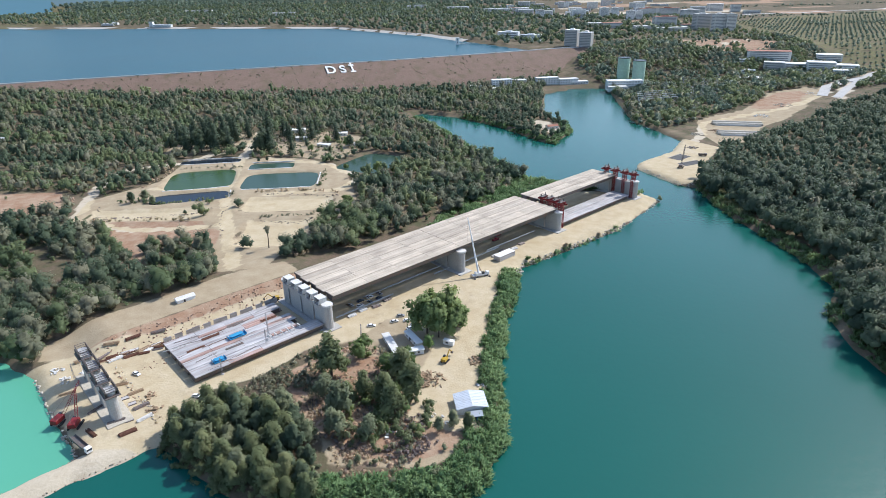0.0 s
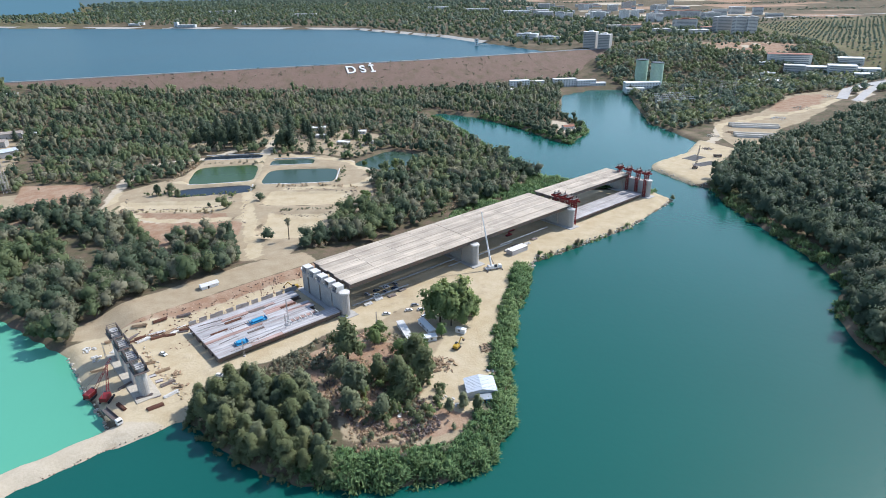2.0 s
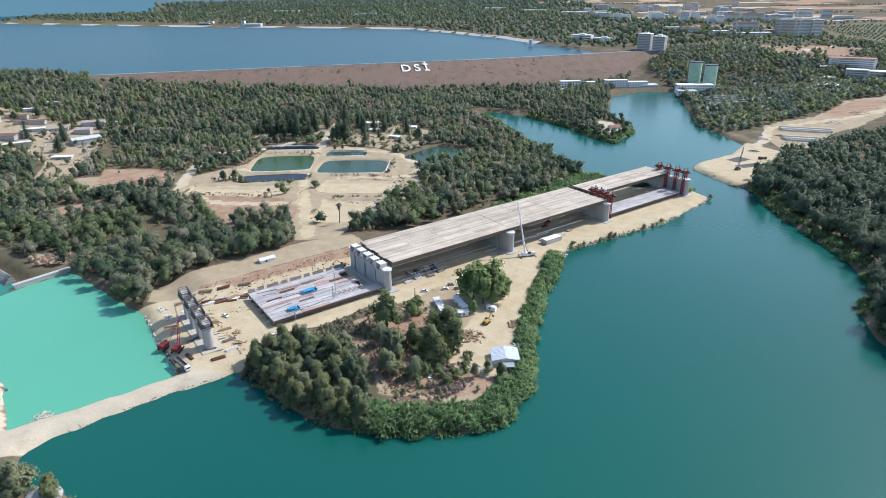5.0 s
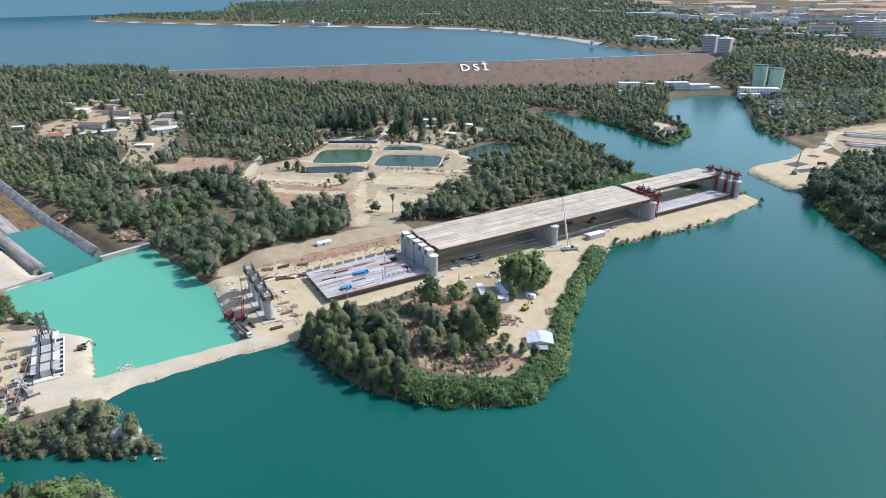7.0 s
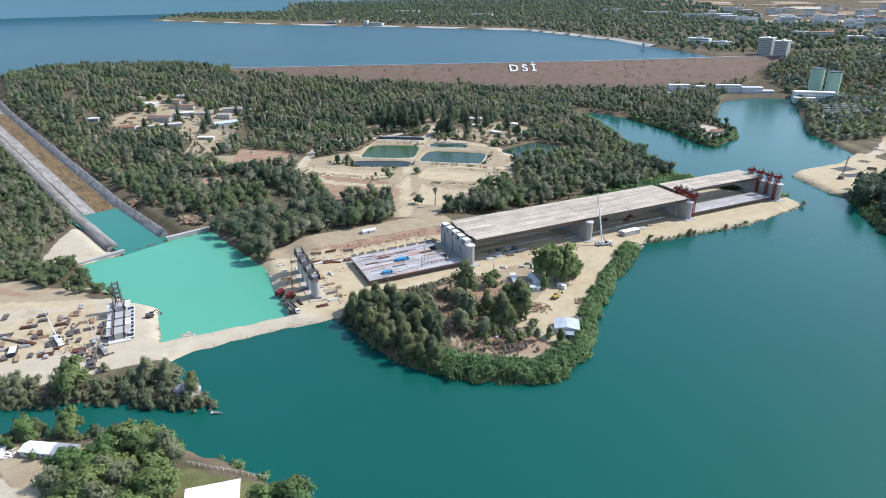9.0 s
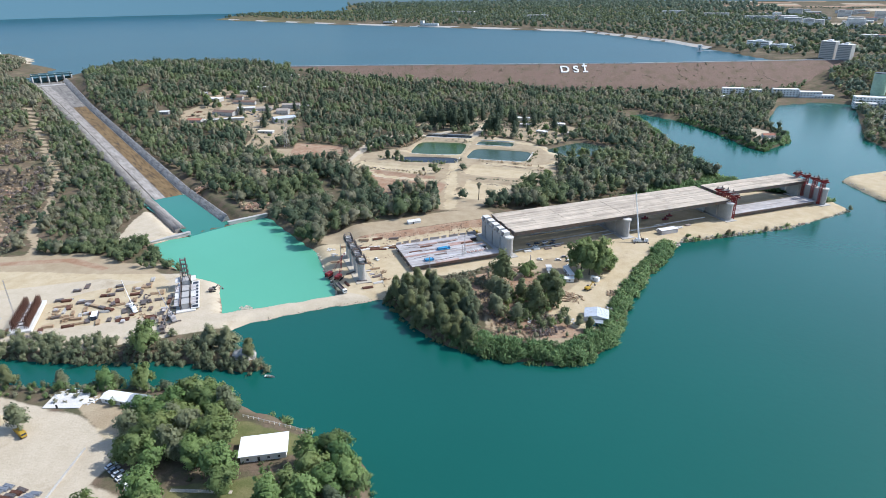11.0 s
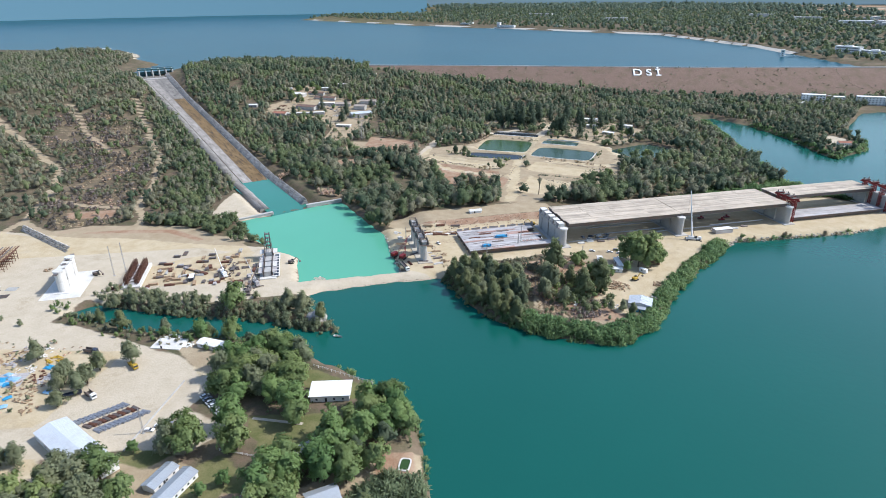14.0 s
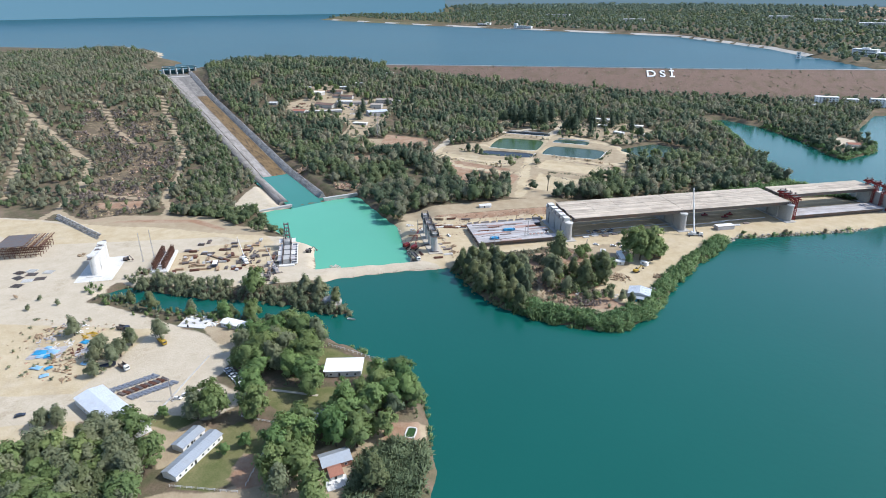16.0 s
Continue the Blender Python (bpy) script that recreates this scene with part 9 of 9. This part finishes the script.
def beach():
    """A pale drawdown strip along the far lake shore."""
    line = polygon((60, 1520), (-26, 1690), (-344, 2090), (-888, 2235), (-1459, 2366), (-1936, 2533), (-2406, 2698))
    v, f = [], []
    pts = []
    for (ax, ay), (bx, by) in zip(line, line[1:]):
        n = int(math.hypot(bx - ax, by - ay) / 25)
        pts += [(ax + (bx - ax) * k / n, ay + (by - ay) * k / n, -(by - ay), bx - ax) for k in range(n)]
    for i, (x, y, nx, ny) in enumerate(pts):
        d = math.hypot(nx, ny)
        w = 13 + 6 * noise.noise((x * 0.01, y * 0.01, 0))
        o = 5 * noise.noise((x * 0.006, y * 0.006, 3))
        for k, z in ((-6 + o, -0.8), (w + o, 4.5)):
            v.append((x - nx / d * k, y - ny / d * k, LAKE_Z + z))
        if i:
            f.append((2 * i - 2, 2 * i - 1, 2 * i + 1, 2 * i))
    tagged(new("beach", mesh_of("beach", v, f, ROCK_PALE)), "pale bare strip along the far lake shore", "shore", kind="structure")


ROCK_PALE = material("pale_shore", (0.46, 0.42, 0.36), 0.95, scale=0.2, spread=0.2)
beach()


def horizon(a0, a1, far, top, glow, label):
    """A glowing strip whose emission colour paints the distance haze that closes the view."""
    v, f = [], []
    for i in range(61):
        a = radians(a0 + (a1 - a0) * i / 60)
        x, y = 40 + far * math.sin(a), -70 + far * math.cos(a)
        h = top + 12 * noise.noise((i * 0.15, 0, 5))
        v += [(x, y, 20), (x + 30 * math.sin(a), y + 30 * math.cos(a), h)]
        if i:
            f.append((2 * i - 2, 2 * i, 2 * i + 1, 2 * i - 1))
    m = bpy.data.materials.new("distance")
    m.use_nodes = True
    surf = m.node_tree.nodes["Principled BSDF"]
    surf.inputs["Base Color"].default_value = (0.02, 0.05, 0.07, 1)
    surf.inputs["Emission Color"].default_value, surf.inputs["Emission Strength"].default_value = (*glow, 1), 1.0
    tagged(new("backdrop", mesh_of("backdrop", v, f, m)), label, "distance", kind="structure")


horizon(-80, -30.5, 4700, 210, (0.078, 0.160, 0.212), "glowing pale blue backdrop painted as haze over the water")
horizon(-31, 56, 4850, 300, (0.105, 0.155, 0.185), "glowing pale grey backdrop painted as hazy land on the horizon")
